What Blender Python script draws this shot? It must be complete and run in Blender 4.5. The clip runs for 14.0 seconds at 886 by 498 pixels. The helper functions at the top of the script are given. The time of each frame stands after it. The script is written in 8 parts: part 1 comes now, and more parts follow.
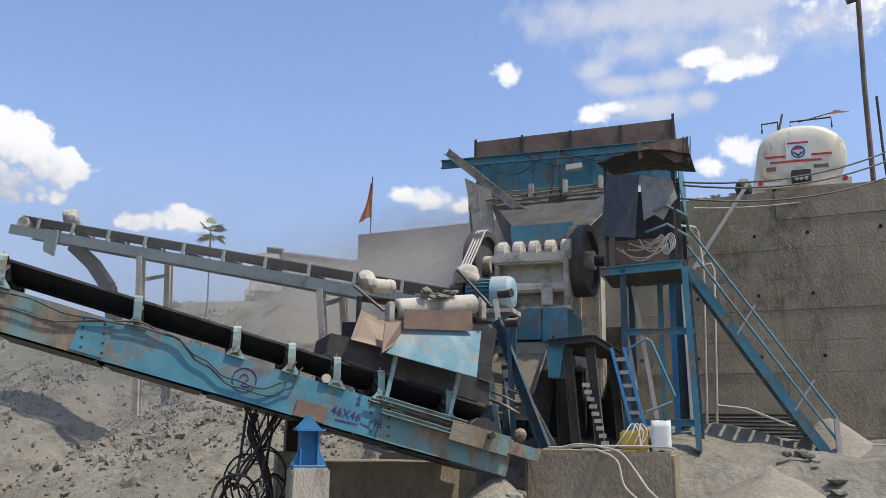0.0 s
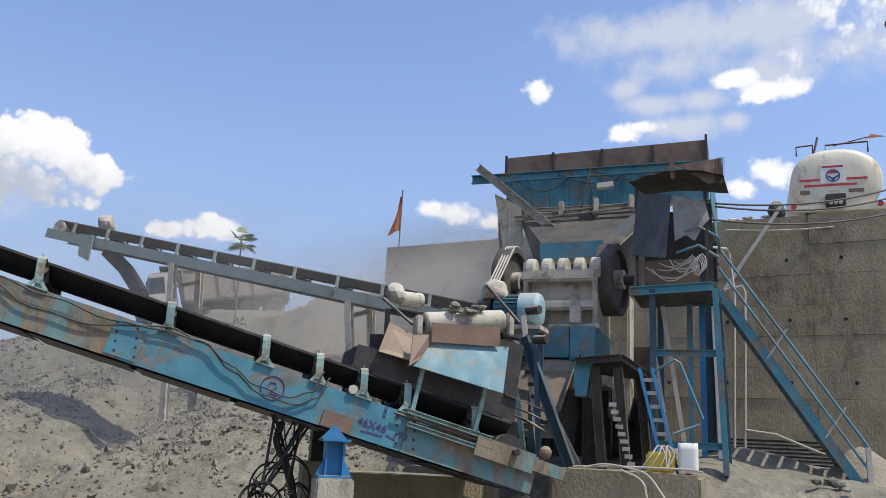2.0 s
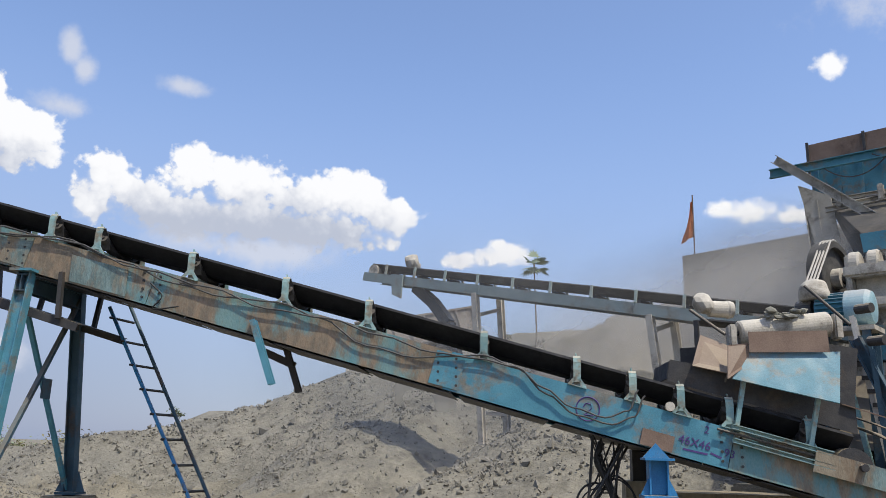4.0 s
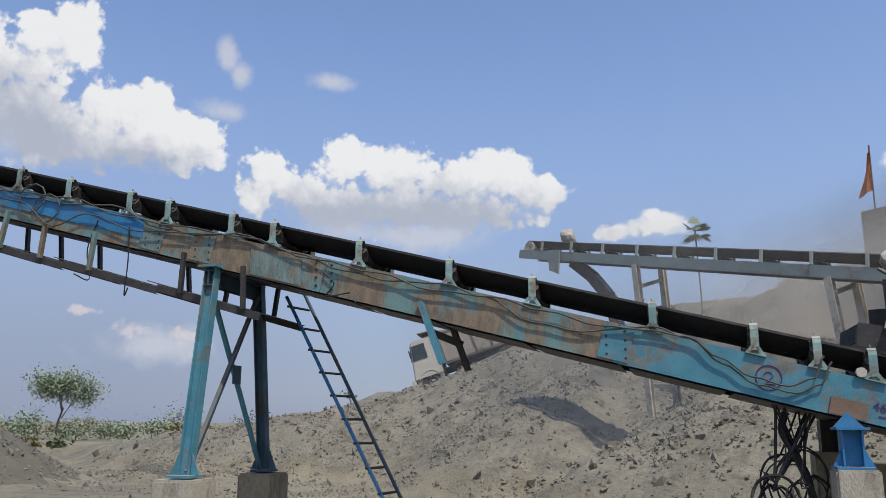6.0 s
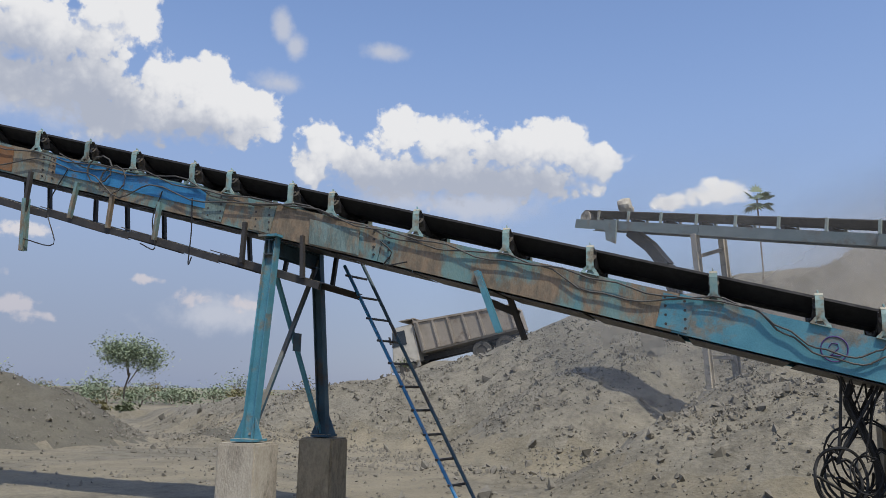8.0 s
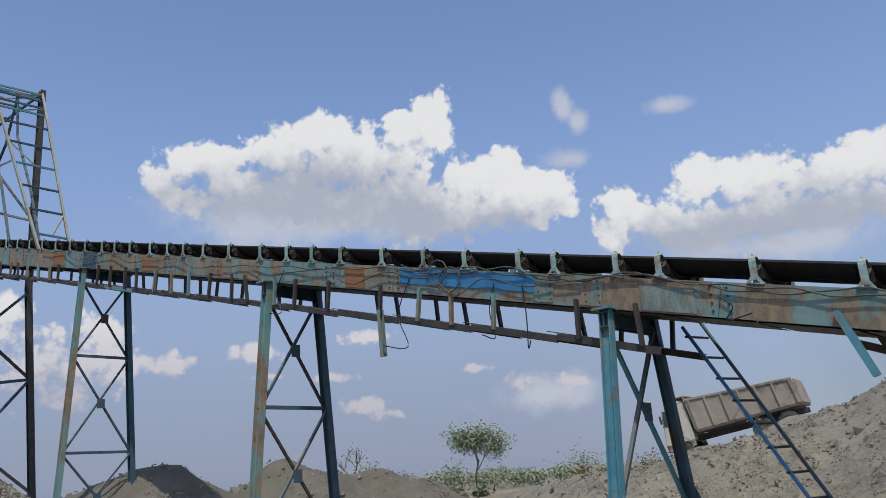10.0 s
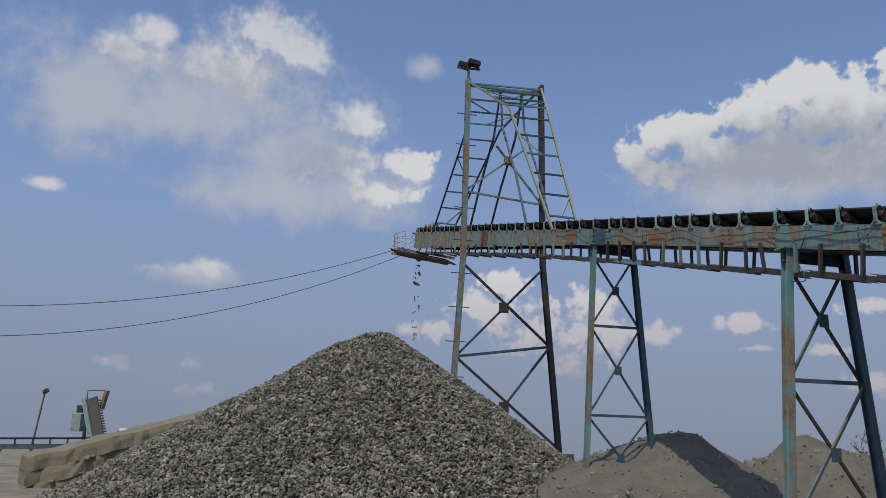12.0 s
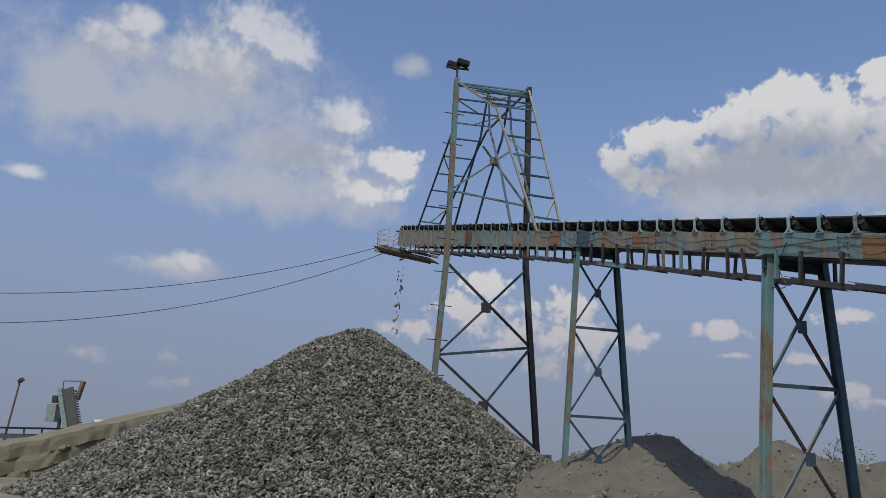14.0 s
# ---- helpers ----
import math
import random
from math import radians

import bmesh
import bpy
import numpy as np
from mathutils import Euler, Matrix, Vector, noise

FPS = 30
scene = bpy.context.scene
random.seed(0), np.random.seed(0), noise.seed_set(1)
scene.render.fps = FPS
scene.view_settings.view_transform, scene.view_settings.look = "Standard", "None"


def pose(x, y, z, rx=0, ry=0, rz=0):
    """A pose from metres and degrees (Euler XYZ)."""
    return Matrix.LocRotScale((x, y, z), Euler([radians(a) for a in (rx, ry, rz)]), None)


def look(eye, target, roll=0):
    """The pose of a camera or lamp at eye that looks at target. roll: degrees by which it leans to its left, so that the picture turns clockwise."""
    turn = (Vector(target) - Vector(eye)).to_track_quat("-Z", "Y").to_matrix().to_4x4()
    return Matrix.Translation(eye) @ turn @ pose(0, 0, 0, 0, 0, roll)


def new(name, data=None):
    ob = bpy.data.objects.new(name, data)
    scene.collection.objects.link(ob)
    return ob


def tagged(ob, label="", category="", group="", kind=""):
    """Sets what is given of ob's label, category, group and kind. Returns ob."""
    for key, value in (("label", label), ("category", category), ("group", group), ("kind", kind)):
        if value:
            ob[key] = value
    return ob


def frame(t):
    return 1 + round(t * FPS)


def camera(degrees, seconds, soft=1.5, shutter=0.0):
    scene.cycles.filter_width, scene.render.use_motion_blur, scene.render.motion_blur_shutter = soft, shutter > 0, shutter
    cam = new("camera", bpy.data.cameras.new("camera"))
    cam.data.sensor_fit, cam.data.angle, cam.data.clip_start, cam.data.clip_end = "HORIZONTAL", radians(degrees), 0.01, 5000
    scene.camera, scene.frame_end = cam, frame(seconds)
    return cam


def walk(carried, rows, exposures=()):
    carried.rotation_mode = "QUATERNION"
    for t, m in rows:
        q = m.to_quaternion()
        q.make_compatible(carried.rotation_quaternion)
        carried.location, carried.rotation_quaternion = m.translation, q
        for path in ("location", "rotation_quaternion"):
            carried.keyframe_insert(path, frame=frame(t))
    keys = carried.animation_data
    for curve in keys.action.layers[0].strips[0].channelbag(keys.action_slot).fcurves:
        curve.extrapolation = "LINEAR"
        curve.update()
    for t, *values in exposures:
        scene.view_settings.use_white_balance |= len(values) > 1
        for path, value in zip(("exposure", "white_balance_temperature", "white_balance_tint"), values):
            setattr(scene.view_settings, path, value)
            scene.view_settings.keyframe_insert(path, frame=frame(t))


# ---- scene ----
FOV = 57.45
PATH = [
    (0, pose(0.261, 0.430, 1.618, 102.56, -0.96, -3.46)),
    (0.5, pose(0.240, 0.392, 1.605, 102.39, -1.79, -0.40)),
    (1, pose(0.231, 0.377, 1.598, 102.51, -2.31, 0.26)),
    (1.5, pose(0.218, 0.395, 1.593, 102.80, -2.66, -0.39)),
    (2, pose(0.222, 0.402, 1.604, 103.57, -2.90, -1.97)),
    (2.5, pose(0.214, 0.378, 1.599, 103.62, -2.29, 2.98)),
    (3, pose(0.163, 0.322, 1.617, 103.79, -2.41, 10.52)),
    (3.2, pose(0.140, 0.335, 1.623, 103.93, -2.19, 12.78)),
    (5.3, pose(0.077, 0.304, 1.615, 103.05, -0.79, 26.01)),
    (5.5, pose(0.049, 0.283, 1.611, 102.85, -0.62, 27.25)),
    (6, pose(0.025, 0.265, 1.604, 102.23, -0.36, 30.29)),
    (6.5, pose(-0.000, 0.258, 1.597, 101.70, -0.11, 32.28)),
    (7, pose(-0.005, 0.245, 1.595, 100.79, -0.38, 33.25)),
    (7.2, pose(0.002, 0.247, 1.597, 100.32, -0.69, 33.40)),
    (9.3, pose(-0.003, 0.212, 1.580, 101.18, 0.02, 37.62)),
    (9.5, pose(-0.029, 0.202, 1.601, 102.33, 1.45, 42.06)),
    (10, pose(-0.114, 0.038, 1.602, 105.63, 3.81, 57.37)),
    (10.5, pose(-0.165, -0.242, 1.602, 107.39, 3.28, 73.23)),
    (11, pose(-0.197, -0.476, 1.653, 106.67, 1.78, 82.92)),
    (11.5, pose(-0.218, -0.544, 1.630, 105.35, -0.24, 87.92)),
    (12, pose(-0.293, -0.565, 1.612, 104.29, -1.34, 90.15)),
    (12.5, pose(-0.315, -0.601, 1.581, 104.01, -1.80, 89.32)),
    (13, pose(-0.293, -0.607, 1.565, 104.16, -2.14, 88.76)),
    (13.5, pose(-0.225, -0.628, 1.553, 104.27, -2.42, 88.60)),
    (14, pose(-0.232, -0.636, 1.545, 104.33, -2.56, 88.53)),
]

cam = camera(FOV, 14.0, soft=0.7)
walk(cam, PATH, exposures=[(0, 0.11), (1.5, 0.11), (3.0, 0.17), (5.5, -0.06), (7.0, -0.17), (9.5, -0.15), (10.5, -0.36), (11.0, -0.45), (12.0, -0.5), (14.0, -0.5)])

# ---- light ----
SUN_TO = Vector((0.56, -0.31, 1.15)).normalized()
sun_data = bpy.data.lights.new("sun", "SUN")
sun_data.energy, sun_data.angle, sun_data.color = 3.7, radians(0.6), (1.0, 0.94, 0.82)
sun = new("sun", sun_data)
sun.matrix_world = look(SUN_TO * 100, (0, 0, 0))
scene.view_settings.exposure = 0.0

# clouds: azimuth to the left of north, height, half width and half height of each billow, all in degrees
NORTH_BANK = [
    (43.3, 17.4, 1.7, 1.6), (41.1, 16.1, 2.4, 1.5), (37.7, 18.2, 1.9, 2.0), (34.3, 17.3, 3.0, 2.1), (29.7, 16.9, 3.1, 1.8), (26.4, 17.4, 3.0, 1.9),
    (23.5, 16.0, 2.5, 1.4), (36.3, 15.0, 8.1, 1.8), (29.7, 14.9, 7.0, 1.6), (44.0, 15.4, 1.6, 1.7),
]
NORTH_WEST_BANK = [
    (56.8, 24.2, 2.0, 2.4), (59.0, 22.3, 2.5, 2.2), (59.7, 19.4, 2.9, 3.1), (54.2, 20.1, 2.0, 1.7), (51.6, 20.7, 2.0, 1.5), (48.7, 18.8, 2.4, 1.8),
    (52.6, 18.0, 5.4, 1.7), (57.4, 17.3, 3.3, 1.8), (52.3, 20.1, 2.5, 2.0), (49.9, 18.9, 3.3, 1.9), (54.2, 18.3, 4.6, 2.0),
]
WEST_BANK = [
    (56.4, 25.0, 1.4, 1.6), (58.5, 23.9, 1.9, 1.5), (65.3, 23.7, 3.4, 1.6), (68.3, 22.4, 2.9, 1.5), (73.5, 21.8, 3.0, 1.4), (76.2, 20.2, 1.9, 1.9),
    (62.9, 21.9, 4.7, 2.2), (68.7, 19.8, 8.1, 2.3), (62.1, 18.7, 5.4, 2.0),
]
SCRAPS = [
    (15.6, 13.4, 3.1, 0.9), (14.4, 13.8, 1.3, 0.7),
    (18.0, 13.2, 1.6, 0.5), (108.2, 11.6, 3.1, 0.8), (106.8, 12.2, 1.5, 0.7), (117.9, 16.4, 1.4, 0.6),
]
EAST_SCRAPS = [
    (-8.0, 24.8, 1.2, 1.0), (-24.3, 23.9, 2.6, 0.9), (-22.1, 24.9, 1.9, 0.7), (-14.3, 21.7, 1.4, 0.8),
    (-15.5, 22.2, 1.6, 0.5), (-24.3, 18.5, 2.0, 1.1), (-22.4, 17.9, 1.5, 0.8), (-2.2, 16.0, 2.5, 0.9),
    (-0.3, 16.3, 1.2, 0.6), (-4.7, 15.6, 1.2, 0.6), (14.6, 13.8, 1.9, 0.7), (15.3, 14.3, 0.8, 0.5), (18.2, 12.9, 1.2, 0.5),
]
LOW_WEST = [
    (113.0, 5.5, 1.7, 0.6), (107.5, 5.6, 0.9, 0.8), (106.9, 4.0, 2.7, 0.7), (86.0, 11.9, 2.4, 1.0), (87.1, 10.0, 3.6, 1.4), (90.7, 8.7, 2.6, 1.0),
    (83.0, 8.2, 3.6, 2.2), (79.9, 10.4, 1.8, 1.5), (80.3, 8.3, 3.5, 1.8), (76.0, 8.4, 2.3, 0.9), (69.7, 8.8, 2.0, 0.8), (69.0, 7.3, 1.6, 0.3),
    (61.8, 5.1, 1.4, 0.5), (81.8, 5.9, 2.4, 0.9),
]
LOW_NORTH = [
    (51.6, 5.9, 2.2, 0.8), (48.1, 5.7, 2.1, 0.7), (54.7, 7.1, 1.6, 0.4), (62.7, 5.1, 1.8, 0.7), (60.8, 4.4, 1.6, 0.4), (64.6, 7.0, 1.4, 0.4),
    (62.1, 9.6, 1.8, 0.6),
]
HIGH_WEST = [
    (103.9, 27.9, 4.5, 2.3), (106.5, 25.6, 4.4, 2.7), (101.5, 27.1, 2.3, 1.7), (113.6, 25.5, 3.6, 1.7), (112.3, 27.1, 2.2, 1.4), (97.5, 22.7, 3.1, 1.9),
    (93.5, 20.1, 2.5, 1.3), (98.9, 20.1, 4.5, 2.3), (95.4, 18.0, 2.9, 1.2),
]
UNDERSIDES = [
    (31.4, 13.9, 9.8, 2.4), (39.1, 14.1, 4.4, 1.8), (59.2, 18.1, 3.6, 2.6), (53.5, 16.2, 6.7, 1.6), (67.9, 18.6, 9.7, 2.4), (65.4, 20.4, 6.2, 1.8),
    (52.2, 16.7, 5.0, 1.5), (58.9, 17.4, 5.4, 1.6), (108.5, 22.3, 7.6, 3.3), (116.3, 22.2, 5.8, 3.8), (102.2, 20.5, 4.8, 2.7), (83.0, 6.4, 4.3, 1.2),
    (108.1, 10.7, 3.4, 0.7),
]
VEILS = [
    (-14.4, 24.8, 1.7, 0.9), (-16.4, 23.7, 2.9, 1.0), (-19.6, 23.8, 2.2, 1.0), (-21.9, 22.2, 1.4, 0.7),
    (46.5, 24.7, 0.9, 1.4), (45.5, 23.4, 0.8, 1.0), (38.9, 23.6, 2.0, 0.7), (46.5, 21.0, 2.2, 1.0), (92.2, 26.9, 1.6, 1.0),
    (109.8, 23.2, 12.4, 5.4), (100.7, 21.0, 7.7, 3.5), (103.1, 17.6, 7.1, 2.7), (97.1, 17.9, 5.7, 2.4), (117.0, 22.4, 6.4, 4.1), (107.8, 11.5, 4.0, 1.1),
    (33.0, 13.2, 8.2, 1.4), (-20.7, 28.1, 14.2, 2.0), (-30.0, 26.0, 7.0, 2.0), (-25.5, 25.0, 5.6, 1.8), (-17.7, 26.0, 5.3, 1.8), (-18.3, 22.0, 4.4, 1.1),
    (50.1, 4.9, 4.3, 1.5), (67.1, 17.7, 10.5, 2.0),
]
ALL_ROUND = [(-40.0, 30.0, 14.0, 6.0), (-75.0, 25.0, 16.0, 7.0), (-120.0, 22.0, 18.0, 8.0), (160.0, 30.0, 18.0, 8.0), (137.0, 16.0, 9.0, 4.0)]
CUMULUS = NORTH_BANK + NORTH_WEST_BANK + WEST_BANK + SCRAPS + EAST_SCRAPS + LOW_WEST + LOW_NORTH + HIGH_WEST + ALL_ROUND


def sky_world():
    """Blue sky with cumulus clouds, as one world."""
    g = bpy.data.node_groups.new("cloud_cover", "ShaderNodeTree")
    g.interface.new_socket("Vector", in_out="INPUT", socket_type="NodeSocketVector")
    g.interface.new_socket("Cover", in_out="OUTPUT", socket_type="NodeSocketFloat")
    g.interface.new_socket("Veil", in_out="OUTPUT", socket_type="NodeSocketFloat")
    g.interface.new_socket("Shade", in_out="OUTPUT", socket_type="NodeSocketFloat")
    N, L = g.nodes, g.links
    gi, go = N.new("NodeGroupInput"), N.new("NodeGroupOutput")

    def math_node(op, a, b=None, c=None):
        n = N.new("ShaderNodeMath")
        n.operation = op
        for i, v in enumerate((a, b, c)):
            if v is None:
                continue
            if isinstance(v, (int, float)):
                n.inputs[i].default_value = v
            else:
                L.new(v, n.inputs[i])
        return n.outputs[0]

    def noise_node(scale, detail, rough, src=None):
        n = N.new("ShaderNodeTexNoise")
        n.inputs["Scale"].default_value, n.inputs["Detail"].default_value, n.inputs["Roughness"].default_value = scale, detail, rough
        L.new(src or gi.outputs[0], n.inputs["Vector"])
        return n

    def nearest(billows, soft):
        """How far the direction lies from the nearest billow's middle, in its own size."""
        best = None
        for az, el, bw, bh in billows:
            rel = N.new("ShaderNodeVectorMath")
            rel.operation = "MULTIPLY_ADD"
            L.new(gi.outputs[0], rel.inputs[0])
            rel.inputs[1].default_value = (1 / bw, 1 / bh, 0)
            rel.inputs[2].default_value = (-az / bw, -el / bh, 0)
            ln = N.new("ShaderNodeVectorMath")
            ln.operation = "LENGTH"
            L.new(rel.outputs[0], ln.inputs[0])
            d = ln.outputs["Value"]
            best = d if best is None else math_node("SMOOTH_MIN", best, d, soft)
        return best

    # ragged edges: bent billows at three sizes and a fine grain
    warp = noise_node(0.45, 5, 0.55)
    grain = noise_node(0.9, 7, 0.6)
    puff = None
    for sc, amp in ((0.42, 0.5), (1.0, 0.36), (2.3, 0.2)):
        wob = N.new("ShaderNodeVectorMath")
        wob.operation = "MULTIPLY_ADD"
        L.new(warp.outputs["Color"], wob.inputs[0])
        wob.inputs[1].default_value = (1.3, 1.3, 0)
        L.new(gi.outputs[0], wob.inputs[2])
        vo = N.new("ShaderNodeTexVoronoi")
        vo.feature = "SMOOTH_F1"
        vo.inputs["Scale"].default_value = sc
        vo.inputs["Smoothness"].default_value = 0.2
        L.new(wob.outputs[0], vo.inputs["Vector"])
        v = math_node("MULTIPLY", math_node("SUBTRACT", 0.42, vo.outputs["Distance"]), amp)
        puff = v if puff is None else math_node("ADD", puff, v)
    f = math_node("ADD", puff, math_node("MULTIPLY", math_node("SUBTRACT", grain.outputs[0], 0.5), 0.95))
    height = N.new("ShaderNodeSeparateXYZ")
    L.new(gi.outputs[0], height.inputs[0])
    low = N.new("ShaderNodeMapRange")
    L.new(height.outputs[1], low.inputs[0])
    for i, v in enumerate((6.0, 13.0, 2.4, 1.0)):
        low.inputs[1 + i].default_value = v
    f = math_node("MULTIPLY", f, low.outputs[0])
    out = math_node("ADD", math_node("SUBTRACT", 1.2, nearest(CUMULUS, 0.5)), f)
    L.new(out, go.inputs[0])
    # thin veils with torn edges
    torn = noise_node(0.22, 9, 0.62)
    vl = math_node("ADD", math_node("SUBTRACT", 1.0, nearest(VEILS, 0.35)), math_node("MULTIPLY", math_node("SUBTRACT", torn.outputs[0], 0.5), 2.6))
    L.new(vl, go.inputs[1])
    # grey undersides, broken up by the billows above them
    sd = math_node("SUBTRACT", math_node("SUBTRACT", 1.0, nearest(UNDERSIDES, 0.4)), math_node("MULTIPLY", f, 0.9))
    L.new(sd, go.inputs[2])

    w = bpy.data.worlds.new("sky")
    scene.world = w
    w.use_nodes = True
    t = w.node_tree
    t.nodes.clear()
    N, L = t.nodes, t.links
    out = N.new("ShaderNodeOutputWorld")
    bg = N.new("ShaderNodeBackground")
    L.new(bg.outputs[0], out.inputs[0])
    sky = N.new("ShaderNodeTexSky")
    sky.sky_type = "NISHITA"
    sky.sun_disc = False
    sky.sun_elevation = math.asin(SUN_TO.z)
    sky.sun_rotation = math.atan2(SUN_TO.x, SUN_TO.y)
    sky.air_density, sky.dust_density, sky.ozone_density, sky.altitude = 1.0, 1.3, 1.3, 300
    geo = N.new("ShaderNodeTexCoord")
    sep = N.new("ShaderNodeSeparateXYZ")
    L.new(geo.outputs["Generated"], sep.inputs[0])
    az = math_node("MULTIPLY", math_node("ARCTAN2", math_node("MULTIPLY", sep.outputs[0], -1.0), sep.outputs[1]), 57.29578)
    el = math_node("MULTIPLY", math_node("ARCSINE", sep.outputs[2]), 57.29578)
    comb = N.new("ShaderNodeCombineXYZ")
    L.new(az, comb.inputs[0])
    L.new(el, comb.inputs[1])
    up = N.new("ShaderNodeCombineXYZ")
    L.new(math_node("SUBTRACT", az, 0.9), up.inputs[0])
    L.new(math_node("ADD", el, 1.1), up.inputs[1])
    c1, c2 = N.new("ShaderNodeGroup"), N.new("ShaderNodeGroup")
    c1.node_tree = c2.node_tree = g
    L.new(comb.outputs[0], c1.inputs[0])
    L.new(up.outputs[0], c2.inputs[0])
    def ramp(v, lo, hi, a, c):
        n = N.new("ShaderNodeMapRange")
        n.interpolation_type = "SMOOTHSTEP"
        for i, x in enumerate((v, lo, hi, a, c)):
            if isinstance(x, (int, float)):
                n.inputs[i].default_value = x
            else:
                L.new(x, n.inputs[i])
        return n.outputs[0]

    # crisp tops, soft undersides; light falls from above
    rise = math_node("SUBTRACT", c2.outputs[0], c1.outputs[0])
    edge = math_node("MAXIMUM", ramp(az, 14.0, 25.0, 0.6, 0.28), ramp(az, 90.0, 98.0, 0.2, 0.9))
    cover = ramp(c1.outputs[0], 0.0, math_node("ADD", math_node("ADD", edge, ramp(el, 6.0, 13.0, 0.6, 0.0)), ramp(rise, -0.05, 0.5, 0.0, 0.5)), 0.0, 0.97)
    lit = math_node("MULTIPLY", ramp(c1.outputs[2], -0.6, 0.75, 1.0, 0.0), ramp(rise, -0.05, 0.6, 1.0, 0.7))
    ccol = N.new("ShaderNodeMix")
    ccol.data_type = "RGBA"
    L.new(lit, ccol.inputs[0])
    ccol.inputs[6].default_value = (0.47, 0.51, 0.61, 1)
    ccol.inputs[7].default_value = (0.92, 0.92, 0.93, 1)
    # pale haze towards the horizon
    hz = N.new("ShaderNodeMapRange")
    hz.interpolation_type = "SMOOTHSTEP"
    L.new(el, hz.inputs[0])
    hz.inputs[1].default_value, hz.inputs[2].default_value, hz.inputs[3].default_value, hz.inputs[4].default_value = 2.0, 28.0, 0.92, 0.0
    sk = N.new("ShaderNodeMix")
    sk.data_type, sk.blend_type = "RGBA", "MULTIPLY"
    sk.inputs[0].default_value = 1.0
    L.new(sky.outputs[0], sk.inputs[6])
    sk.inputs[7].default_value = (SKY_GAIN[0], SKY_GAIN[1], SKY_GAIN[2], 1)
    hmix = N.new("ShaderNodeMix")
    hmix.data_type = "RGBA"
    west = N.new("ShaderNodeMapRange")
    west.interpolation_type = "SMOOTHSTEP"
    L.new(az, west.inputs[0])
    west.inputs[1].default_value, west.inputs[2].default_value, west.inputs[3].default_value, west.inputs[4].default_value = 10.0, 55.0, 0.72, 1.0
    L.new(math_node("MULTIPLY", hz.outputs[0], west.outputs[0]), hmix.inputs[0])
    L.new(sk.outputs[2], hmix.inputs[6])
    hmix.inputs[7].default_value = (0.29, 0.345, 0.50, 1)
    fin = N.new("ShaderNodeMix")
    fin.data_type = "RGBA"
    veiled = N.new("ShaderNodeMix")
    veiled.data_type = "RGBA"
    L.new(ramp(c1.outputs[1], -0.15, 0.9, 0.0, 0.82), veiled.inputs[0])
    L.new(hmix.outputs[2], veiled.inputs[6])
    veiled.inputs[7].default_value = (0.62, 0.65, 0.74, 1)
    # the high western cloud is thinner; clouds low down are rosy
    thin = ramp(az, 92.0, 100.0, 1.0, 0.8)
    low = N.new("ShaderNodeMapRange")
    low.interpolation_type = "SMOOTHSTEP"
    L.new(el, low.inputs[0])
    low.inputs[1].default_value, low.inputs[2].default_value, low.inputs[3].default_value, low.inputs[4].default_value = 6.0, 15.0, 0.75, 0.0
    rosy = N.new("ShaderNodeMix")
    rosy.data_type = "RGBA"
    L.new(low.outputs[0], rosy.inputs[0])
    L.new(ccol.outputs[2], rosy.inputs[6])
    rosy.inputs[7].default_value = (0.66, 0.60, 0.64, 1)
    fade = N.new("ShaderNodeMapRange")
    L.new(el, fade.inputs[0])
    fade.inputs[1].default_value, fade.inputs[2].default_value, fade.inputs[3].default_value, fade.inputs[4].default_value = 1.0, 12.0, 0.5, 1.0
    L.new(math_node("MULTIPLY", math_node("MULTIPLY", cover, thin), fade.outputs[0]), fin.inputs[0])
    L.new(veiled.outputs[2], fin.inputs[6])
    L.new(rosy.outputs[2], fin.inputs[7])
    L.new(fin.outputs[2], bg.inputs[0])
    bg.inputs[1].default_value = 1.0


SKY_GAIN = (0.188, 0.188, 0.204)
sky_world()


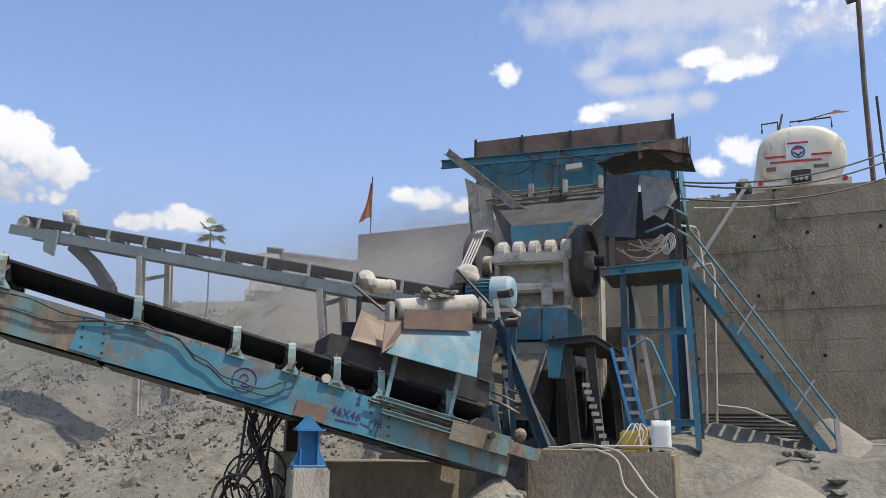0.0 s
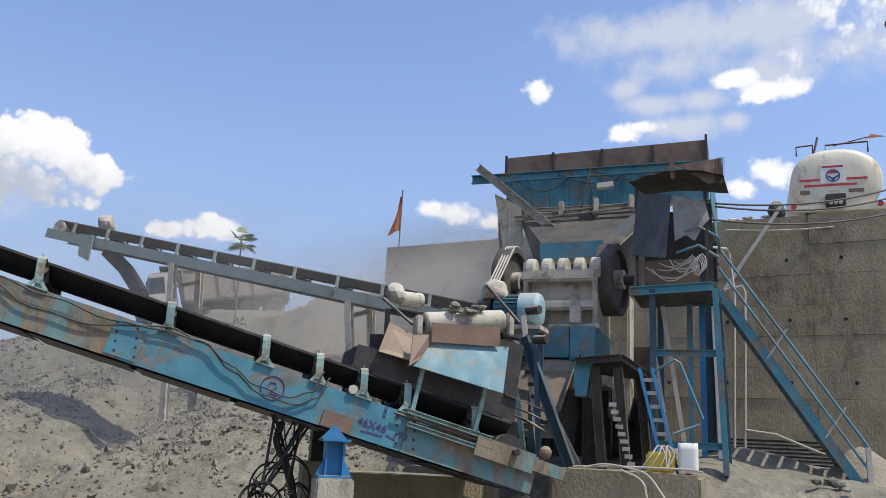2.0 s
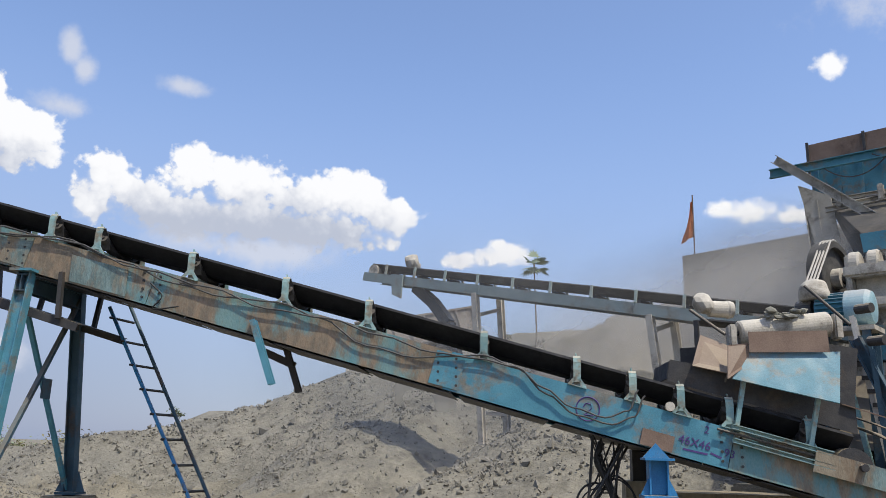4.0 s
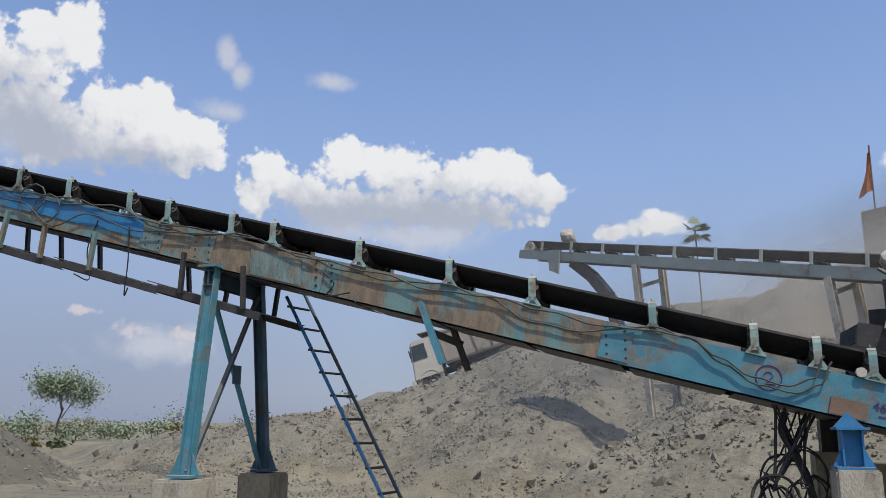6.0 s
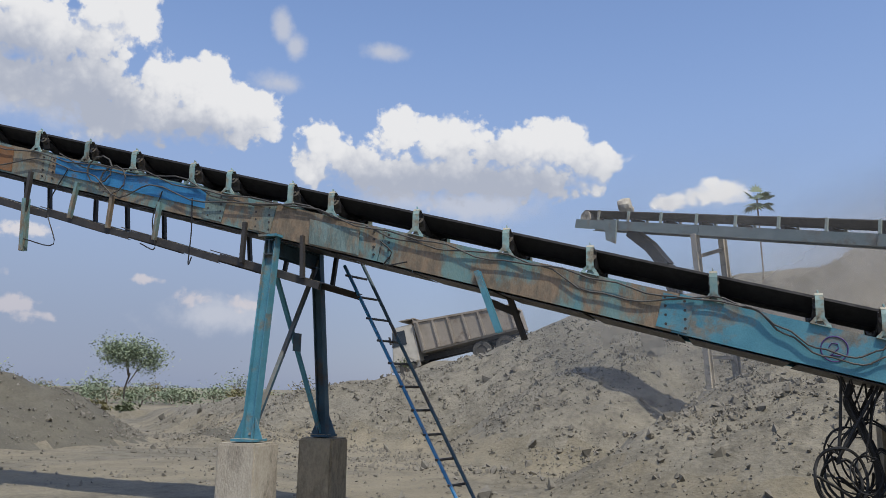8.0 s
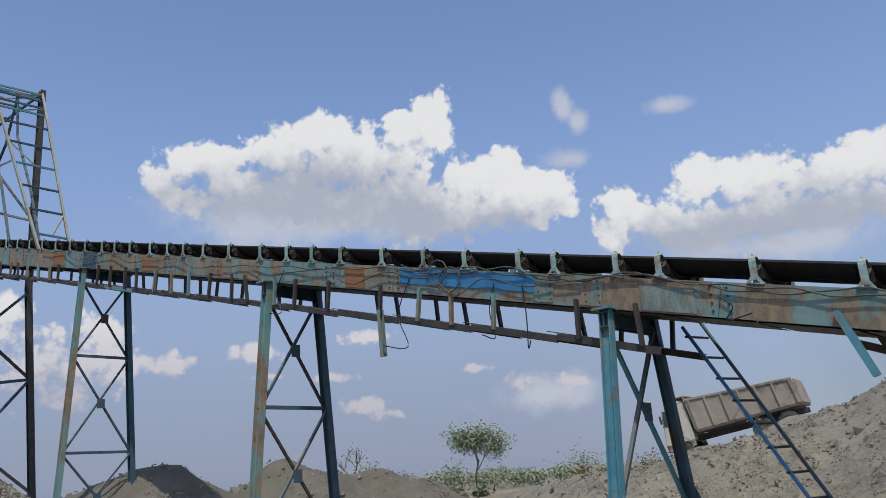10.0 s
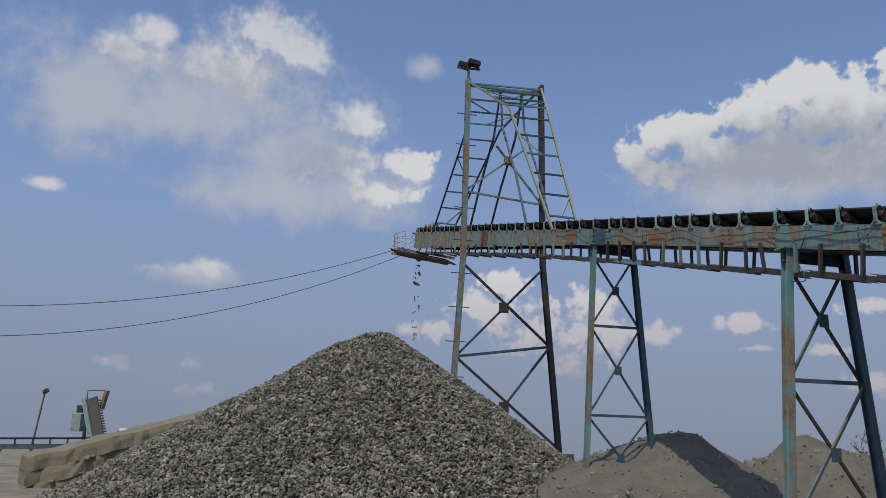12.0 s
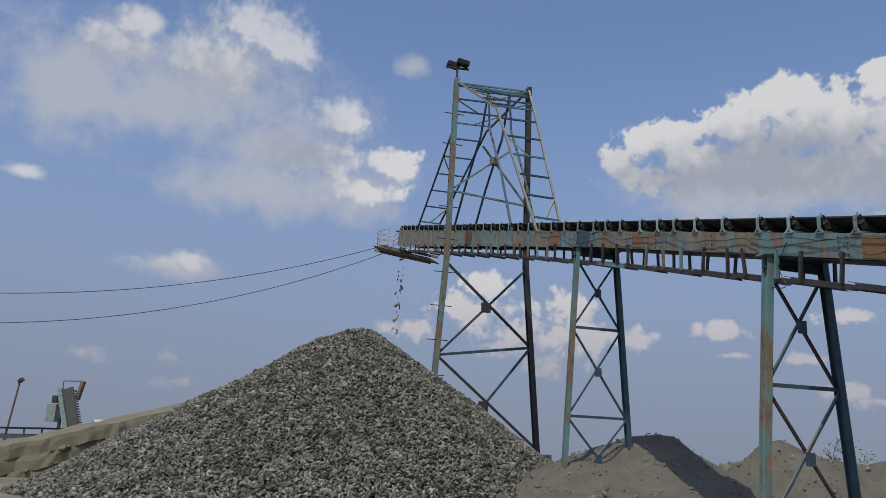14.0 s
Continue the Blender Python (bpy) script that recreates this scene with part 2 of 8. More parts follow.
# ---- materials ----
def surf(name, c1, c2, scale=8.0, rough=0.8, bump=0.2, fine=60.0, metal=0.0, patch=None, patch_scale=1.5, patch_at=0.55, patch_soft=0.08,
         vary=0.0, stretch=(1, 1, 1), patch_rough=None, bump_dist=0.02, dust=None, dust_at=0.5):
    """Two-tone grained surface; patch: a second coat (rust, stain) where a broad noise passes patch_at; dust: settled on faces that look up."""
    m = bpy.data.materials.new(name)
    m.use_nodes = True
    N, L = m.node_tree.nodes, m.node_tree.links
    b = N["Principled BSDF"]
    tc, mp = N.new("ShaderNodeTexCoord"), N.new("ShaderNodeMapping")
    L.new(tc.outputs["Object"], mp.inputs[0])
    mp.inputs["Scale"].default_value = stretch

    def nz(s, d=6, r=0.6, src=None):
        n = N.new("ShaderNodeTexNoise")
        n.inputs["Scale"].default_value, n.inputs["Detail"].default_value, n.inputs["Roughness"].default_value = s, d, r
        L.new((src or mp).outputs[0], n.inputs["Vector"])
        return n.outputs[0]

    def mix(f, a, c, blend="MIX"):
        n = N.new("ShaderNodeMix")
        n.data_type, n.blend_type = "RGBA", blend
        for v, i in ((f, 0), (a, 6), (c, 7)):
            if isinstance(v, (int, float)):
                n.inputs[i].default_value = v
            elif isinstance(v, tuple):
                n.inputs[i].default_value = (*v, 1)
            else:
                L.new(v, n.inputs[i])
        return n.outputs[2]

    def ramp(v, lo, hi, a=0.0, c=1.0):
        n = N.new("ShaderNodeMapRange")
        n.interpolation_type = "SMOOTHSTEP"
        L.new(v, n.inputs[0])
        for i, x in enumerate((lo, hi, a, c)):
            n.inputs[1 + i].default_value = x
        return n.outputs[0]

    grain = nz(fine, 4)
    col = mix(ramp(nz(scale), 0.32, 0.68), c1, c2)
    rgh = None
    if patch:
        pm = ramp(nz(patch_scale, 9, 0.68), patch_at - patch_soft, patch_at + patch_soft)
        col = mix(pm, col, mix(ramp(nz(scale * 3), 0.35, 0.65), patch, tuple(x * 0.55 for x in patch)))
    if dust:
        gn, sp = N.new("ShaderNodeNewGeometry"), N.new("ShaderNodeSeparateXYZ")
        L.new(gn.outputs["Normal"], sp.inputs[0])
        up = ramp(sp.outputs[2], 0.25, 0.85)
        dm = N.new("ShaderNodeMath")
        dm.operation = "MULTIPLY"
        L.new(up, dm.inputs[0])
        L.new(ramp(nz(scale * 0.5, 7), dust_at - 0.25, dust_at + 0.1, 0.45, 1.0), dm.inputs[1])
        col = mix(dm.outputs[0], col, dust)
    col = mix(0.22, col, mix(ramp(grain, 0.3, 0.7), tuple(x * 0.6 for x in c1), tuple(min(1, x * 1.25) for x in c2)))
    if vary:
        oi = N.new("ShaderNodeObjectInfo")
        hs = N.new("ShaderNodeHueSaturation")
        L.new(ramp(oi.outputs["Random"], 0, 1, 1 - vary, 1 + vary), hs.inputs["Value"])
        L.new(col, hs.inputs["Color"])
        col = hs.outputs[0]
    L.new(col, b.inputs["Base Color"])
    L.new(ramp(nz(scale * 1.7), 0.3, 0.7, max(0.05, rough - 0.12), min(1, rough + 0.1)), b.inputs["Roughness"])
    b.inputs["Metallic"].default_value = metal
    b.inputs["Specular IOR Level"].default_value = 0.35
    if bump:
        bp = N.new("ShaderNodeBump")
        bp.inputs["Strength"].default_value, bp.inputs["Distance"].default_value = bump, bump_dist
        ad = N.new("ShaderNodeMath")
        L.new(grain, ad.inputs[0])
        L.new(nz(scale * 1.3), ad.inputs[1])
        L.new(ad.outputs[0], bp.inputs["Height"])
        L.new(bp.outputs[0], b.inputs["Normal"])
    return m


RUST = (0.19, 0.085, 0.04)
DUST = (0.37, 0.31, 0.22)
M = {
    "ground": surf("dusty_ground", (0.195, 0.172, 0.122), (0.265, 0.235, 0.167), 0.7, 0.95, 0.5, 14, patch=(0.19, 0.175, 0.135), patch_scale=0.25, patch_at=0.52, bump_dist=0.08),
    "spoil": surf("grey_spoil", (0.182, 0.169, 0.132), (0.24, 0.221, 0.172), 1.1, 0.95, 0.6, 9, patch=(0.145, 0.134, 0.107), patch_scale=1.6, patch_at=0.56, patch_soft=0.14, bump_dist=0.1),
    "concrete": surf("wall_concrete", (0.25, 0.208, 0.142), (0.34, 0.29, 0.20), 2.2, 0.9, 0.7, 26, patch=(0.27, 0.222, 0.15), patch_scale=0.7, patch_at=0.54, stretch=(1, 1, 0.55), bump_dist=0.03),
    "plinth": surf("plinth_concrete", (0.36, 0.32, 0.25), (0.47, 0.43, 0.35), 5, 0.9, 0.5, 50, patch=(0.25, 0.22, 0.17), patch_scale=2.5, patch_at=0.56, stretch=(1, 1, 0.5)),
    "blue": surf("weathered_blue_paint", (0.05, 0.18, 0.245), (0.085, 0.255, 0.325), 3, 0.6, 0.12, 70, patch=(0.25, 0.19, 0.125), patch_scale=2.0, patch_at=0.56, patch_soft=0.07, dust=DUST),
    "blue_rust": surf("rusty_blue_paint", (0.09, 0.225, 0.255), (0.16, 0.255, 0.24), 4, 0.65, 0.2, 70, patch=(0.27, 0.165, 0.09), patch_scale=1.9, patch_at=0.49, patch_soft=0.06, stretch=(1, 1, 0.45), dust=DUST),
    "rusty": surf("rusty_plate", (0.15, 0.095, 0.055), (0.25, 0.215, 0.155), 2.6, 0.75, 0.3, 60, patch=(0.16, 0.27, 0.275), patch_scale=1.7, patch_at=0.505, patch_soft=0.06, stretch=(1, 1, 0.4), dust=DUST),
    "bright_blue": surf("bright_blue_paint", (0.025, 0.15, 0.33), (0.04, 0.21, 0.42), 4, 0.5, 0.1, 70, patch=(0.2, 0.18, 0.15), patch_scale=3, patch_at=0.63, dust=DUST),
    # dark blue coat; on far legs and stays it also carries their shade
    "dark_blue": surf("dark_and_shaded_blue", (0.028, 0.062, 0.09), (0.05, 0.10, 0.135), 3, 0.65, 0.15, 60, patch=(0.10, 0.07, 0.05), patch_scale=2, patch_at=0.58, dust=DUST),
    "fines": surf("stone_fines", (0.098, 0.091, 0.071), (0.135, 0.126, 0.097), 1.6, 0.95, 0.4, 16, bump_dist=0.05),
    "dusty_white": surf("dusty_white_paint", (0.42, 0.39, 0.33), (0.52, 0.49, 0.42), 3, 0.7, 0.05, dust=DUST),
    "olive_earth": surf("olive_earth", (0.15, 0.135, 0.088), (0.22, 0.20, 0.135), 1.5, 0.95, 0.6, 20, bump_dist=0.06),
    "orange_rust": surf("orange_rust", (0.26, 0.12, 0.05), (0.20, 0.11, 0.06), 5, 0.85, 0.3, 60, patch=(0.2, 0.24, 0.22), patch_scale=2.5, patch_at=0.58, dust=DUST),
    # dark steel, deepened further for the shade under the conveyor
    "steel": surf("dark_and_shaded_steel", (0.03, 0.03, 0.032), (0.055, 0.051, 0.047), 6, 0.6, 0.2, 60, patch=(0.085, 0.06, 0.04), patch_scale=2, patch_at=0.6, dust=DUST),
    "brown": surf("brown_plate", (0.17, 0.115, 0.085), (0.22, 0.155, 0.115), 3, 0.8, 0.15, 60, patch=(0.13, 0.085, 0.06), patch_scale=1.2, patch_at=0.55, dust=DUST),
    "rubber": surf("black_rubber", (0.012, 0.012, 0.013), (0.022, 0.022, 0.024), 5, 0.75, 0.1, 50),
    "idler": surf("idler_paint", (0.14, 0.27, 0.285), (0.25, 0.34, 0.31), 9, 0.6, 0.15, 80, patch=(0.22, 0.15, 0.09), patch_scale=5, patch_at=0.55, dust=DUST, vary=0.2),
    "dusty_metal": surf("dust_coated_metal", (0.40, 0.365, 0.30), (0.51, 0.47, 0.395), 5, 0.9, 0.25, 50, patch=(0.26, 0.23, 0.185), patch_scale=3, patch_at=0.56, dust=(0.52, 0.48, 0.40)),
    "motor": surf("pale_blue_motor", (0.20, 0.36, 0.42), (0.34, 0.46, 0.48), 4, 0.6, 0.1, 60, dust=(0.42, 0.40, 0.36), dust_at=0.4),
    "motor_dark": surf("blue_motor_body", (0.03, 0.13, 0.19), (0.05, 0.18, 0.24), 5, 0.6, 0.15, 60, dust=(0.36, 0.34, 0.30)),
    "cream": surf("cream_paint", (0.62, 0.58, 0.46), (0.72, 0.68, 0.55), 2, 0.5, 0.05, 50, patch=(0.40, 0.29, 0.16), patch_scale=1.6, patch_at=0.60, patch_soft=0.06, stretch=(1, 1, 0.4)),
    "red": surf("red_paint", (0.45, 0.04, 0.05), (0.52, 0.06, 0.06), 5, 0.5, 0.0),
    "white": surf("white_paint", (0.70, 0.70, 0.68), (0.78, 0.78, 0.75), 6, 0.55, 0.05, dust=(0.5, 0.47, 0.42)),
    "pipe": surf("grey_pipe", (0.42, 0.40, 0.36), (0.52, 0.49, 0.44), 9, 0.7, 0.1, 60, dust=DUST),
    "cable": surf("grey_cable", (0.05, 0.05, 0.05), (0.10, 0.095, 0.085), 9, 0.7, 0.0),
    "black_cable": surf("black_cable", (0.012, 0.012, 0.012), (0.03, 0.03, 0.03), 9, 0.6, 0.0),
    "yellow": surf("yellow_plastic", (0.55, 0.40, 0.04), (0.65, 0.48, 0.07), 9, 0.6, 0.1, dust=DUST),
    "stone": surf("crushed_stone", (0.13, 0.126, 0.10), (0.26, 0.25, 0.20), 3, 0.9, 0.4, 30, patch=(0.08, 0.077, 0.07), patch_scale=2.2, patch_at=0.55, vary=0.3),
    "earth": surf("brown_earth", (0.235, 0.205, 0.155), (0.31, 0.275, 0.21), 1.5, 0.95, 0.6, 20, bump_dist=0.06),
    # green lightened somewhat to paint in distance haze
    "leaf": surf("green_leaf", (0.10, 0.12, 0.065), (0.155, 0.18, 0.10), 3, 0.7, 0.0),
    "dry_leaf": surf("dry_grass", (0.16, 0.15, 0.07), (0.22, 0.20, 0.10), 3, 0.8, 0.0),
    "bark": surf("bark", (0.13, 0.10, 0.075), (0.19, 0.15, 0.115), 9, 0.9, 0.3, stretch=(1, 1, 0.3)),
    "flag": surf("orange_cloth", (0.62, 0.25, 0.10), (0.72, 0.33, 0.17), 4, 0.9, 0.05),
    "rope": surf("wire_rope", (0.10, 0.10, 0.11), (0.15, 0.15, 0.16), 9, 0.6, 0.0),
    # shade under hopper and crusher put into the colour, over dirty plate
    "shaded_plate": surf("shaded_dirty_plate", (0.05, 0.047, 0.042), (0.10, 0.09, 0.075), 3, 0.85, 0.2, 50, patch=(0.14, 0.12, 0.09), patch_scale=1.5, patch_at=0.58),
    "glass": surf("dark_glass", (0.03, 0.04, 0.05), (0.05, 0.06, 0.07), 3, 0.12, 0.0),
    "tyre": surf("dusty_tyre", (0.05, 0.048, 0.045), (0.10, 0.095, 0.085), 5, 0.9, 0.2),
    "truck_body": surf("dusty_tipper_body", (0.27, 0.235, 0.19), (0.34, 0.30, 0.25), 2, 0.85, 0.15, patch=(0.20, 0.15, 0.11), patch_scale=1.2, patch_at=0.58),
}


# ---- mesh helpers ----
def part(name, bm, material, parent=None, label="", smooth=False):
    me = bpy.data.meshes.new(name)
    bm.to_mesh(me)
    bm.free()
    me.materials.append(M[material] if isinstance(material, str) else material)
    if smooth:
        for p in me.polygons:
            p.use_smooth = True
    ob = new(name, me)
    if parent is not None:
        ob.parent = parent
        if parent.type == "EMPTY":
            ob.location = -parent.location
    if label:
        ob["label"] = label
    return ob


def thing(name, at, label, category, group="", kind=""):
    e = new(name)
    e.empty_display_size = 0.2
    e.location = Vector(at)
    return tagged(e, label, category, group, kind)


def B():
    return bmesh.new()


def hexa(bm, c):
    """A block from eight corners: four of one end, four of the other, in the same order."""
    v = [bm.verts.new(p) for p in c]
    for f in ((3, 2, 1, 0), (4, 5, 6, 7), (0, 1, 5, 4), (1, 2, 6, 5), (2, 3, 7, 6), (3, 0, 4, 7)):
        bm.faces.new([v[i] for i in f])
    return bm


def beam(bm, p, q, w, h, up=(0, 0, 1)):
    """A straight bar from p to q, w across and h along up."""
    p, q = Vector(p), Vector(q)
    d = (q - p).normalized()
    up = Vector(up)
    if abs(d.dot(up)) > 0.98:
        up = Vector((0.3, 0.95, 0))
    sx = d.cross(up).normalized()
    sy = sx.cross(d).normalized()
    x, y = sx * w / 2, sy * h / 2
    return hexa(bm, [e + a for e in (p, q) for a in (-x - y, x - y, x + y, -x + y)])


def extrude(bm, p, q, outline, up=(0, 0, 1)):
    """A rolled section: the outline of (across, up) points drawn out from p to q."""
    p, q = Vector(p), Vector(q)
    d = (q - p).normalized()
    up = Vector(up)
    if abs(d.dot(up)) > 0.98:
        up = Vector((0.3, 0.95, 0))
    sx = d.cross(up).normalized()
    sy = sx.cross(d).normalized()
    a = [bm.verts.new(p + sx * x + sy * y) for x, y in outline]
    b = [bm.verts.new(q + sx * x + sy * y) for x, y in outline]
    bm.faces.new(a)
    bm.faces.new(b[::-1])
    for i in range(len(a)):
        j = (i + 1) % len(a)
        bm.faces.new((a[j], a[i], b[i], b[j]))
    bmesh.ops.recalc_face_normals(bm, faces=bm.faces)
    return bm


def channel(bm, p, q, w, h, t=0.012, up=(0, 0, 1), side=1):
    """A C-section from p to q: web h high, flanges w wide to one side."""
    k, g = h / 2, side
    return extrude(bm, p, q, [(-t / 2 * g, -k), (w * g, -k), (w * g, -k + t), (t / 2 * g, -k + t), (t / 2 * g, k - t), (w * g, k - t), (w * g, k), (-t / 2 * g, k)], up)


def ibeam(bm, p, q, w, h, t=0.02, up=(0, 0, 1)):
    k, x = h / 2, w / 2
    return extrude(bm, p, q, [(-x, -k), (x, -k), (x, -k + t), (t / 2, -k + t), (t / 2, k - t), (x, k - t), (x, k), (-x, k), (-x, k - t), (-t / 2, k - t), (-t / 2, -k + t), (-x, -k + t)], up)


def tube(bm, pts, r, n=6, closed_ends=True):
    """A round bar or cable along a run of points."""
    pts = [Vector(p) for p in pts]
    rings = []
    ref = Vector((0.12, 0.2, 0.97))
    for i, p in enumerate(pts):
        d = (pts[min(i + 1, len(pts) - 1)] - pts[max(i - 1, 0)]).normalized()
        a = d.cross(ref)
        a = a.normalized() if a.length > 0.05 else d.cross(Vector((1, 0, 0))).normalized()
        b = d.cross(a)
        rings.append([bm.verts.new(p + (a * math.cos(k * 2 * math.pi / n) + b * math.sin(k * 2 * math.pi / n)) * r) for k in range(n)])
    for r0, r1 in zip(rings, rings[1:]):
        for k in range(n):
            bm.faces.new((r0[k], r0[(k + 1) % n], r1[(k + 1) % n], r1[k]))
    if closed_ends:
        bm.faces.new(rings[0][::-1])
        bm.faces.new(rings[-1])
    return bm


def smooth(pts, n=5):
    """Points of a soft curve through the given ones."""
    p = [Vector(v) for v in pts]
    p = [p[0] * 2 - p[1]] + p + [p[-1] * 2 - p[-2]]
    out = []
    for i in range(1, len(p) - 2):
        a, b, c, d = p[i - 1:i + 3]
        for k in range(n):
            t = k / n
            out.append(0.5 * (2 * b + (c - a) * t + (2 * a - 5 * b + 4 * c - d) * t * t + (3 * b - a - 3 * c + d) * t ** 3))
    return out + [p[-2]]


def turned(bm, p, axis, profile, n=24):
    """A turned body: profile of (along axis, radius) from the point p."""
    p, axis = Vector(p), Vector(axis).normalized()
    a = axis.cross(Vector((0, 0, 1)))
    a = a.normalized() if a.length > 0.05 else Vector((1, 0, 0))
    b = axis.cross(a)
    rings = []
    for t, r in profile:
        if r < 1e-6:
            rings.append([bm.verts.new(p + axis * t)])
        else:
            rings.append([bm.verts.new(p + axis * t + (a * math.cos(k * 2 * math.pi / n) + b * math.sin(k * 2 * math.pi / n)) * r) for k in range(n)])
    for r0, r1 in zip(rings, rings[1:]):
        if len(r0) == 1 and len(r1) == 1:
            continue
        for k in range(n):
            k2 = (k + 1) % n
            if len(r0) == 1:
                bm.faces.new((r0[0], r1[k2], r1[k]))
            elif len(r1) == 1:
                bm.faces.new((r0[k], r0[k2], r1[0]))
            else:
                bm.faces.new((r0[k], r0[k2], r1[k2], r1[k]))
    return bm


def plate(bm, corners, t, n=None):
    """A flat plate from a planar outline, t thick along its normal."""
    c = [Vector(p) for p in corners]
    nn = Vector(n) if n else (c[1] - c[0]).cross(c[2] - c[0]).normalized()
    a = [bm.verts.new(p) for p in c]
    b = [bm.verts.new(p + nn * t) for p in c]
    bm.faces.new(a[::-1])
    bm.faces.new(b)
    for i in range(len(c)):
        j = (i + 1) % len(c)
        bm.faces.new((a[i], a[j], b[j], b[i]))
    return bm


def sag(p, q, drop, n=14):
    p, q = Vector(p), Vector(q)
    return [p.lerp(q, i / n) - Vector((0, 0, drop * 4 * (i / n) * (1 - i / n))) for i in range(n + 1)]


# ---- plan ----
AL = radians(14.816)
CU, CN = Vector((-math.cos(AL), -math.sin(AL), 0)), Vector((-math.sin(AL), math.cos(AL), 0))
WR, WB = Vector((0.928, -0.373, 0)).normalized(), Vector((0.373, 0.928, 0)).normalized()
UP = Vector((0, 0, 1))


def cv(s, w, z):
    """Main conveyor: s along it uphill, w across it away from the yard, z height."""
    return CN * (9.2 + w) + CU * s + UP * z


def belt_z(s):
    return 2.90 + 0.2575 * s


def cl(s, w, off):
    """The same, with the height counted from the belt's line."""
    return cv(s, w, belt_z(s) + off)


def ac(a, b, z):
    """Crusher and wall: a along the wall, b towards and behind it, z height."""
    return WR * a + WB * b + UP * z


CUP = (CN.cross(-(CU + UP * 0.2575))).normalized()
if CUP.z < 0:
    CUP = -CUP

# ---- ground ----
CREST = [(-0.3, 23.6, 6.1), (-3.6, 25.2, 5.2), (-8.1, 24.7, 4.4), (-11.4, 24.6, 3.85), (-13.8, 23.4, 2.9), (-16.1, 21.9, 2.1), (-19.0, 20.2, 1.4), (-27, 22, 0.9), (-36, 27, 0.4)]


ROAD = [(12, 46, 6.9), (3.0, 43.5, 7.4), (-7.7, 41.7, 7.3), (-14.9, 39.5, 5.6), (-21.4, 36.6, 3.08), (-26.2, 35.3, 2.0), (-32, 32.6, 1.0), (-40, 29, 0.2)]


def fbm(x, y, s, octaves=4):
    v, a = 0.0, 0.5
    for _ in range(octaves):
        v += a * noise.noise((x * s, y * s, 3.7))
        s *= 2.1
        a *= 0.5
    return v


HEAPS = [  # x, y, height, slope: loose heaps of spoil and dust in the yard
    (-24.3, 10.0, 2.4, 0.5), (-24.5, 11.6, 1.9, 0.45), (-23.6, 5.5, 2.35, 0.42), (-26.8, 2.9, 1.7, 0.4), (-27.8, 11.2, 2.3, 0.5), (-31.0, 14.5, 1.6, 0.4),
    (-2.6, 13.6, 1.1, 0.6), (-5.2, 13.3, 0.75, 0.5), (0.1, 12.2, 1.0, 0.5), (-7.9, 13.9, 0.35, 0.4), (-23.6, 12.9, 2.0, 0.5), (-19, 17.5, 0.7, 0.3), (-23, 15, 0.6, 0.35),
]


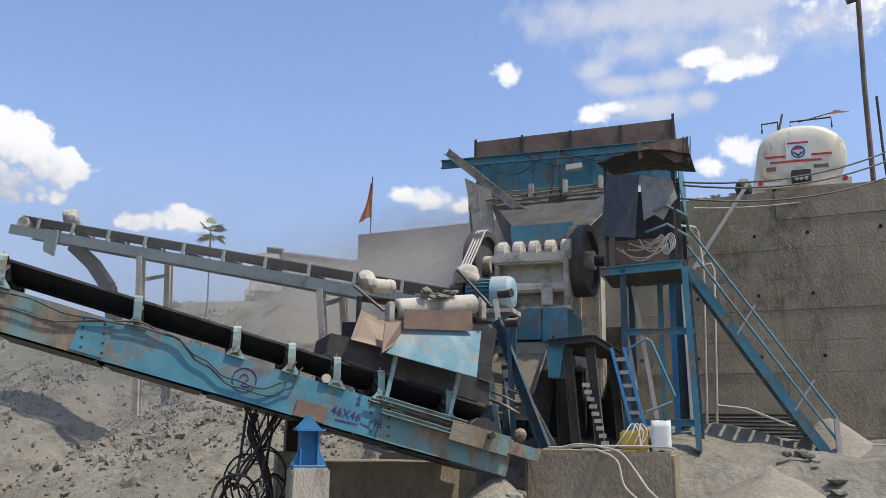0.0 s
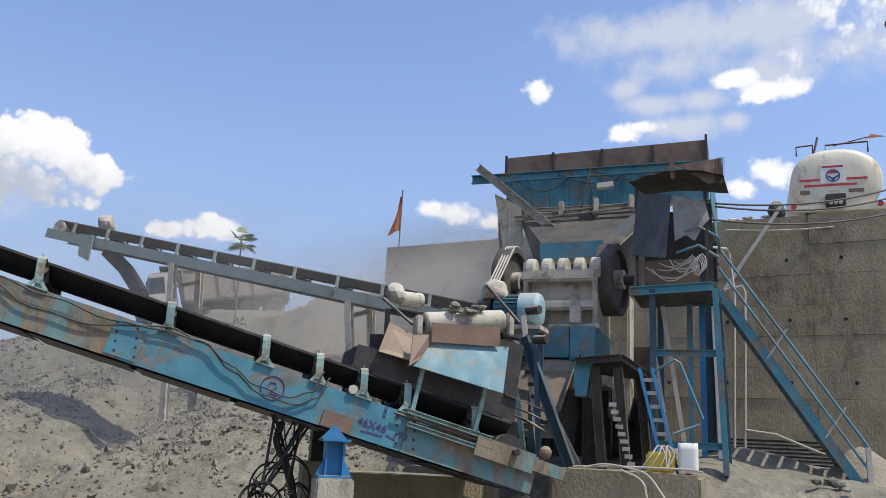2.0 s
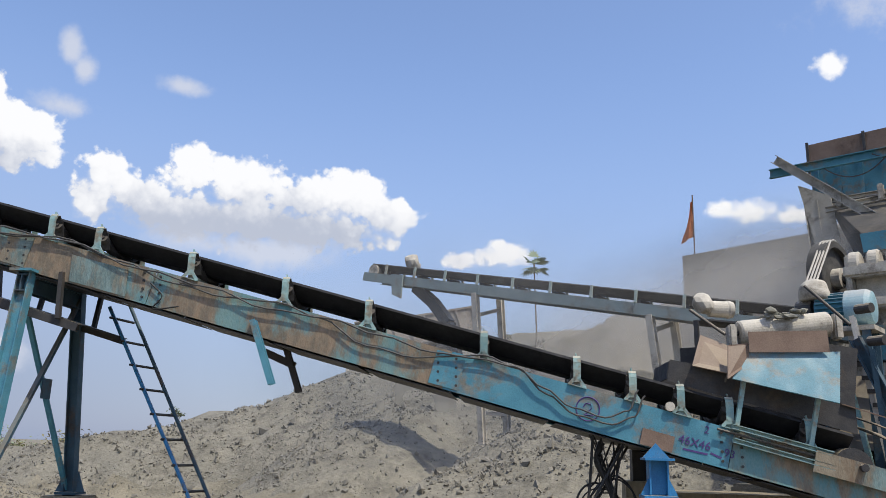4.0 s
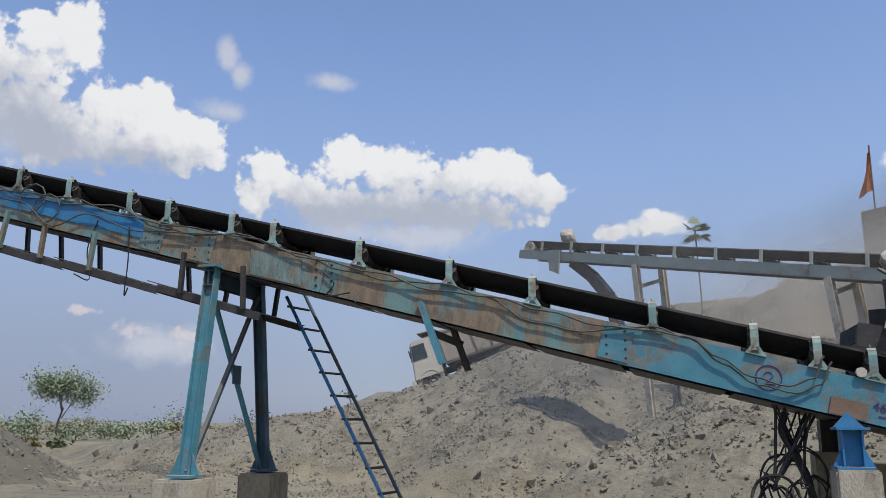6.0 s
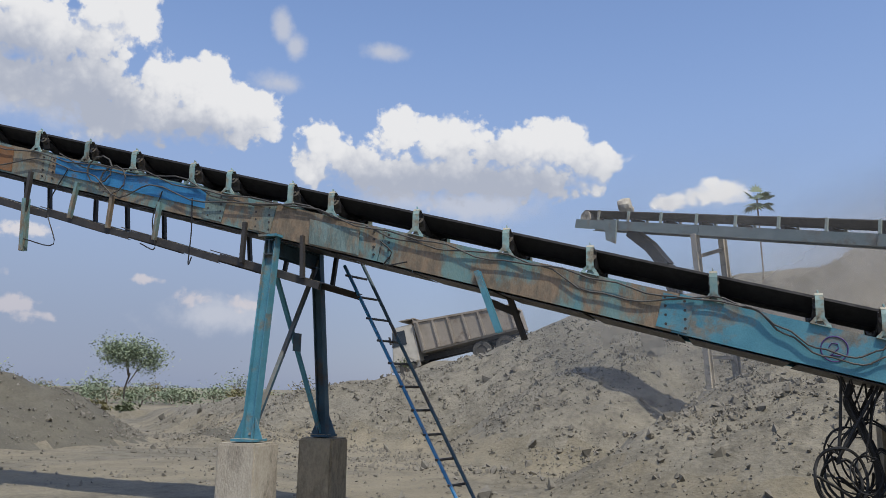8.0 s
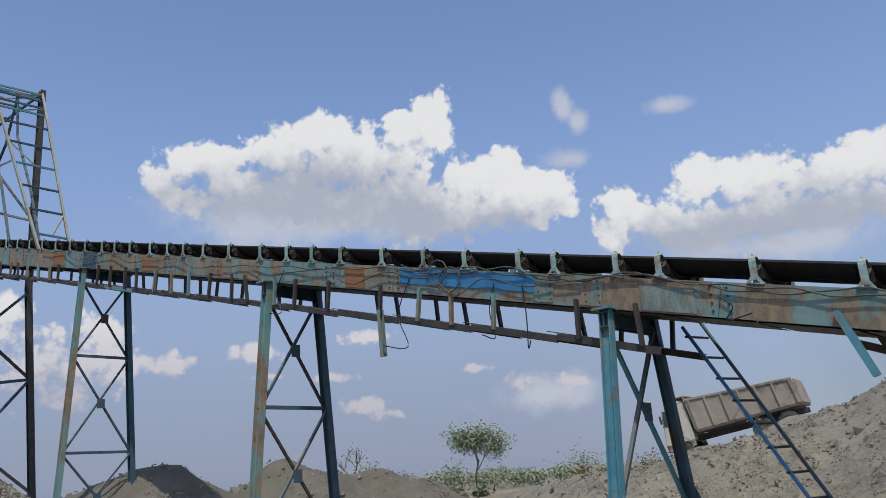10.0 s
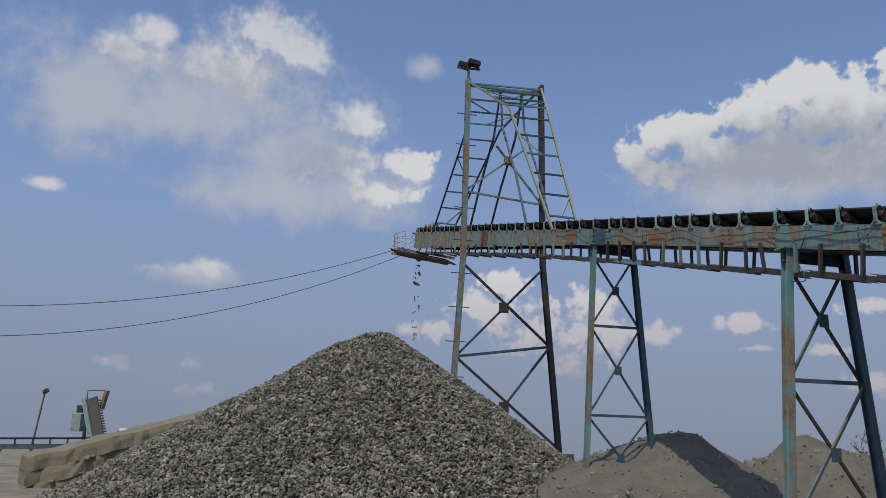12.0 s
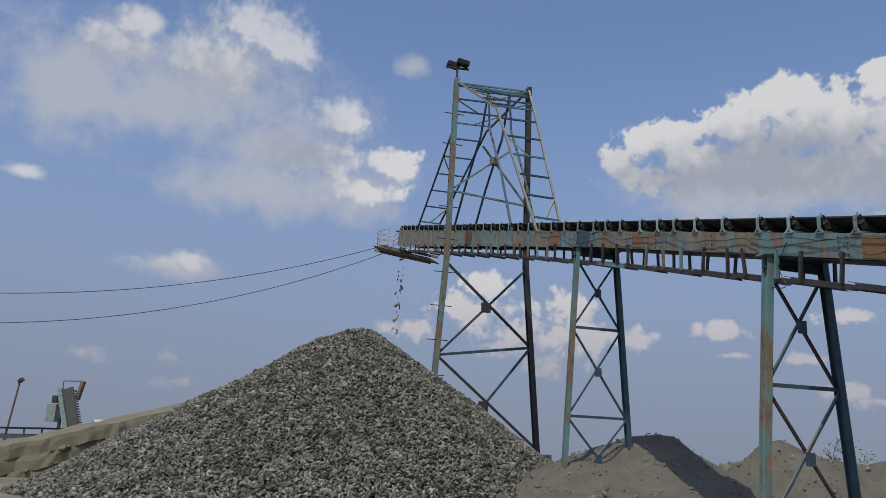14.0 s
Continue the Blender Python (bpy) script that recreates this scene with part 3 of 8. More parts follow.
def ground_z(x, y):
    a, b = x * WR.x + y * WR.y, x * WB.x + y * WB.y
    h = 0.0
    # spoil bank: front slope below its crest, haul road behind it
    best = None
    for (x0, y0, z0), (x1, y1, z1) in zip(CREST, CREST[1:]):
        dx, dy = x1 - x0, y1 - y0
        t = max(0, min(1, ((x - x0) * dx + (y - y0) * dy) / (dx * dx + dy * dy)))
        px, py = x0 + t * dx, y0 + t * dy
        d = math.hypot(x - px, y - py)
        if best is None or d < best[0]:
            front = (x - px) * py - (y - py) * px  # sideways
            best = (d, z0 + t * (z1 - z0), (x - px) * px + (y - py) * py < 0)
    d, zc, is_front = best
    if is_front:
        f = 0.16 * math.sin(d * 0.9 + x * 0.7) if d > 1 else 0
        h = max(h, zc - 0.60 * d + 0.035 * max(0, min(d, 9.0) - 4.0) ** 2 + 0.2 * max(0, d - 9.0) + f * 0.4)
    else:
        h = max(h, zc - 0.06 * d - 0.2 * max(0, d - 6))
    # haul road
    for (x0, y0, z0), (x1, y1, z1) in zip(ROAD, ROAD[1:]):
        dx, dy = x1 - x0, y1 - y0
        t = max(0, min(1, ((x - x0) * dx + (y - y0) * dy) / (dx * dx + dy * dy)))
        d = math.hypot(x - x0 - t * dx, y - y0 - t * dy)
        h = max(h, z0 + t * (z1 - z0) - 0.5 * max(0, d - 3.2))
    # cone of fines below the far conveyor's head
    hx, hy = (WR * -15.2 + WB * 14.6).xy
    h = max(h, 2.9 - 0.62 * math.hypot(x - hx - 0.4, y - hy - 1.2))
    # bank in front of the wall
    if b < 20.2 and a > -12.5:
        k = max(0.0, min(1.0, (a + 12.5) / 3.5)) * max(0.0, min(1.0, (20.0 - b) / 0.1))
        k2 = max(0.0, min(1.0, (a + 4.6) / 1.0))
        h = max(h, k * (k2 * min(1.35, max(0.0, (b - 10.2) * 0.9)) + (1 - k2) * min(1.2, max(0, (b - 12.5) * 0.4))))
        if a > -0.6:
            h = max(h, 1.45 - 0.33 * max(0, a + 0.3) * 0.4 - max(0, 13.2 - b) * 0.42 + 0.25 * noise.noise((x * 0.6, y * 0.6, 1)))
    for hx, hy, hh, sl in HEAPS:
        d = math.hypot(x - hx, y - hy)
        if d < hh / sl + 1:
            r = hh - sl * math.sqrt(d * d + 0.25)
            h = max(h, r + 0.25 * noise.noise((x * 0.8, y * 0.8, hx)) * min(1, max(0, r)))
    if b > 20.7 and a > -8.0:
        h = 6.55 if a < 8 else 6.9
        h += 0.10 * fbm(x, y, 0.5)
        return h
    r = math.hypot(x, y)
    rough = 0.05 + 0.5 * min(1, h / 2.0)
    if 0.5 < h and r < 34:
        h += 0.5 * min(1, h / 2.5) * (0.35 - abs(noise.noise((x * 0.42, y * 0.42, 6.1)))) + 0.22 * (0.3 - abs(noise.noise((x * 1.3, y * 1.3, 2.2))))
    h += rough * fbm(x, y, 0.45, 5) * (1 if r < 31 else 0.3) + 0.18 * min(1, h) * abs(noise.noise((x * 0.22, y * 0.6, 9)))
    if r < 6:
        h = min(h, 0.03)
    if 40 < r and x < -20 and y > 5:
        h += min(0.5, (r - 40) * 0.01) * (0.7 + 0.6 * noise.noise((x * 0.05, y * 0.05, 2)))
    return h


def ground():
    n = 600
    ax = []
    for i in range(n + 1):
        u = i / n * 2 - 1
        ax.append(math.sinh(u * 5.8) / math.sinh(5.8) * 2600)
    xs = [v - 9 for v in ax]
    ys = [v + 17 for v in ax]
    vs = [(x, y, ground_z(x, y)) for y in ys for x in xs]
    w = n + 1
    fs = [(j * w + i, j * w + i + 1, (j + 1) * w + i + 1, (j + 1) * w + i) for j in range(n) for i in range(n)]
    me = bpy.data.meshes.new("ground")
    me.from_pydata(vs, [], fs)
    me.materials.append(M["ground"])
    me.materials.append(M["spoil"])
    me.materials.append(M["fines"])
    idx = []
    for f in fs:
        x, y, z = vs[f[0]]
        idx.append(2 if z > 0.2 and -46 < x < -16.5 and y < 17 else 1 if z > 0.45 and not (x * WB.x + y * WB.y > 20.3 and x > 0) else 0)
    me.polygons.foreach_set("material_index", idx)
    me.polygons.foreach_set("use_smooth", [True] * len(fs))
    return tagged(new("ground", me), "dusty grey-brown quarry ground with spoil banks and wheel ruts", "ground", kind="structure")


ground()


# ---- retaining wall ----
def wall():
    e = thing("wall_north", ac(-2, 20.1, 0), "tall board-marked grey concrete retaining wall with tie holes", "wall", kind="structure")
    rows = 11
    z0, a0, a1 = -0.5, -8.9, 16.0

    def top(a):
        return 6.72 + 0.038 * (a + 8.9) if a < 6 else 7.29
    bm = B()
    hexa(bm, [ac(a0, 20.0, z0), ac(a1, 20.0, z0), ac(a1, 21.6, z0), ac(a0, 21.6, z0), ac(a0, 20.0, top(a0)), ac(a1, 20.0, top(a1)), ac(a1, 21.6, top(a1)), ac(a0, 21.6, top(a0))])
    part("core", bm, "concrete", e)
    rnd = random.Random(4)
    # cast panels, one lift above another, slightly uneven
    edges = [a0 + 2.62 * i for i in range(10)]
    for r in range(rows):
        f0, f1 = r / rows, (r + 1) / rows
        for c in range(len(edges) - 1):
            pa, pb = edges[c] + 0.003, edges[c + 1] - 0.003
            dz = rnd.uniform(-0.012, 0.012)
            bm = B()
            za0, za1 = z0 + (top(pa) - z0) * f0, z0 + (top(pa) - z0) * f1 - 0.006
            zb0, zb1 = z0 + (top(pb) - z0) * f0, z0 + (top(pb) - z0) * f1 - 0.006
            y = 19.93 + dz
            hexa(bm, [ac(pa, y, za0), ac(pb, y, zb0), ac(pb, 20.02, zb0), ac(pa, 20.02, za0), ac(pa, y, za1), ac(pb, y, zb1), ac(pb, 20.02, zb1), ac(pa, 20.02, za1)])
            part("panel", bm, "concrete", e)
    # tie holes: black discs, the dark of the recess being only their colour
    for r in range(1, rows, 2):
        for c in range(len(edges) - 1):
            for k in (0.28, 0.78):
                a = edges[c] + 2.62 * k + rnd.uniform(-0.1, 0.1)
                z = z0 + (top(a) - z0) * ((r + 0.5) / rows)
                bm = B()
                turned(bm, ac(a, 19.95, z), -WB, [(0, 0.04), (0.04, 0.04), (0.04, 0)], 10)
                part("tie_hole", bm, "rubber", e)
    return e


wall()


def wall_return():
    e = thing("wall_west", ac(-8.7, 24, 0), "grey concrete return of the retaining wall", "wall", kind="structure")
    bm = B()
    hexa(bm, [ac(-8.9, 21.6, -0.5), ac(-7.3, 21.6, -0.5), ac(-7.3, 30, -0.5), ac(-8.9, 30, -0.5), ac(-8.9, 21.6, 6.72), ac(-7.3, 21.6, 6.72), ac(-7.3, 30, 6.72), ac(-8.9, 30, 6.72)])
    part("core", bm, "concrete", e)


wall_return()


# ---- main conveyor ----
S0, S1 = -4.1, 45.0


def girder_depth(s):
    return 0.42 if s < 20 else 0.42 + 0.02 * (s - 20)


def conveyor():
    e = thing("belt_conveyor", cl(20, 0.6, -3), "long inclined belt conveyor with rusty blue girders and black belt", "conveyor")
    cuts = [S0, -2.55, 0.45, 3.9, 5.6, 6.35, 9.3, 10.9, 13.2, 14.6, 16.6, 18.0, 20.2, 21.0, 23.0, 25.0, 27.4, 30.0, 33.0, 36.0, 39.0, 42.0, S1]
    kinds = ["blue_rust", "blue", "blue_rust", "blue_rust", "blue_rust", "blue_rust", "rusty", "blue_rust", "rusty", "rusty", "blue_rust", "rusty", "dark_blue", "blue_rust", "rusty", "rusty", "blue_rust", "blue_rust", "rusty", "rusty", "rusty", "rusty"]
    for side, w in (("near", 0.0), ("far", 1.15)):
        for i, (a, b) in enumerate(zip(cuts, cuts[1:])):
            d = girder_depth((a + b) / 2)
            bm = B()
            sd = 1 if side == "near" else -1
            p, q = cl(a + 0.004, w, -0.33 - d / 2), cl(b - 0.004, w, -0.33 - d / 2)
            k, f = d / 2, -0.09 * sd
            t = 0.006 * (-sd)
            extrude(bm, q, p, [(-t, -k), (f, -k), (f, -k + 0.012), (t, -k + 0.012), (t, k - 0.012), (f, k - 0.012), (f, k), (-t, k)], CUP)
            g = part("girder", bm, kinds[i], e)
            if side == "near" and a < 24:
                # bolts at the splice
                for k in range(4):
                    for j in (-1, 1):
                        bm = B()
                        c = cl(b - 0.1 + 0.2 * (j > 0), -0.006, -0.33 - d * (0.15 + 0.23 * k))
                        turned(bm, c, -CN, [(0, 0.016), (0.014, 0.016), (0.014, 0)], 6)
                        part("bolt", bm, "steel", g)
                if i in (1, 3, 4, 7):
                    bm = B()
                    beam(bm, cl(b - 0.16, -0.012, -0.33 - d / 2), cl(b + 0.16, -0.012, -0.33 - d / 2), 0.012, d - 0.05, CUP)
                    part("splice_plate", bm, "rusty" if i != 1 else "blue", g)
    # cross ties and underside plates
    s = S0 + 0.5
    while s < S1:
        bm = B()
        beam(bm, cl(s, 0.02, -0.68), cl(s, 1.13, -0.68), 0.06, 0.08)
        part("cross_tie", bm, "steel", e)
        s += 1.6
    for i in range(46):
        a = S0 + 0.3 + i * 1.05
        bm = B()
        d = girder_depth(a)
        beam(bm, cl(a, 0.57, -0.36 - d), cl(a + 0.97, 0.57, -0.36 - d), 1.12, 0.006, CUP)
        part("pan", bm, "steel", e)
    # belt: troughed carrying run, flat return run
    bm = B()
    prof = [(0.13, -0.04), (0.14, -0.012), (0.36, -0.16), (0.79, -0.16), (1.01, -0.012), (1.02, -0.04), (0.80, -0.19), (0.35, -0.19)]
    rings = []
    ns = 60
    for i in range(ns + 1):
        s = S0 + 0.25 + (S1 + 0.2 - S0 - 0.25) * i / ns
        rings.append([bm.verts.new(cl(s, w, o)) for w, o in prof])
    for r0, r1 in zip(rings, rings[1:]):
        for k in range(8):
            bm.faces.new((r0[k], r0[(k + 1) % 8], r1[(k + 1) % 8], r1[k]))
    bm.faces.new(rings[0])
    bm.faces.new(rings[-1][::-1])
    part("carrying_belt", bm, "rubber", e)
    bm = B()
    beam(bm, cl(S0 + 0.2, 0.575, -0.60), cl(S1, 0.575, -0.60), 0.78, 0.014, CUP)
    part("return_belt", bm, "rubber", e)
    for s, r, nm in ((S0 + 0.28, 0.2, "tail_pulley"), (S1 + 0.1, 0.26, "head_pulley")):
        bm = B()
        turned(bm, cl(s, 0.12, -0.36), CN, [(0, 0), (0, r), (0.9, r), (0.9, 0)], 24)
        part(nm, bm, "steel", e, smooth=False)
        bm = B()
        turned(bm, cl(s, -0.16, -0.36), CN, [(0, 0), (0, 0.04), (1.5, 0.04), (1.5, 0)], 10)
        part("shaft", bm, "steel", e)
    return e


CONVEYOR = conveyor()

IDLERS = [-3.35, -2.55, -2.05, -1.55, -0.96, 0.05, 1.35, 2.32, 3.45, 4.61, 5.2, 6.15, 6.75, 7.75, 8.6, 9.55, 10.6, 11.4, 12.15, 13.0, 14.1, 15.08, 15.9, 16.6, 17.4, 18.4, 19.2, 19.9]
IDLERS += [20.9 + 0.95 * i for i in range(25)]


def idlers(e):
    """Troughing idler sets: two bent strap brackets, a cross channel and three rollers each."""
    for s in IDLERS:
        for w, sg in ((-0.02, 1), (1.17, -1)):
            bm = B()
            zz = -0.33
            # strap: foot, leaning upright and turned-over head
            path = [(0.0, zz + 0.05), (0.0, zz + 0.26), (0.012 * sg, zz + 0.305), (0.04 * sg, zz + 0.33), (0.075 * sg, zz + 0.325)]
            for (w0, o0), (w1, o1) in zip(path, path[1:]):
                beam(bm, cl(s, w + w0, o0), cl(s, w + w1, o1), 0.08, 0.012, CN)
            for j in (-1, 1):
                beam(bm, cl(s + 0.02 * j, w, zz + 0.09), cl(s + 0.085 * j, w, zz + 0.005), 0.035, 0.012, CN)
            beam(bm, cl(s - 0.1, w + 0.01 * sg, zz + 0.006), cl(s + 0.1, w + 0.01 * sg, zz + 0.006), 0.06, 0.01, CUP)
            br = part("idler_bracket", bm, "idler", e)
            bm = B()
            for (w0, o0), (w1, o1), wd in (((0.075, zz + 0.325), (0.115, zz + 0.29), 0.08), ((0.115, zz + 0.29), (0.19, zz + 0.09), 0.11)):
                beam(bm, cl(s, w + w0 * sg, o0), cl(s, w + w1 * sg, o1), wd, 0.012, CN)
            part("back_strap", bm, "steel", br)
            bm = B()
            a, b = cl(s, w + 0.10 * sg, -0.10), cl(s, w + 0.42 * sg, -0.25)
            ax = (b - a).normalized()
            turned(bm, a, ax, [(0, 0), (0, 0.02), (0.02, 0.02), (0.02, 0.055), ((b - a).length, 0.055), ((b - a).length, 0)], 12)
            part("roller", bm, "steel", br)
        bm = B()
        beam(bm, cl(s, 0.0, -0.30), cl(s, 1.15, -0.30), 0.07, 0.05, CUP)
        part("idler_beam", bm, "idler", e)
        bm = B()
        turned(bm, cl(s, 0.38, -0.225), CN, [(0, 0), (0, 0.05), (0.39, 0.05), (0.39, 0)], 12)
        part("roller", bm, "steel", e)


idlers(CONVEYOR)


def patch_plates(e):
    """Painted repair plates lapped on the near girder."""
    for a, b, top, bot, m, lab in ((6.5, 9.15, -0.345, -0.60, "bright_blue", "bright blue repair plate"), (4.2, 4.9, -0.42, -0.735, "rusty", ""), (13.3, 14.3, -0.40, -0.73, "rusty", ""),
                                   (17.0, 17.8, -0.36, -0.72, "orange_rust", ""), (22.1, 22.9, -0.36, -0.75, "orange_rust", ""), (26.2, 27.0, -0.36, -0.85, "blue_rust", ""), (31.0, 31.9, -0.36, -0.9, "orange_rust", ""), (10.0, 10.5, -0.36, -0.73, "orange_rust", "")):
        bm = B()
        plate(bm, [cl(a, -0.012, top), cl(b, -0.012, top), cl(b, -0.012, bot), cl(a, -0.012, bot)], 0.008)
        part("repair_plate", bm, m, e, lab)


patch_plates(CONVEYOR)


def trestle(s, z_top, z_near, z_far, w_near, w_far, label, levels, mats, plinth=None, sizes=(0.15, 0.14)):
    """A support of two splayed H legs with cross bracing and a cap beam."""
    e = thing("conveyor_trestle", cv(s, 0.6, z_near), label, "trestle", "conveyor trestles")
    tn, tf = cv(s, -0.02, z_top), cv(s, 1.18, z_top)
    bn, bf = cv(s, w_near, z_near), cv(s, w_far, z_far)
    # far leg gets the darker coat, with the conveyor's shade in its colour
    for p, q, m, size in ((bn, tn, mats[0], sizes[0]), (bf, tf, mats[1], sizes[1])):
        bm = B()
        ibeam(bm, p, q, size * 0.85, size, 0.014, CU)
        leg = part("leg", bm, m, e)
        bm = B()
        beam(bm, p + UP * 0.015, p + UP * 0.045, size * 2.0, size * 2.0, CU)
        for sx in (-1, 1):
            plate(bm, [p + CU * sx * 0.09 + CN * -0.01 + UP * 0.045, p + CU * sx * 0.2 - CN * 0.01 + UP * 0.045, p + CU * sx * 0.09 - CN * 0.01 + UP * 0.3], 0.016)
        part("base_plate", bm, m, leg)
        bm = B()
        beam(bm, q, q + UP * 0.03, size * 1.9, size * 1.7, CU)
        part("cap_plate", bm, m, leg)
    bm = B()
    ibeam(bm, tn + UP * -0.13 - CN * 0.1, tf + UP * -0.13 + CN * 0.1, 0.12, 0.2, 0.014)
    part("cap_beam", bm, mats[1], e)
    for i, (f0, f1) in enumerate(zip(levels, levels[1:])):
        a0, a1, b0, b1 = bn.lerp(tn, f0), bn.lerp(tn, f1), bf.lerp(tf, f0), bf.lerp(tf, f1)
        for p, q, o in ((a0, b1, -0.02), (b0, a1, 0.06)):
            bm = B()
            beam(bm, p + CU * o, q + CU * o, 0.045, 0.055, CU)
            part("brace", bm, mats[1] if o < 0 else mats[2], e)
        bm = B()
        c = (a0 + a1 + b0 + b1) / 4
        beam(bm, c - UP * 0.12 + CU * -0.065, c + UP * 0.12 + CU * -0.065, 0.012, 0.2, CN)
        part("gusset", bm, mats[1], e)
        if i:
            bm = B()
            beam(bm, a0, b0, 0.05, 0.07)
            part("strut", bm, mats[1], e)
    if plinth:
        for p, sz in ((bn, plinth[0]), (bf, plinth[1])):
            pl = thing("concrete_plinth", (p.x, p.y, 0), "cast concrete footing block under a trestle leg", "plinth", "trestle footings")
            bm = B()
            c = Vector((p.x, p.y, 0))
            hx, hy = CU * sz / 2, CN * sz / 2
            k = 1.02
            hexa(bm, [c - hx * k - hy * k - UP * 0.3, c + hx * k - hy * k - UP * 0.3, c + hx * k + hy * k - UP * 0.3, c - hx * k + hy * k - UP * 0.3,
                      c - hx - hy + UP * p.z, c + hx - hy + UP * p.z, c + hx + hy + UP * p.z, c - hx + hy + UP * p.z])
            bmesh.ops.bevel(bm, geom=list(bm.edges), offset=0.025, segments=2, affect="EDGES")
            # far block in darker concrete: the conveyor's shadow is put into its colour
            part("block", bm, "plinth" if p is bn else "concrete", pl)
    return e


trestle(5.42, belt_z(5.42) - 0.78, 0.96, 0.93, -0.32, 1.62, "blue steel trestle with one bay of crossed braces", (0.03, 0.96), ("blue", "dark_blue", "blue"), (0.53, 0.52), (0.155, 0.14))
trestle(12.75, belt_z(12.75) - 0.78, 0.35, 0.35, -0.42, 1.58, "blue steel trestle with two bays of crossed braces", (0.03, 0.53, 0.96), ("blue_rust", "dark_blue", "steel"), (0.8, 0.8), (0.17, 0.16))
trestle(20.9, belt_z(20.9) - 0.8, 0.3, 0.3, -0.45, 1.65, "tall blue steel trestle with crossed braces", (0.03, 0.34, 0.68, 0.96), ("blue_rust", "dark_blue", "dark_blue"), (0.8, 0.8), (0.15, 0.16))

# ---- tower over the conveyor's head ----
def tower():
    s = 30.3
    e = thing("lattice_tower", cv(s, 0.6, 0.4), "rusty blue steel gantry tower with lattice stays over the conveyor head", "tower")
    zt = 16.9
    near_top, far_top = cv(s, -1.12, zt), cv(s, 2.12, zt + 0.15)
    near_bot, far_bot = cv(s, -1.75, 0.4), cv(s, 2.75, 1.7)
    nm, fm = cv(s, -1.22, belt_z(s) - 1.6), cv(s, 2.14, belt_z(s) - 1.6)
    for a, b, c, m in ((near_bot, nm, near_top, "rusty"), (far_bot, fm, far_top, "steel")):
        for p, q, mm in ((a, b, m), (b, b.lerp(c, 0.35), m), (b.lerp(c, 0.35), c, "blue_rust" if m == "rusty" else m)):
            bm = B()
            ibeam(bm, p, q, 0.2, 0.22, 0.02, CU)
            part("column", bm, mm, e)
    bm = B()
    beam(bm, far_bot - UP * 1.2, far_bot + UP * 0.05, 1.0, 1.0)
    part("footing", bm, "concrete", e)
    bm = B()
    beam(bm, near_bot - UP * 0.8, near_bot + UP * 0.05, 1.0, 1.0)
    part("footing", bm, "concrete", e)

    def brace(p, q, w=0.09, m="steel"):
        bm = B()
        beam(bm, p, q, w, w, CU)
        return part("brace", bm, m, e)
    levels = [0.03, 0.56, 0.985]
    for f0, f1 in zip(levels, levels[1:]):
        a0, a1, b0, b1 = near_bot.lerp(nm, f0), near_bot.lerp(nm, f1), far_bot.lerp(fm, f0), far_bot.lerp(fm, f1)
        brace(a0, b1, 0.09, "dark_blue"), brace(b0, a1, 0.09, "steel")
        c = (a0 + a1 + b0 + b1) / 4
        bm = B()
        beam(bm, c - UP * 0.2 - CU * 0.06, c + UP * 0.2 - CU * 0.06, 0.015, 0.4, CN)
        part("gusset", bm, "steel", e)
        brace(a0, b0, 0.1, "dark_blue")
    zb = belt_z(s)
    lo_a, lo_b = cv(s, -1.2, zb + 1.25), cv(s, 2.12, zb + 1.0)
    knot = cv(s, 0.65, zb + 2.75)
    brace(lo_a, lo_b, 0.07, "blue_rust")
    for p in (lo_a, lo_b):
        brace(p, knot + (knot - p) * 0.35, 0.07, "blue_rust")
    brace(knot - UP * 0.14, knot + UP * 0.14, 0.3, "blue_rust")
    brace(near_top - UP * 0.25, far_top - UP * 0.45, 0.1, "blue")
    # lattice stays: ladder-like frames to the girders, two uphill and two downhill
    for foot_s, name in ((24.0, "stay"), (40.6, "stay")):
        rails = []
        for tp, kn, ft in ((near_top, 0.35, cl(foot_s, 0.0, -0.33)), (far_top, 0.3, cl(foot_s + 0.5, 1.15, -0.33))):
            k = tp.lerp(ft, 0.36) + UP * 0.8 + (CN * 0.62 if tp is near_top else CN * -0.2)
            rails.append((tp - UP * 0.1, k, ft))
            for p, q in ((tp - UP * 0.1, k), (k, ft)):
                bm = B()
                beam(bm, p, q, 0.075, 0.075)
                # uphill stays are unlit: their shade is put into the darker blue
                part("stay_rail", bm, "blue_rust" if foot_s < 30 else "dark_blue", e)
        m = 10

        def at(r, f):
            return r[0].lerp(r[1], f / 0.38) if f < 0.38 else r[1].lerp(r[2], (f - 0.38) / 0.62)
        last = None
        for i in range(m):
            f = (i + 0.35) / m
            p, q = at(rails[0], f), at(rails[1], f)
            bm = B()
            beam(bm, p, q, 0.06, 0.06)
            part("rung", bm, "dark_blue" if i % 3 else "blue", e)
            if last and i in (1, 2, 3, 6, 9):
                bm = B()
                c = (p + q) / 2
                beam(bm, c, last[i % 2], 0.045, 0.045)
                part("lattice_bar", bm, "blue_rust", e)
            last = (p, q)
    # a second pair of narrow bents that meet at the crown
    for w in (0.1, 1.05):
        for ds in (2.2, -2.2):
            bm = B()
            a, b = cl(s + ds * 1.7, w, -0.3), cv(s + ds * 0.25, w + 0.1, zt - 2.2)
            tube(bm, [a, a.lerp(b, 0.5) + CU * ds * 0.08, b, cv(s, w + 0.2, zt - 0.3)], 0.05, 6)
            part("inner_stay", bm, "dark_blue", e)
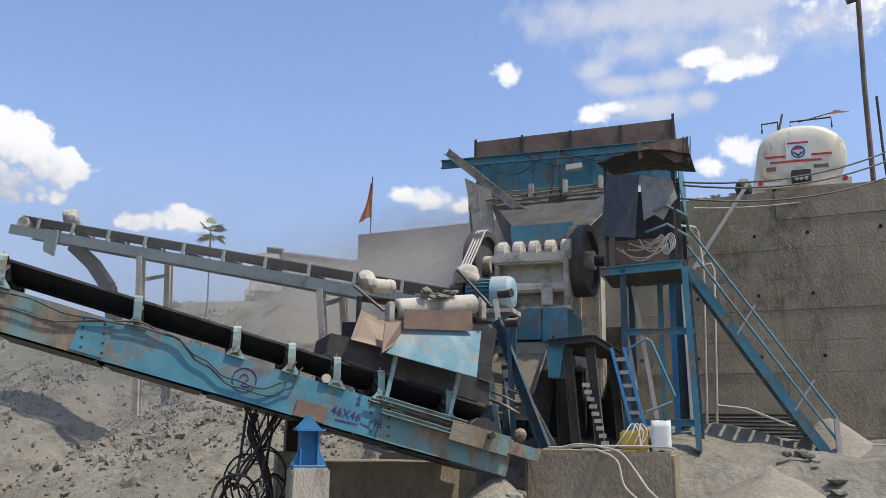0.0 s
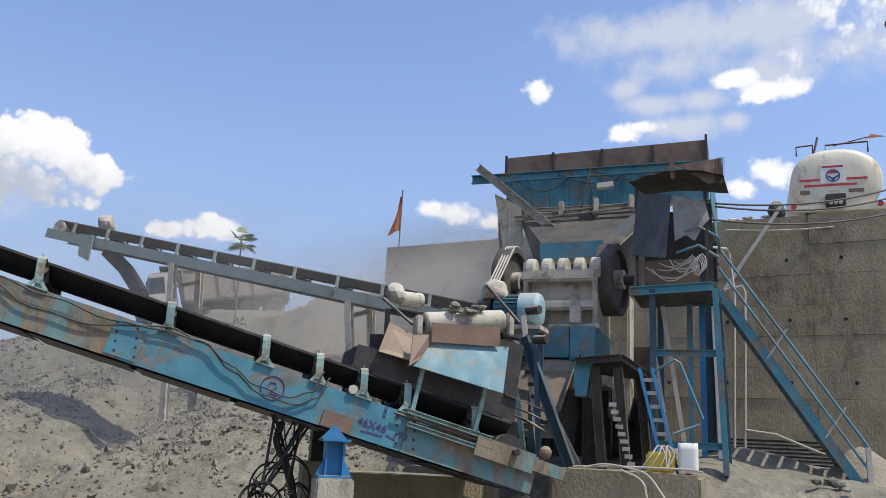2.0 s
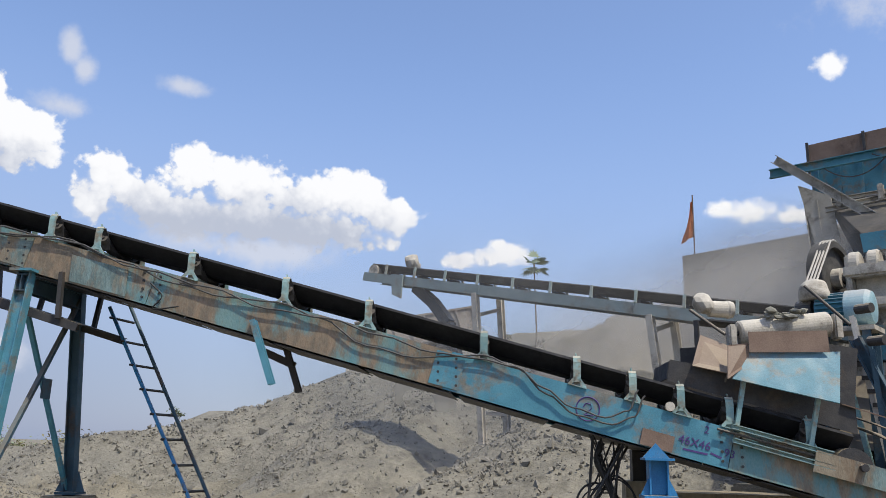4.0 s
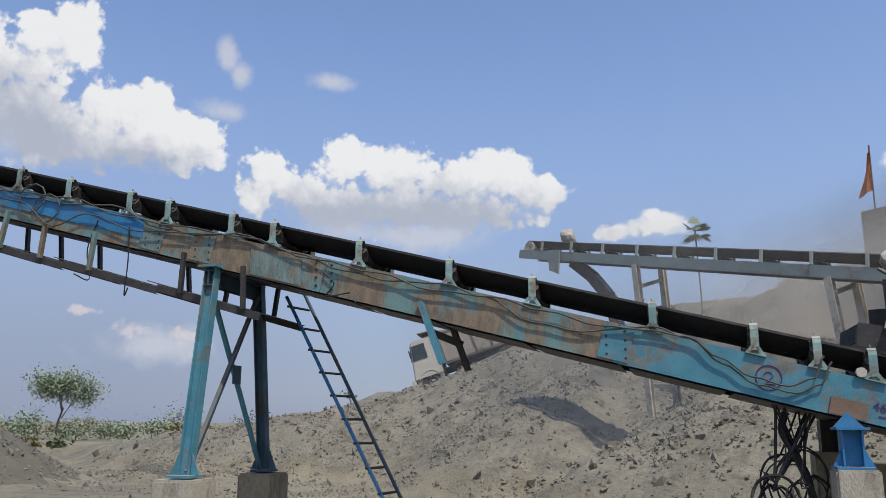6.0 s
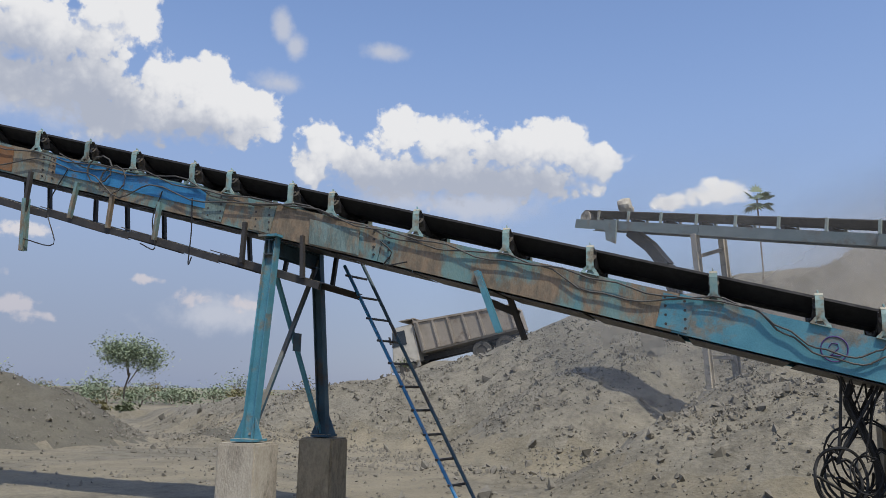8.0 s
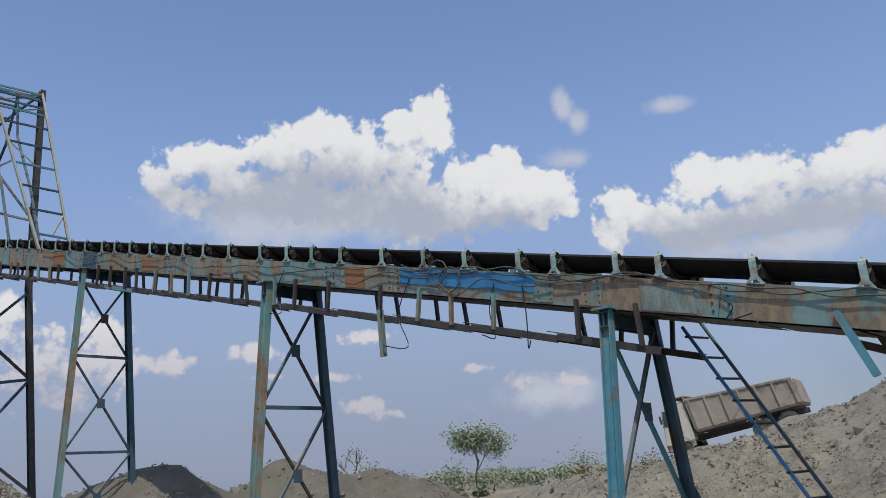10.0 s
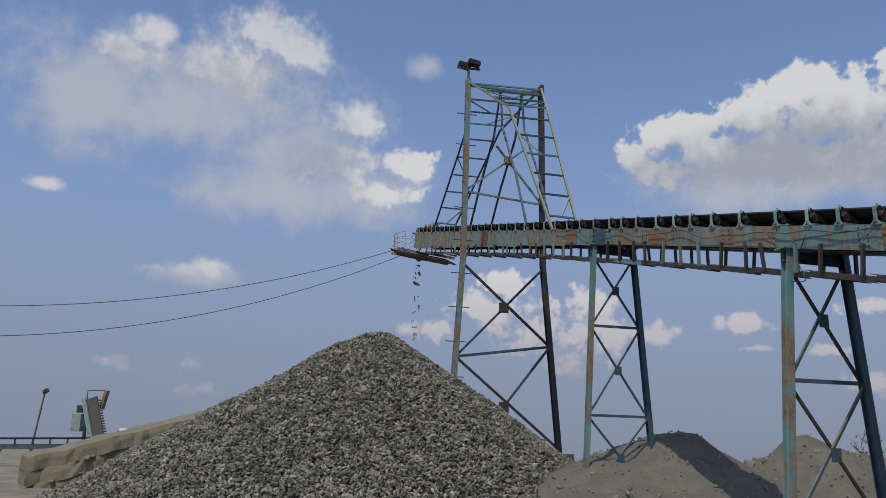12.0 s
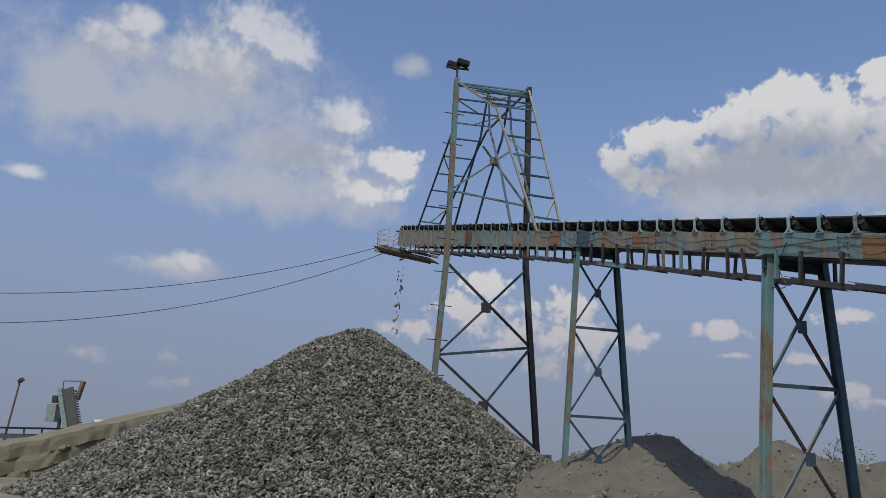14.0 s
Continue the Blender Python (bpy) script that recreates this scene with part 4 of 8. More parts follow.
    # climbing pegs
    for i in range(9):
        z = 4.5 + i * 1.35
        p = near_bot.lerp(nm, (z - 0.4) / (nm.z - 0.4)) if z < nm.z else nm.lerp(near_top, (z - nm.z) / (zt - nm.z))
        bm = B()
        beam(bm, p - CN * 0.45, p + CN * 0.4, 0.03, 0.03)
        part("peg", bm, "steel", e)
    fl = thing("floodlight", near_top + UP * 0.02, "black floodlight pair on top of the tower column", "floodlight")
    bm = B()
    tube(bm, [near_top, near_top + UP * 0.45], 0.05, 8)
    part("post", bm, "steel", fl)
    for k, (dw, ds) in enumerate(((-0.16, 0.1), (0.2, -0.12))):
        bm = B()
        c = near_top + UP * (0.62 + 0.06 * k) + CN * dw + CU * ds
        beam(bm, c - CN * 0.26 + UP * 0.05, c + CN * 0.26 - UP * 0.03, 0.3, 0.24)
        bmesh.ops.bevel(bm, geom=list(bm.edges), offset=0.03, segments=2, affect="EDGES")
        part("lamp_head", bm, "rubber", fl)
    bm = B()
    beam(bm, near_top + UP * 0.46 - CN * 0.5, near_top + UP * 0.5 + CN * 0.5, 0.09, 0.06)
    part("bracket", bm, "steel", fl)
    return e


tower()


def spill_deck():
    """Overlapping steel plates hung below the conveyor, with near and far hangers."""
    e = thing("spill_deck", cl(15, 0.6, -1.3), "dark rusty plate deck hung under the conveyor on steel straps", "walkway")
    rnd = random.Random(8)
    s = 4.75
    while s < 41:
        ln = 1.5 if s < 30 else 2.0
        off = -1.15 if s < 26 else -1.15 - 0.018 * (s - 26)
        bm = B()
        beam(bm, cl(s, 0.62, off - 0.045), cl(s + ln + 0.15, 0.62, off + 0.01), 1.2, 0.012, CUP)
        # the deck's near-black colour includes the shade below the girders
        part("deck_plate", bm, "steel", e)
        for w in (0.02, 1.24):
            bm = B()
            channel(bm, cl(s, w, off - 0.09), cl(s + ln, w, off - 0.05), 0.05, 0.09, 0.01, CUP)
            part("deck_rail", bm, "blue_rust" if w < 0.5 and rnd.random() < 0.2 else "steel", e)
        for k in (0.2, 0.75):
            for w in (-0.03, 1.2):
                if rnd.random() < 0.12:
                    continue
                ss = s + ln * k + rnd.uniform(-0.12, 0.12)
                bm = B()
                beam(bm, cl(ss + rnd.uniform(-0.1, 0.08), w, -0.36 - girder_depth(ss) + 0.12), cl(ss, w, off - 0.05), 0.05, 0.06, CN)
                part("hanger", bm, "steel" if w > 0.5 or rnd.random() < 0.6 else "blue_rust", e)
        s += ln
    # straps left hanging
    for pts, w, m in ((((2.68, 2.98), (2.41, 2.27)), -0.05, "blue"), (((2.58, 2.9), (2.34, 2.25)), 0.9, "steel"), (((9.66, 4.3), (9.62, 3.52)), -0.03, "blue_rust")):
        bm = B()
        channel(bm, cv(pts[0][0], w, pts[0][1]), cv(pts[1][0], w, pts[1][1]), 0.06, 0.10, 0.012, CN)
        part("loose_strap", bm, m, e)
    bm = B()
    beam(bm, cv(2.78, 0.9, 2.74), cv(2.4, 0.95, 2.58), 0.07, 0.09)
    part("loose_strap", bm, "steel", e)
    # two lapped gutter plates across the head, and a railed end
    zh = belt_z(46) - 1.5
    for p, q, wd in ((cv(46.2, -1.0, zh), cv(45.2, 0.75, zh - 0.5), 1.3), (cv(45.2, 0.5, zh - 0.42), cv(44.0, 1.95, zh - 0.92), 1.5)):
        bm = B()
        beam(bm, p, q, wd, 0.05)
        part("head_plate", bm, "steel", e)
        for o in (-0.5, 0.5):
            bm = B()
            beam(bm, p + CU * wd * o + UP * 0.05, q + CU * wd * o + UP * 0.05, 0.05, 0.14)
            part("plate_edge", bm, "brown", e)
    for s, w in ((46.4, -0.95), (46.4, 0.0), (45.5, -0.95), (44.9, 0.1), (44.9, -0.6)):
        bm = B()
        tube(bm, [cv(s, w, zh - 0.1), cv(s, w, zh + 0.95)], 0.028, 6)
        part("rail_post", bm, "pipe", e)
    for h in (0.35, 0.65, 0.95):
        bm = B()
        tube(bm, smooth([cv(44.9, -0.6, zh + h), cv(45.5, -0.95, zh + h), cv(46.4, -0.95, zh + h), cv(46.4, 0.0, zh + h), cv(44.9, 0.1, zh + h)], 4), 0.022, 6)
        part("hand_rail", bm, "pipe", e)
    return e


spill_deck()


def ladder():
    e = thing("ladder", cv(2.2, 1.3, 0), "long blue tube ladder leaning up to the deck under the conveyor", "ladder")
    top, bot = cl(4.93, 1.3, -0.85), cv(2.95, 1.05, 0.0)
    ax = (CN - CU * 0.25).normalized()
    for sgn in (-1, 1):
        bm = B()
        tube(bm, [bot + ax * 0.19 * sgn, top + ax * 0.15 * sgn + UP * (0.18 if sgn > 0 else 0)], 0.024, 8)
        part("rail", bm, "bright_blue" if sgn < 0 else "dark_blue", e)
    n = 11
    for i in range(n):
        c = bot.lerp(top, (i + 0.5) / n)
        bm = B()
        tube(bm, [c - ax * 0.23, c + ax * 0.23], 0.018, 6)
        part("rung", bm, "steel", e)
    return e


ladder()


# ---- stockpile ----
PX, PY, PH = -28.2, -2.9, 5.66
DX, DY, DH = -45.9, -2.2, 6.4  # lower cone under the conveyor head


def pile_z(x, y):
    dx, dy = x - PX, y - PY
    r = math.hypot(dx, dy * 1.0)
    sl = 0.66
    k = (dy / max(r, 0.01)) ** 2
    if dy < 0:
        sl = sl * (1 - k) + 0.575 * k
    else:
        sl = sl * (1 - k) + 0.71 * k
    z = PH - sl * (math.sqrt(r * r + 0.35) - 0.59)
    z = max(z, DH - 0.7 * math.hypot(x - DX, y - DY))
    z += 0.16 * noise.noise((x * 0.45, y * 0.45, 0.5)) + 0.07 * noise.noise((x * 1.1, y * 1.1, 4.5))
    return z


def rock(rnd, size, n=0):
    """An angular stone: a cut and squashed icosahedron."""
    bm = B()
    bmesh.ops.create_icosphere(bm, subdivisions=1, radius=size / 2)
    for v in bm.verts:
        v.co *= rnd.uniform(0.7, 1.25)
    bmesh.ops.scale(bm, vec=(rnd.uniform(0.95, 1.6), rnd.uniform(0.65, 1.0), rnd.uniform(0.4, 0.75)), verts=bm.verts)
    return bm


def rock_arrays(rnd, size):
    bm = rock(rnd, size)
    bm.verts.ensure_lookup_table()
    v = np.array([v.co[:] for v in bm.verts])
    f = [[w.index for w in fc.verts] for fc in bm.faces]
    bm.free()
    return v, f


def stockpile():
    e = thing("stone_stockpile", (PX, PY, 0), "conical grey stockpile of coarse crushed stone", "stockpile", kind="stuff")
    n = 190
    xs = [PX - 29 + 43 * i / n for i in range(n + 1)]
    ys = [PY - 18 + 33 * i / n for i in range(n + 1)]
    vs = [(x, y, max(-0.4, pile_z(x, y) - 0.3)) for y in ys for x in xs]
    w = n + 1
    fs = [(j * w + i, j * w + i + 1, (j + 1) * w + i + 1, (j + 1) * w + i) for j in range(n) for i in range(n)]
    fs = [f for f in fs if max(vs[k][2] for k in f) > -0.39]
    me = bpy.data.meshes.new("core")
    me.from_pydata(vs, [], fs)
    me.materials.append(M["stone"])
    core = new("core", me)
    core.parent, core.location = e, -e.location
    rnd = random.Random(11)
    protos = [rock_arrays(rnd, 1.0) for _ in range(14)]
    V, F, off = [], [], 0
    spots = []
    for _ in range(400000):
        x, y = rnd.uniform(PX - 2.5, PX + 10), rnd.uniform(PY - 14, PY + 9)
        z = pile_z(x, y)
        if z < 0.0 or (x < PX - 1.2 and z < PH - 2.5 and y > PY - 3):
            continue
        spots.append((x, y, z))
        if len(spots) >= 88000:
            break
    meshes = []
    for k in range(10):
        bm = rock(rnd, 0.32)
        mm = bpy.data.meshes.new("stone")
        bm.to_mesh(mm)
        bm.free()
        mm.materials.append(STONE_MAT)
        meshes.append(mm)
    spots.sort(key=lambda p: p[0], reverse=True)
    picked = [p for p in spots if p[0] > PX + 3][:: 20][:300]
    taken = set(picked)
    for x, y, z in spots:
        sz = min(0.3, max(0.08, rnd.lognormvariate(-2.36, 0.26)))
        if (x, y, z) in taken:
            ob = new("stone", rnd.choice(meshes))
            ob.parent = e
            ob.location = Vector((x, y, z + 0.02)) - e.location
            ob.rotation_euler = (rnd.uniform(0, 6), rnd.uniform(0, 6), rnd.uniform(0, 6))
            k = sz / 0.3
            ob.scale = (k, k, k)
            continue
        v, f = rnd.choice(protos)
        R = np.array(Euler((rnd.gauss(0, 0.85), rnd.gauss(0, 0.85), rnd.uniform(0, 6.3))).to_matrix())
        V.append(v @ R.T * sz + (x, y, z + rnd.uniform(-0.15, 0.06)))
        F += [[i + off for i in q] for q in f]
        off += len(v)
    me = bpy.data.meshes.new("loose_stones")
    me.from_pydata(np.concatenate(V).tolist(), [], F)
    me.materials.append(STONE_MAT)
    ob = tagged(new("loose_stones", me), kind="stuff")
    ob.parent, ob.location = e, -e.location
    return e


def island_stone():
    m = M["stone"].copy()
    m.name = "stone_by_piece"
    N, L = m.node_tree.nodes, m.node_tree.links
    b = N["Principled BSDF"]
    src = b.inputs["Base Color"].links[0].from_socket
    g, hs, mr = N.new("ShaderNodeNewGeometry"), N.new("ShaderNodeHueSaturation"), N.new("ShaderNodeMapRange")
    L.new(g.outputs["Random Per Island"], mr.inputs[0])
    mr.inputs[3].default_value, mr.inputs[4].default_value = 0.55, 1.85
    L.new(mr.outputs[0], hs.inputs["Value"])
    L.new(src, hs.inputs["Color"])
    L.new(hs.outputs[0], b.inputs["Base Color"])
    return m


STONE_MAT = island_stone()
stockpile()

# ---- conveyor tail: footing, hood, cables ----
def tail_support():
    e = thing("conveyor_pedestal", cv(-1.76, 0, 0), "short blue steel pedestal under the conveyor girder", "pedestal")
    bm = B()
    ibeam(bm, cv(-1.78, 0, 1.23), cv(-1.78, 0, 1.58), 0.2, 0.2, 0.018, CU)
    part("stub_column", bm, "bright_blue", e)
    bm = B()
    beam(bm, cv(-1.78, 0, 1.2), cv(-1.78, 0, 1.225), 0.36, 0.34, CU)
    for sx in (-1, 1):
        plate(bm, [cv(-1.78 + sx * 0.1, -0.05, 1.225), cv(-1.78 + sx * 0.19, -0.05, 1.225), cv(-1.78 + sx * 0.1, -0.05, 1.4)], 0.014)
    part("base_plate", bm, "bright_blue", e)
    bm = B()
    beam(bm, cv(-1.78, 0.0, 1.575), cv(-1.78, 0, 1.6), 0.34, 0.30, CU)
    plate(bm, [cv(-1.62, -0.03, 1.6), cv(-1.9, -0.03, 1.6), cv(-1.76, -0.03, 1.75)], 0.03)
    part("cap_plate", bm, "bright_blue", e)
    bm = B()
    beam(bm, cl(-1.62, -0.02, -0.66), cl(-1.95, -0.02, -0.66), 0.014, 0.17, CUP)
    part("bracket_plate", bm, "brown", e)
    for w, z, nm in ((0, 1.2, "plinth"), (1.15, 1.33, "concrete")):
        p = thing("concrete_plinth", cv(-1.78, w, 0), "worn square concrete footing at the conveyor tail", "plinth", "trestle footings")
        bm = B()
        c = cv(-1.79, w, 0)
        hx, hy = CU * 0.2, CN * 0.2
        hexa(bm, [c - hx * 1.05 - hy * 1.05 - UP * 0.3, c + hx * 1.05 - hy * 1.05 - UP * 0.3, c + hx * 1.05 + hy * 1.05 - UP * 0.3, c - hx * 1.05 + hy * 1.05 - UP * 0.3,
                  c - hx - hy + UP * z, c + hx - hy + UP * z, c + hx + hy + UP * z, c - hx + hy + UP * z])
        bmesh.ops.bevel(bm, geom=list(bm.edges), offset=0.02, segments=2, affect="EDGES")
        part("block", bm, nm, p)
    bm = B()
    ibeam(bm, cv(-1.78, 1.15, 1.33), cl(-1.78, 1.15, -0.76), 0.2, 0.2, 0.018, CU)
    part("stub_column", bm, "steel", e)
    # cable loops hanging behind the pedestal
    rnd = random.Random(5)
    for k in range(13):
        c = thing("cable_coil", cv(-1.35, 0.35, 0.9), "loose black electric cable hanging in loops under the conveyor", "cable", "hanging cables") if k == 0 else c
        bm = B()
        s0, w0 = -1.05 - rnd.uniform(0, 0.55), rnd.uniform(0.15, 0.6)
        z1 = belt_z(s0) - 0.78
        pts = [cv(s0, w0, z1)]
        cx, cz, r = -1.05 - rnd.uniform(0, 0.42), rnd.uniform(0.72, 1.05), rnd.uniform(0.12, 0.32)
        ph = rnd.uniform(0, 6)
        m = rnd.randint(12, 22)
        for i in range(m):
            a = math.pi / 2 + i * (5.2 if k % 3 else 8.0) / m * (1 if k % 2 else -1)
            pts.append(cv(cx + r * math.cos(a), w0 + 0.05 * math.sin(ph + i), cz + r * 1.25 * math.sin(a)))
        if k % 2:
            pts.append(cv(-1.6, w0 + 0.2, 0.35))
        tube(bm, smooth(pts, 3), rnd.choice((0.008, 0.011, 0.016)), 5)
        part("loop", bm, "black_cable", c)
    bm = B()
    tube(bm, smooth([cv(-1.25, 0.4, 1.75), cv(-1.2, 0.38, 1.55), cv(-1.32, 0.4, 1.3), cv(-1.45, 0.42, 0.9), cv(-1.42, 0.4, 0.4), cv(-1.5, 0.4, 0.1)]), 0.04, 8)
    part("loop", bm, "black_cable", c)


tail_support()


def girder_cables():
    e = thing("cable_run", cl(2, -0.03, -0.4), "grey power cables draped along the conveyor girder", "cable")
    runs = [
        [(-1.67, 2.24), (-1.56, 2.02), (-1.32, 1.93), (-0.95, 2.02), (-0.62, 2.24), (-0.33, 2.5), (0.05, 2.64), (0.45, 2.62), (0.8, 2.6), (1.35, 2.72), (1.9, 3.03), (2.4, 3.2), (3.0, 3.25), (3.6, 3.4), (4.3, 3.66), (5.1, 3.95), (5.6, 3.95), (6.2, 4.08), (7.0, 4.45), (7.6, 4.5), (8.4, 4.65), (9.3, 5.0)],
        [(-1.6, 2.3), (-1.5, 2.08), (-1.25, 2.0), (-0.9, 2.1), (-0.6, 2.3), (-0.3, 2.52), (0.1, 2.6), (0.6, 2.66), (1.2, 2.84), (1.8, 3.02), (2.5, 3.12), (3.2, 3.36), (4.0, 3.56), (5.0, 3.9), (6.0, 4.1), (6.8, 4.28), (7.7, 4.6), (8.6, 4.75), (9.8, 5.05), (11, 5.3), (12.4, 5.65), (13.5, 5.9)],
        [(5.3, 3.95), (6.5, 4.05), (7.4, 4.35), (7.9, 4.2), (8.5, 4.6), (9.5, 4.9), (10.2, 4.85), (11.2, 5.35), (12.5, 5.5), (13.6, 5.95), (15, 6.2), (16.5, 6.75), (18, 7.0), (19.6, 7.6), (21, 7.75), (22.5, 8.35), (24, 8.7)],
    ]
    for k, run in enumerate(runs):
        bm = B()
        pts = []
        for (s0, z0), (s1, z1) in zip(run, run[1:]):
            for j in range(4):
                f = j / 4
                g = f * f * (3 - 2 * f)
                pts.append(cv(s0 + (s1 - s0) * f, -0.045 - 0.012 * k, z0 + (z1 - z0) * g))
        tube(bm, pts, 0.010, 6)
        part("cable", bm, "cable", e)
    for s, z0 in ((8.05, 0), (8.3, 0.1)):
        bm = B()
        c = cl(s, -0.06, -0.5 + z0)
        tube(bm, [c + CU * 0.22 * math.cos(i * 0.6) + UP * 0.2 * math.sin(i * 0.6) for i in range(12)], 0.012, 5)
        part("cable", bm, "cable", e)
    for s, ln, sw in ((7.2, 0.8, 0.25), (8.9, 1.1, 0.6), (6.7, 0.9, -0.05), (3.9, 0.3, -0.3), (12.2, 0.8, 0.5)):
        bm = B()
        p = cl(s, -0.04, -0.5)
        tube(bm, smooth([p, p - UP * ln * 0.5 + CU * sw * 0.5, p - UP * ln + CU * sw * 0.2, p - UP * ln * 0.9 + CU * (sw * 1.2)]), 0.009, 5)
        part("cable", bm, "black_cable", e)
    return e


girder_cables()


def painted_marks():
    """The hand-painted ring with a figure, and the line of lettering."""
    e = thing("painted_mark", cv(-1.07, -0.01, 2.09), "hand-painted dark blue ring with a figure two", "marking")
    bm = B()
    tube(bm, [cv(-1.07 + 0.125 * math.cos(i * math.pi / 12), -0.009, 2.09 + 0.125 * math.sin(i * math.pi / 12)) for i in range(25)], 0.007, 5)
    part("ring", bm, "mark", e)
    bm = B()
    tube(bm, [cv(-1.02, -0.009, 2.11), cv(-1.05, -0.009, 2.15), cv(-1.10, -0.009, 2.14), cv(-1.11, -0.009, 2.10), cv(-1.05, -0.009, 2.04), cv(-1.03, -0.009, 2.03), cv(-1.13, -0.009, 2.02)], 0.006, 5)
    part("figure", bm, "mark", e)
    t = thing("painted_lettering", cv(-2.3, -0.01, 1.75), "hand-painted dark blue lettering", "marking")
    for i, (txt, s, z, size) in enumerate((("46X46", -2.0, 1.77, 0.125), ("93", -2.46, 1.64, 0.115), ("2", -2.27, 1.87, 0.11))):
        cu = bpy.data.curves.new("line", "FONT")
        cu.body, cu.size, cu.extrude = txt, size, 0.002
        ob = new("lettering_line", cu)
        cu.materials.append(M["mark"])
        x = (-(CU + UP * 0.2575)).normalized()
        z_ = CUP
        y = z_.cross(x)
        m = Matrix((x, z_, x.cross(z_))).transposed().to_4x4()
        m.translation = cv(s, -0.012, z) - t.location
        ob.parent = t
        ob.matrix_basis = m
        del y
    for s0, s1, z in ((-2.05, -2.3, 1.70), (-2.33, -2.44, 1.665)):
        bm = B()
        beam(bm, cv(s0, -0.008, z), cv(s1, -0.008, z - 0.05), 0.004, 0.02)
        part("bar", bm, "mark", t)


M["mark"] = surf("dark_blue_brushwork", (0.05, 0.035, 0.14), (0.09, 0.05, 0.18), 9, 0.7, 0.0)
painted_marks()


def feed_hood():
    """Skirt hood over the belt's tail, with its drum roller and small motor."""
    e = thing("feed_hood", cv(-3.2, 0.3, 2.2), "blue and brown plate feed hood over the conveyor tail", "hood")
    W0 = -0.15

    def sheet(name, pts, m, w=W0, t=0.012, parent=e):
        bm = B()
        plate(bm, [cv(s, w, z) for s, z in pts], t, CN)
        return part(name, bm, m, parent)
    # near plate leans out at its foot
    bm = B()
    pts = [(-2.78, 0.0, 2.72), (-3.74, 0.0, 2.75), (-3.58, -0.28, 2.19), (-2.56, -0.152, 2.43)]
    plate(bm, [cv(s, w, z) for s, w, z in pts], 0.014)
    part("front_plate", bm, "blue", e)
    sheet("upper_plate", [(-2.78, 2.94), (-3.60, 2.965), (-3.61, 2.735), (-2.78, 2.72)], "brown", -0.06)
    bm = B()
    plate(bm, [cv(-2.78, -0.03, 2.82), cv(-2.78, -0.03, 2.60), cv(-2.50, -0.22, 2.42), cv(-2.58, 0.0, 2.80)], 0.012)
    part("corner_plate", bm, "brown", e)
    bm = B()
    plate(bm, [cv(-2.36, 0.3, 2.95), cv(-2.75, 0.3, 2.80), cv(-2.56, 0.0, 2.50), cv(-2.2, 0.05, 2.58)], 0.012)
    part("side_plate", bm, "brown", e)
    for w, z in ((0.14, 0), (1.0, 0.02)):
        bm = B()
        plate(bm, [cl(-1.95, w, 0.02), cl(-1.98, w, 0.26), cl(-3.9, w, 0.42), cl(-3.9, w, 0.0)], 0.012, CN)
        part("skirt_board", bm, "steel", e)
    bm = B()
    plate(bm, [cl(-1.95, 0.14, 0.04), cl(-1.98, 0.14, 0.24), cl(-1.98, 1.0, 0.24), cl(-1.95, 1.0, 0.04)], 0.012)
    part("skirt_board", bm, "rubber", e)
    sheet("back_plate", [(-2.3, 2.9), (-3.8, 3.0), (-3.8, 2.2), (-2.3, 2.5)], "steel", 1.1)
    sheet("end_plate", [(-3.7, 3.0), (-4.3, 2.9), (-4.2, 2.2), (-3.6, 2.1)], "steel", 0.9)
    for s0, z0, s1, z1 in ((-2.7, 2.42, -2.6, 1.92), (-3.45, 2.25, -3.33, 1.72)):
        bm = B()
        beam(bm, cv(s0, -0.06, z0), cv(s1, -0.04, z1), 0.045, 0.05, CN)
        part("stanchion", bm, "idler", e)
    d = thing("drum_roller", cv(-3.3, 0.5, 3.0), "dust-covered steel drum roller on the feed hood", "roller")
    bm = B()
    a, b = cv(-2.82, 0.45, 3.0), cv(-3.85, 0.55, 3.14)
    ax = b - a
    ln = ax.length
    turned(bm, a, ax, [(0, 0), (0, 0.12), (0.02, 0.135), (ln - 0.02, 0.135), (ln, 0.12), (ln, 0)], 28)
    part("shell", bm, "dusty_metal", d)
    bm = B()
    turned(bm, a - ax.normalized() * 0.12, ax, [(0, 0), (0, 0.03), (ln + 0.3, 0.03), (ln + 0.3, 0)], 12)
    part("shaft", bm, "steel", d)
    for p in (a - ax.normalized() * 0.08, b + ax.normalized() * 0.1):
        bm = B()
        beam(bm, p - UP * 0.2, p + UP * 0.1, 0.09, 0.16, CN)
        bmesh.ops.bevel(bm, geom=list(bm.edges), offset=0.02, segments=2, affect="EDGES")
        part("bearing_block", bm, "dusty_metal", d)
    rnd = random.Random(3)
    for k in range(34):
        bm = rock(rnd, rnd.uniform(0.05, 0.15))
        p = cv(-3.12 - rnd.uniform(0, 0.42), 0.42 + rnd.uniform(-0.12, 0.12), 3.16 + 0.1 * rnd.random())
        bmesh.ops.translate(bm, vec=p, verts=bm.verts)
        r = part("lump", bm, "stone")
        tagged(r, "dusty rock lump lying on the drum roller", "stone", "lumps on the roller")
    # small drive motor on its bracket
    m = thing("gear_motor", cv(-2.7, 1.0, 3.2), "small grey dusty drive motor wrapped in cloth on a bracket", "motor")
    bm = B()
    turned(bm, cv(-2.62, 0.95, 3.36), -CU + CN * 0.2, [(0, 0), (0, 0.09), (0.03, 0.1), (0.22, 0.1), (0.24, 0.11), (0.30, 0.1), (0.32, 0.0)], 20)
    part("motor_body", bm, "dusty_metal", m)
    bm = B()
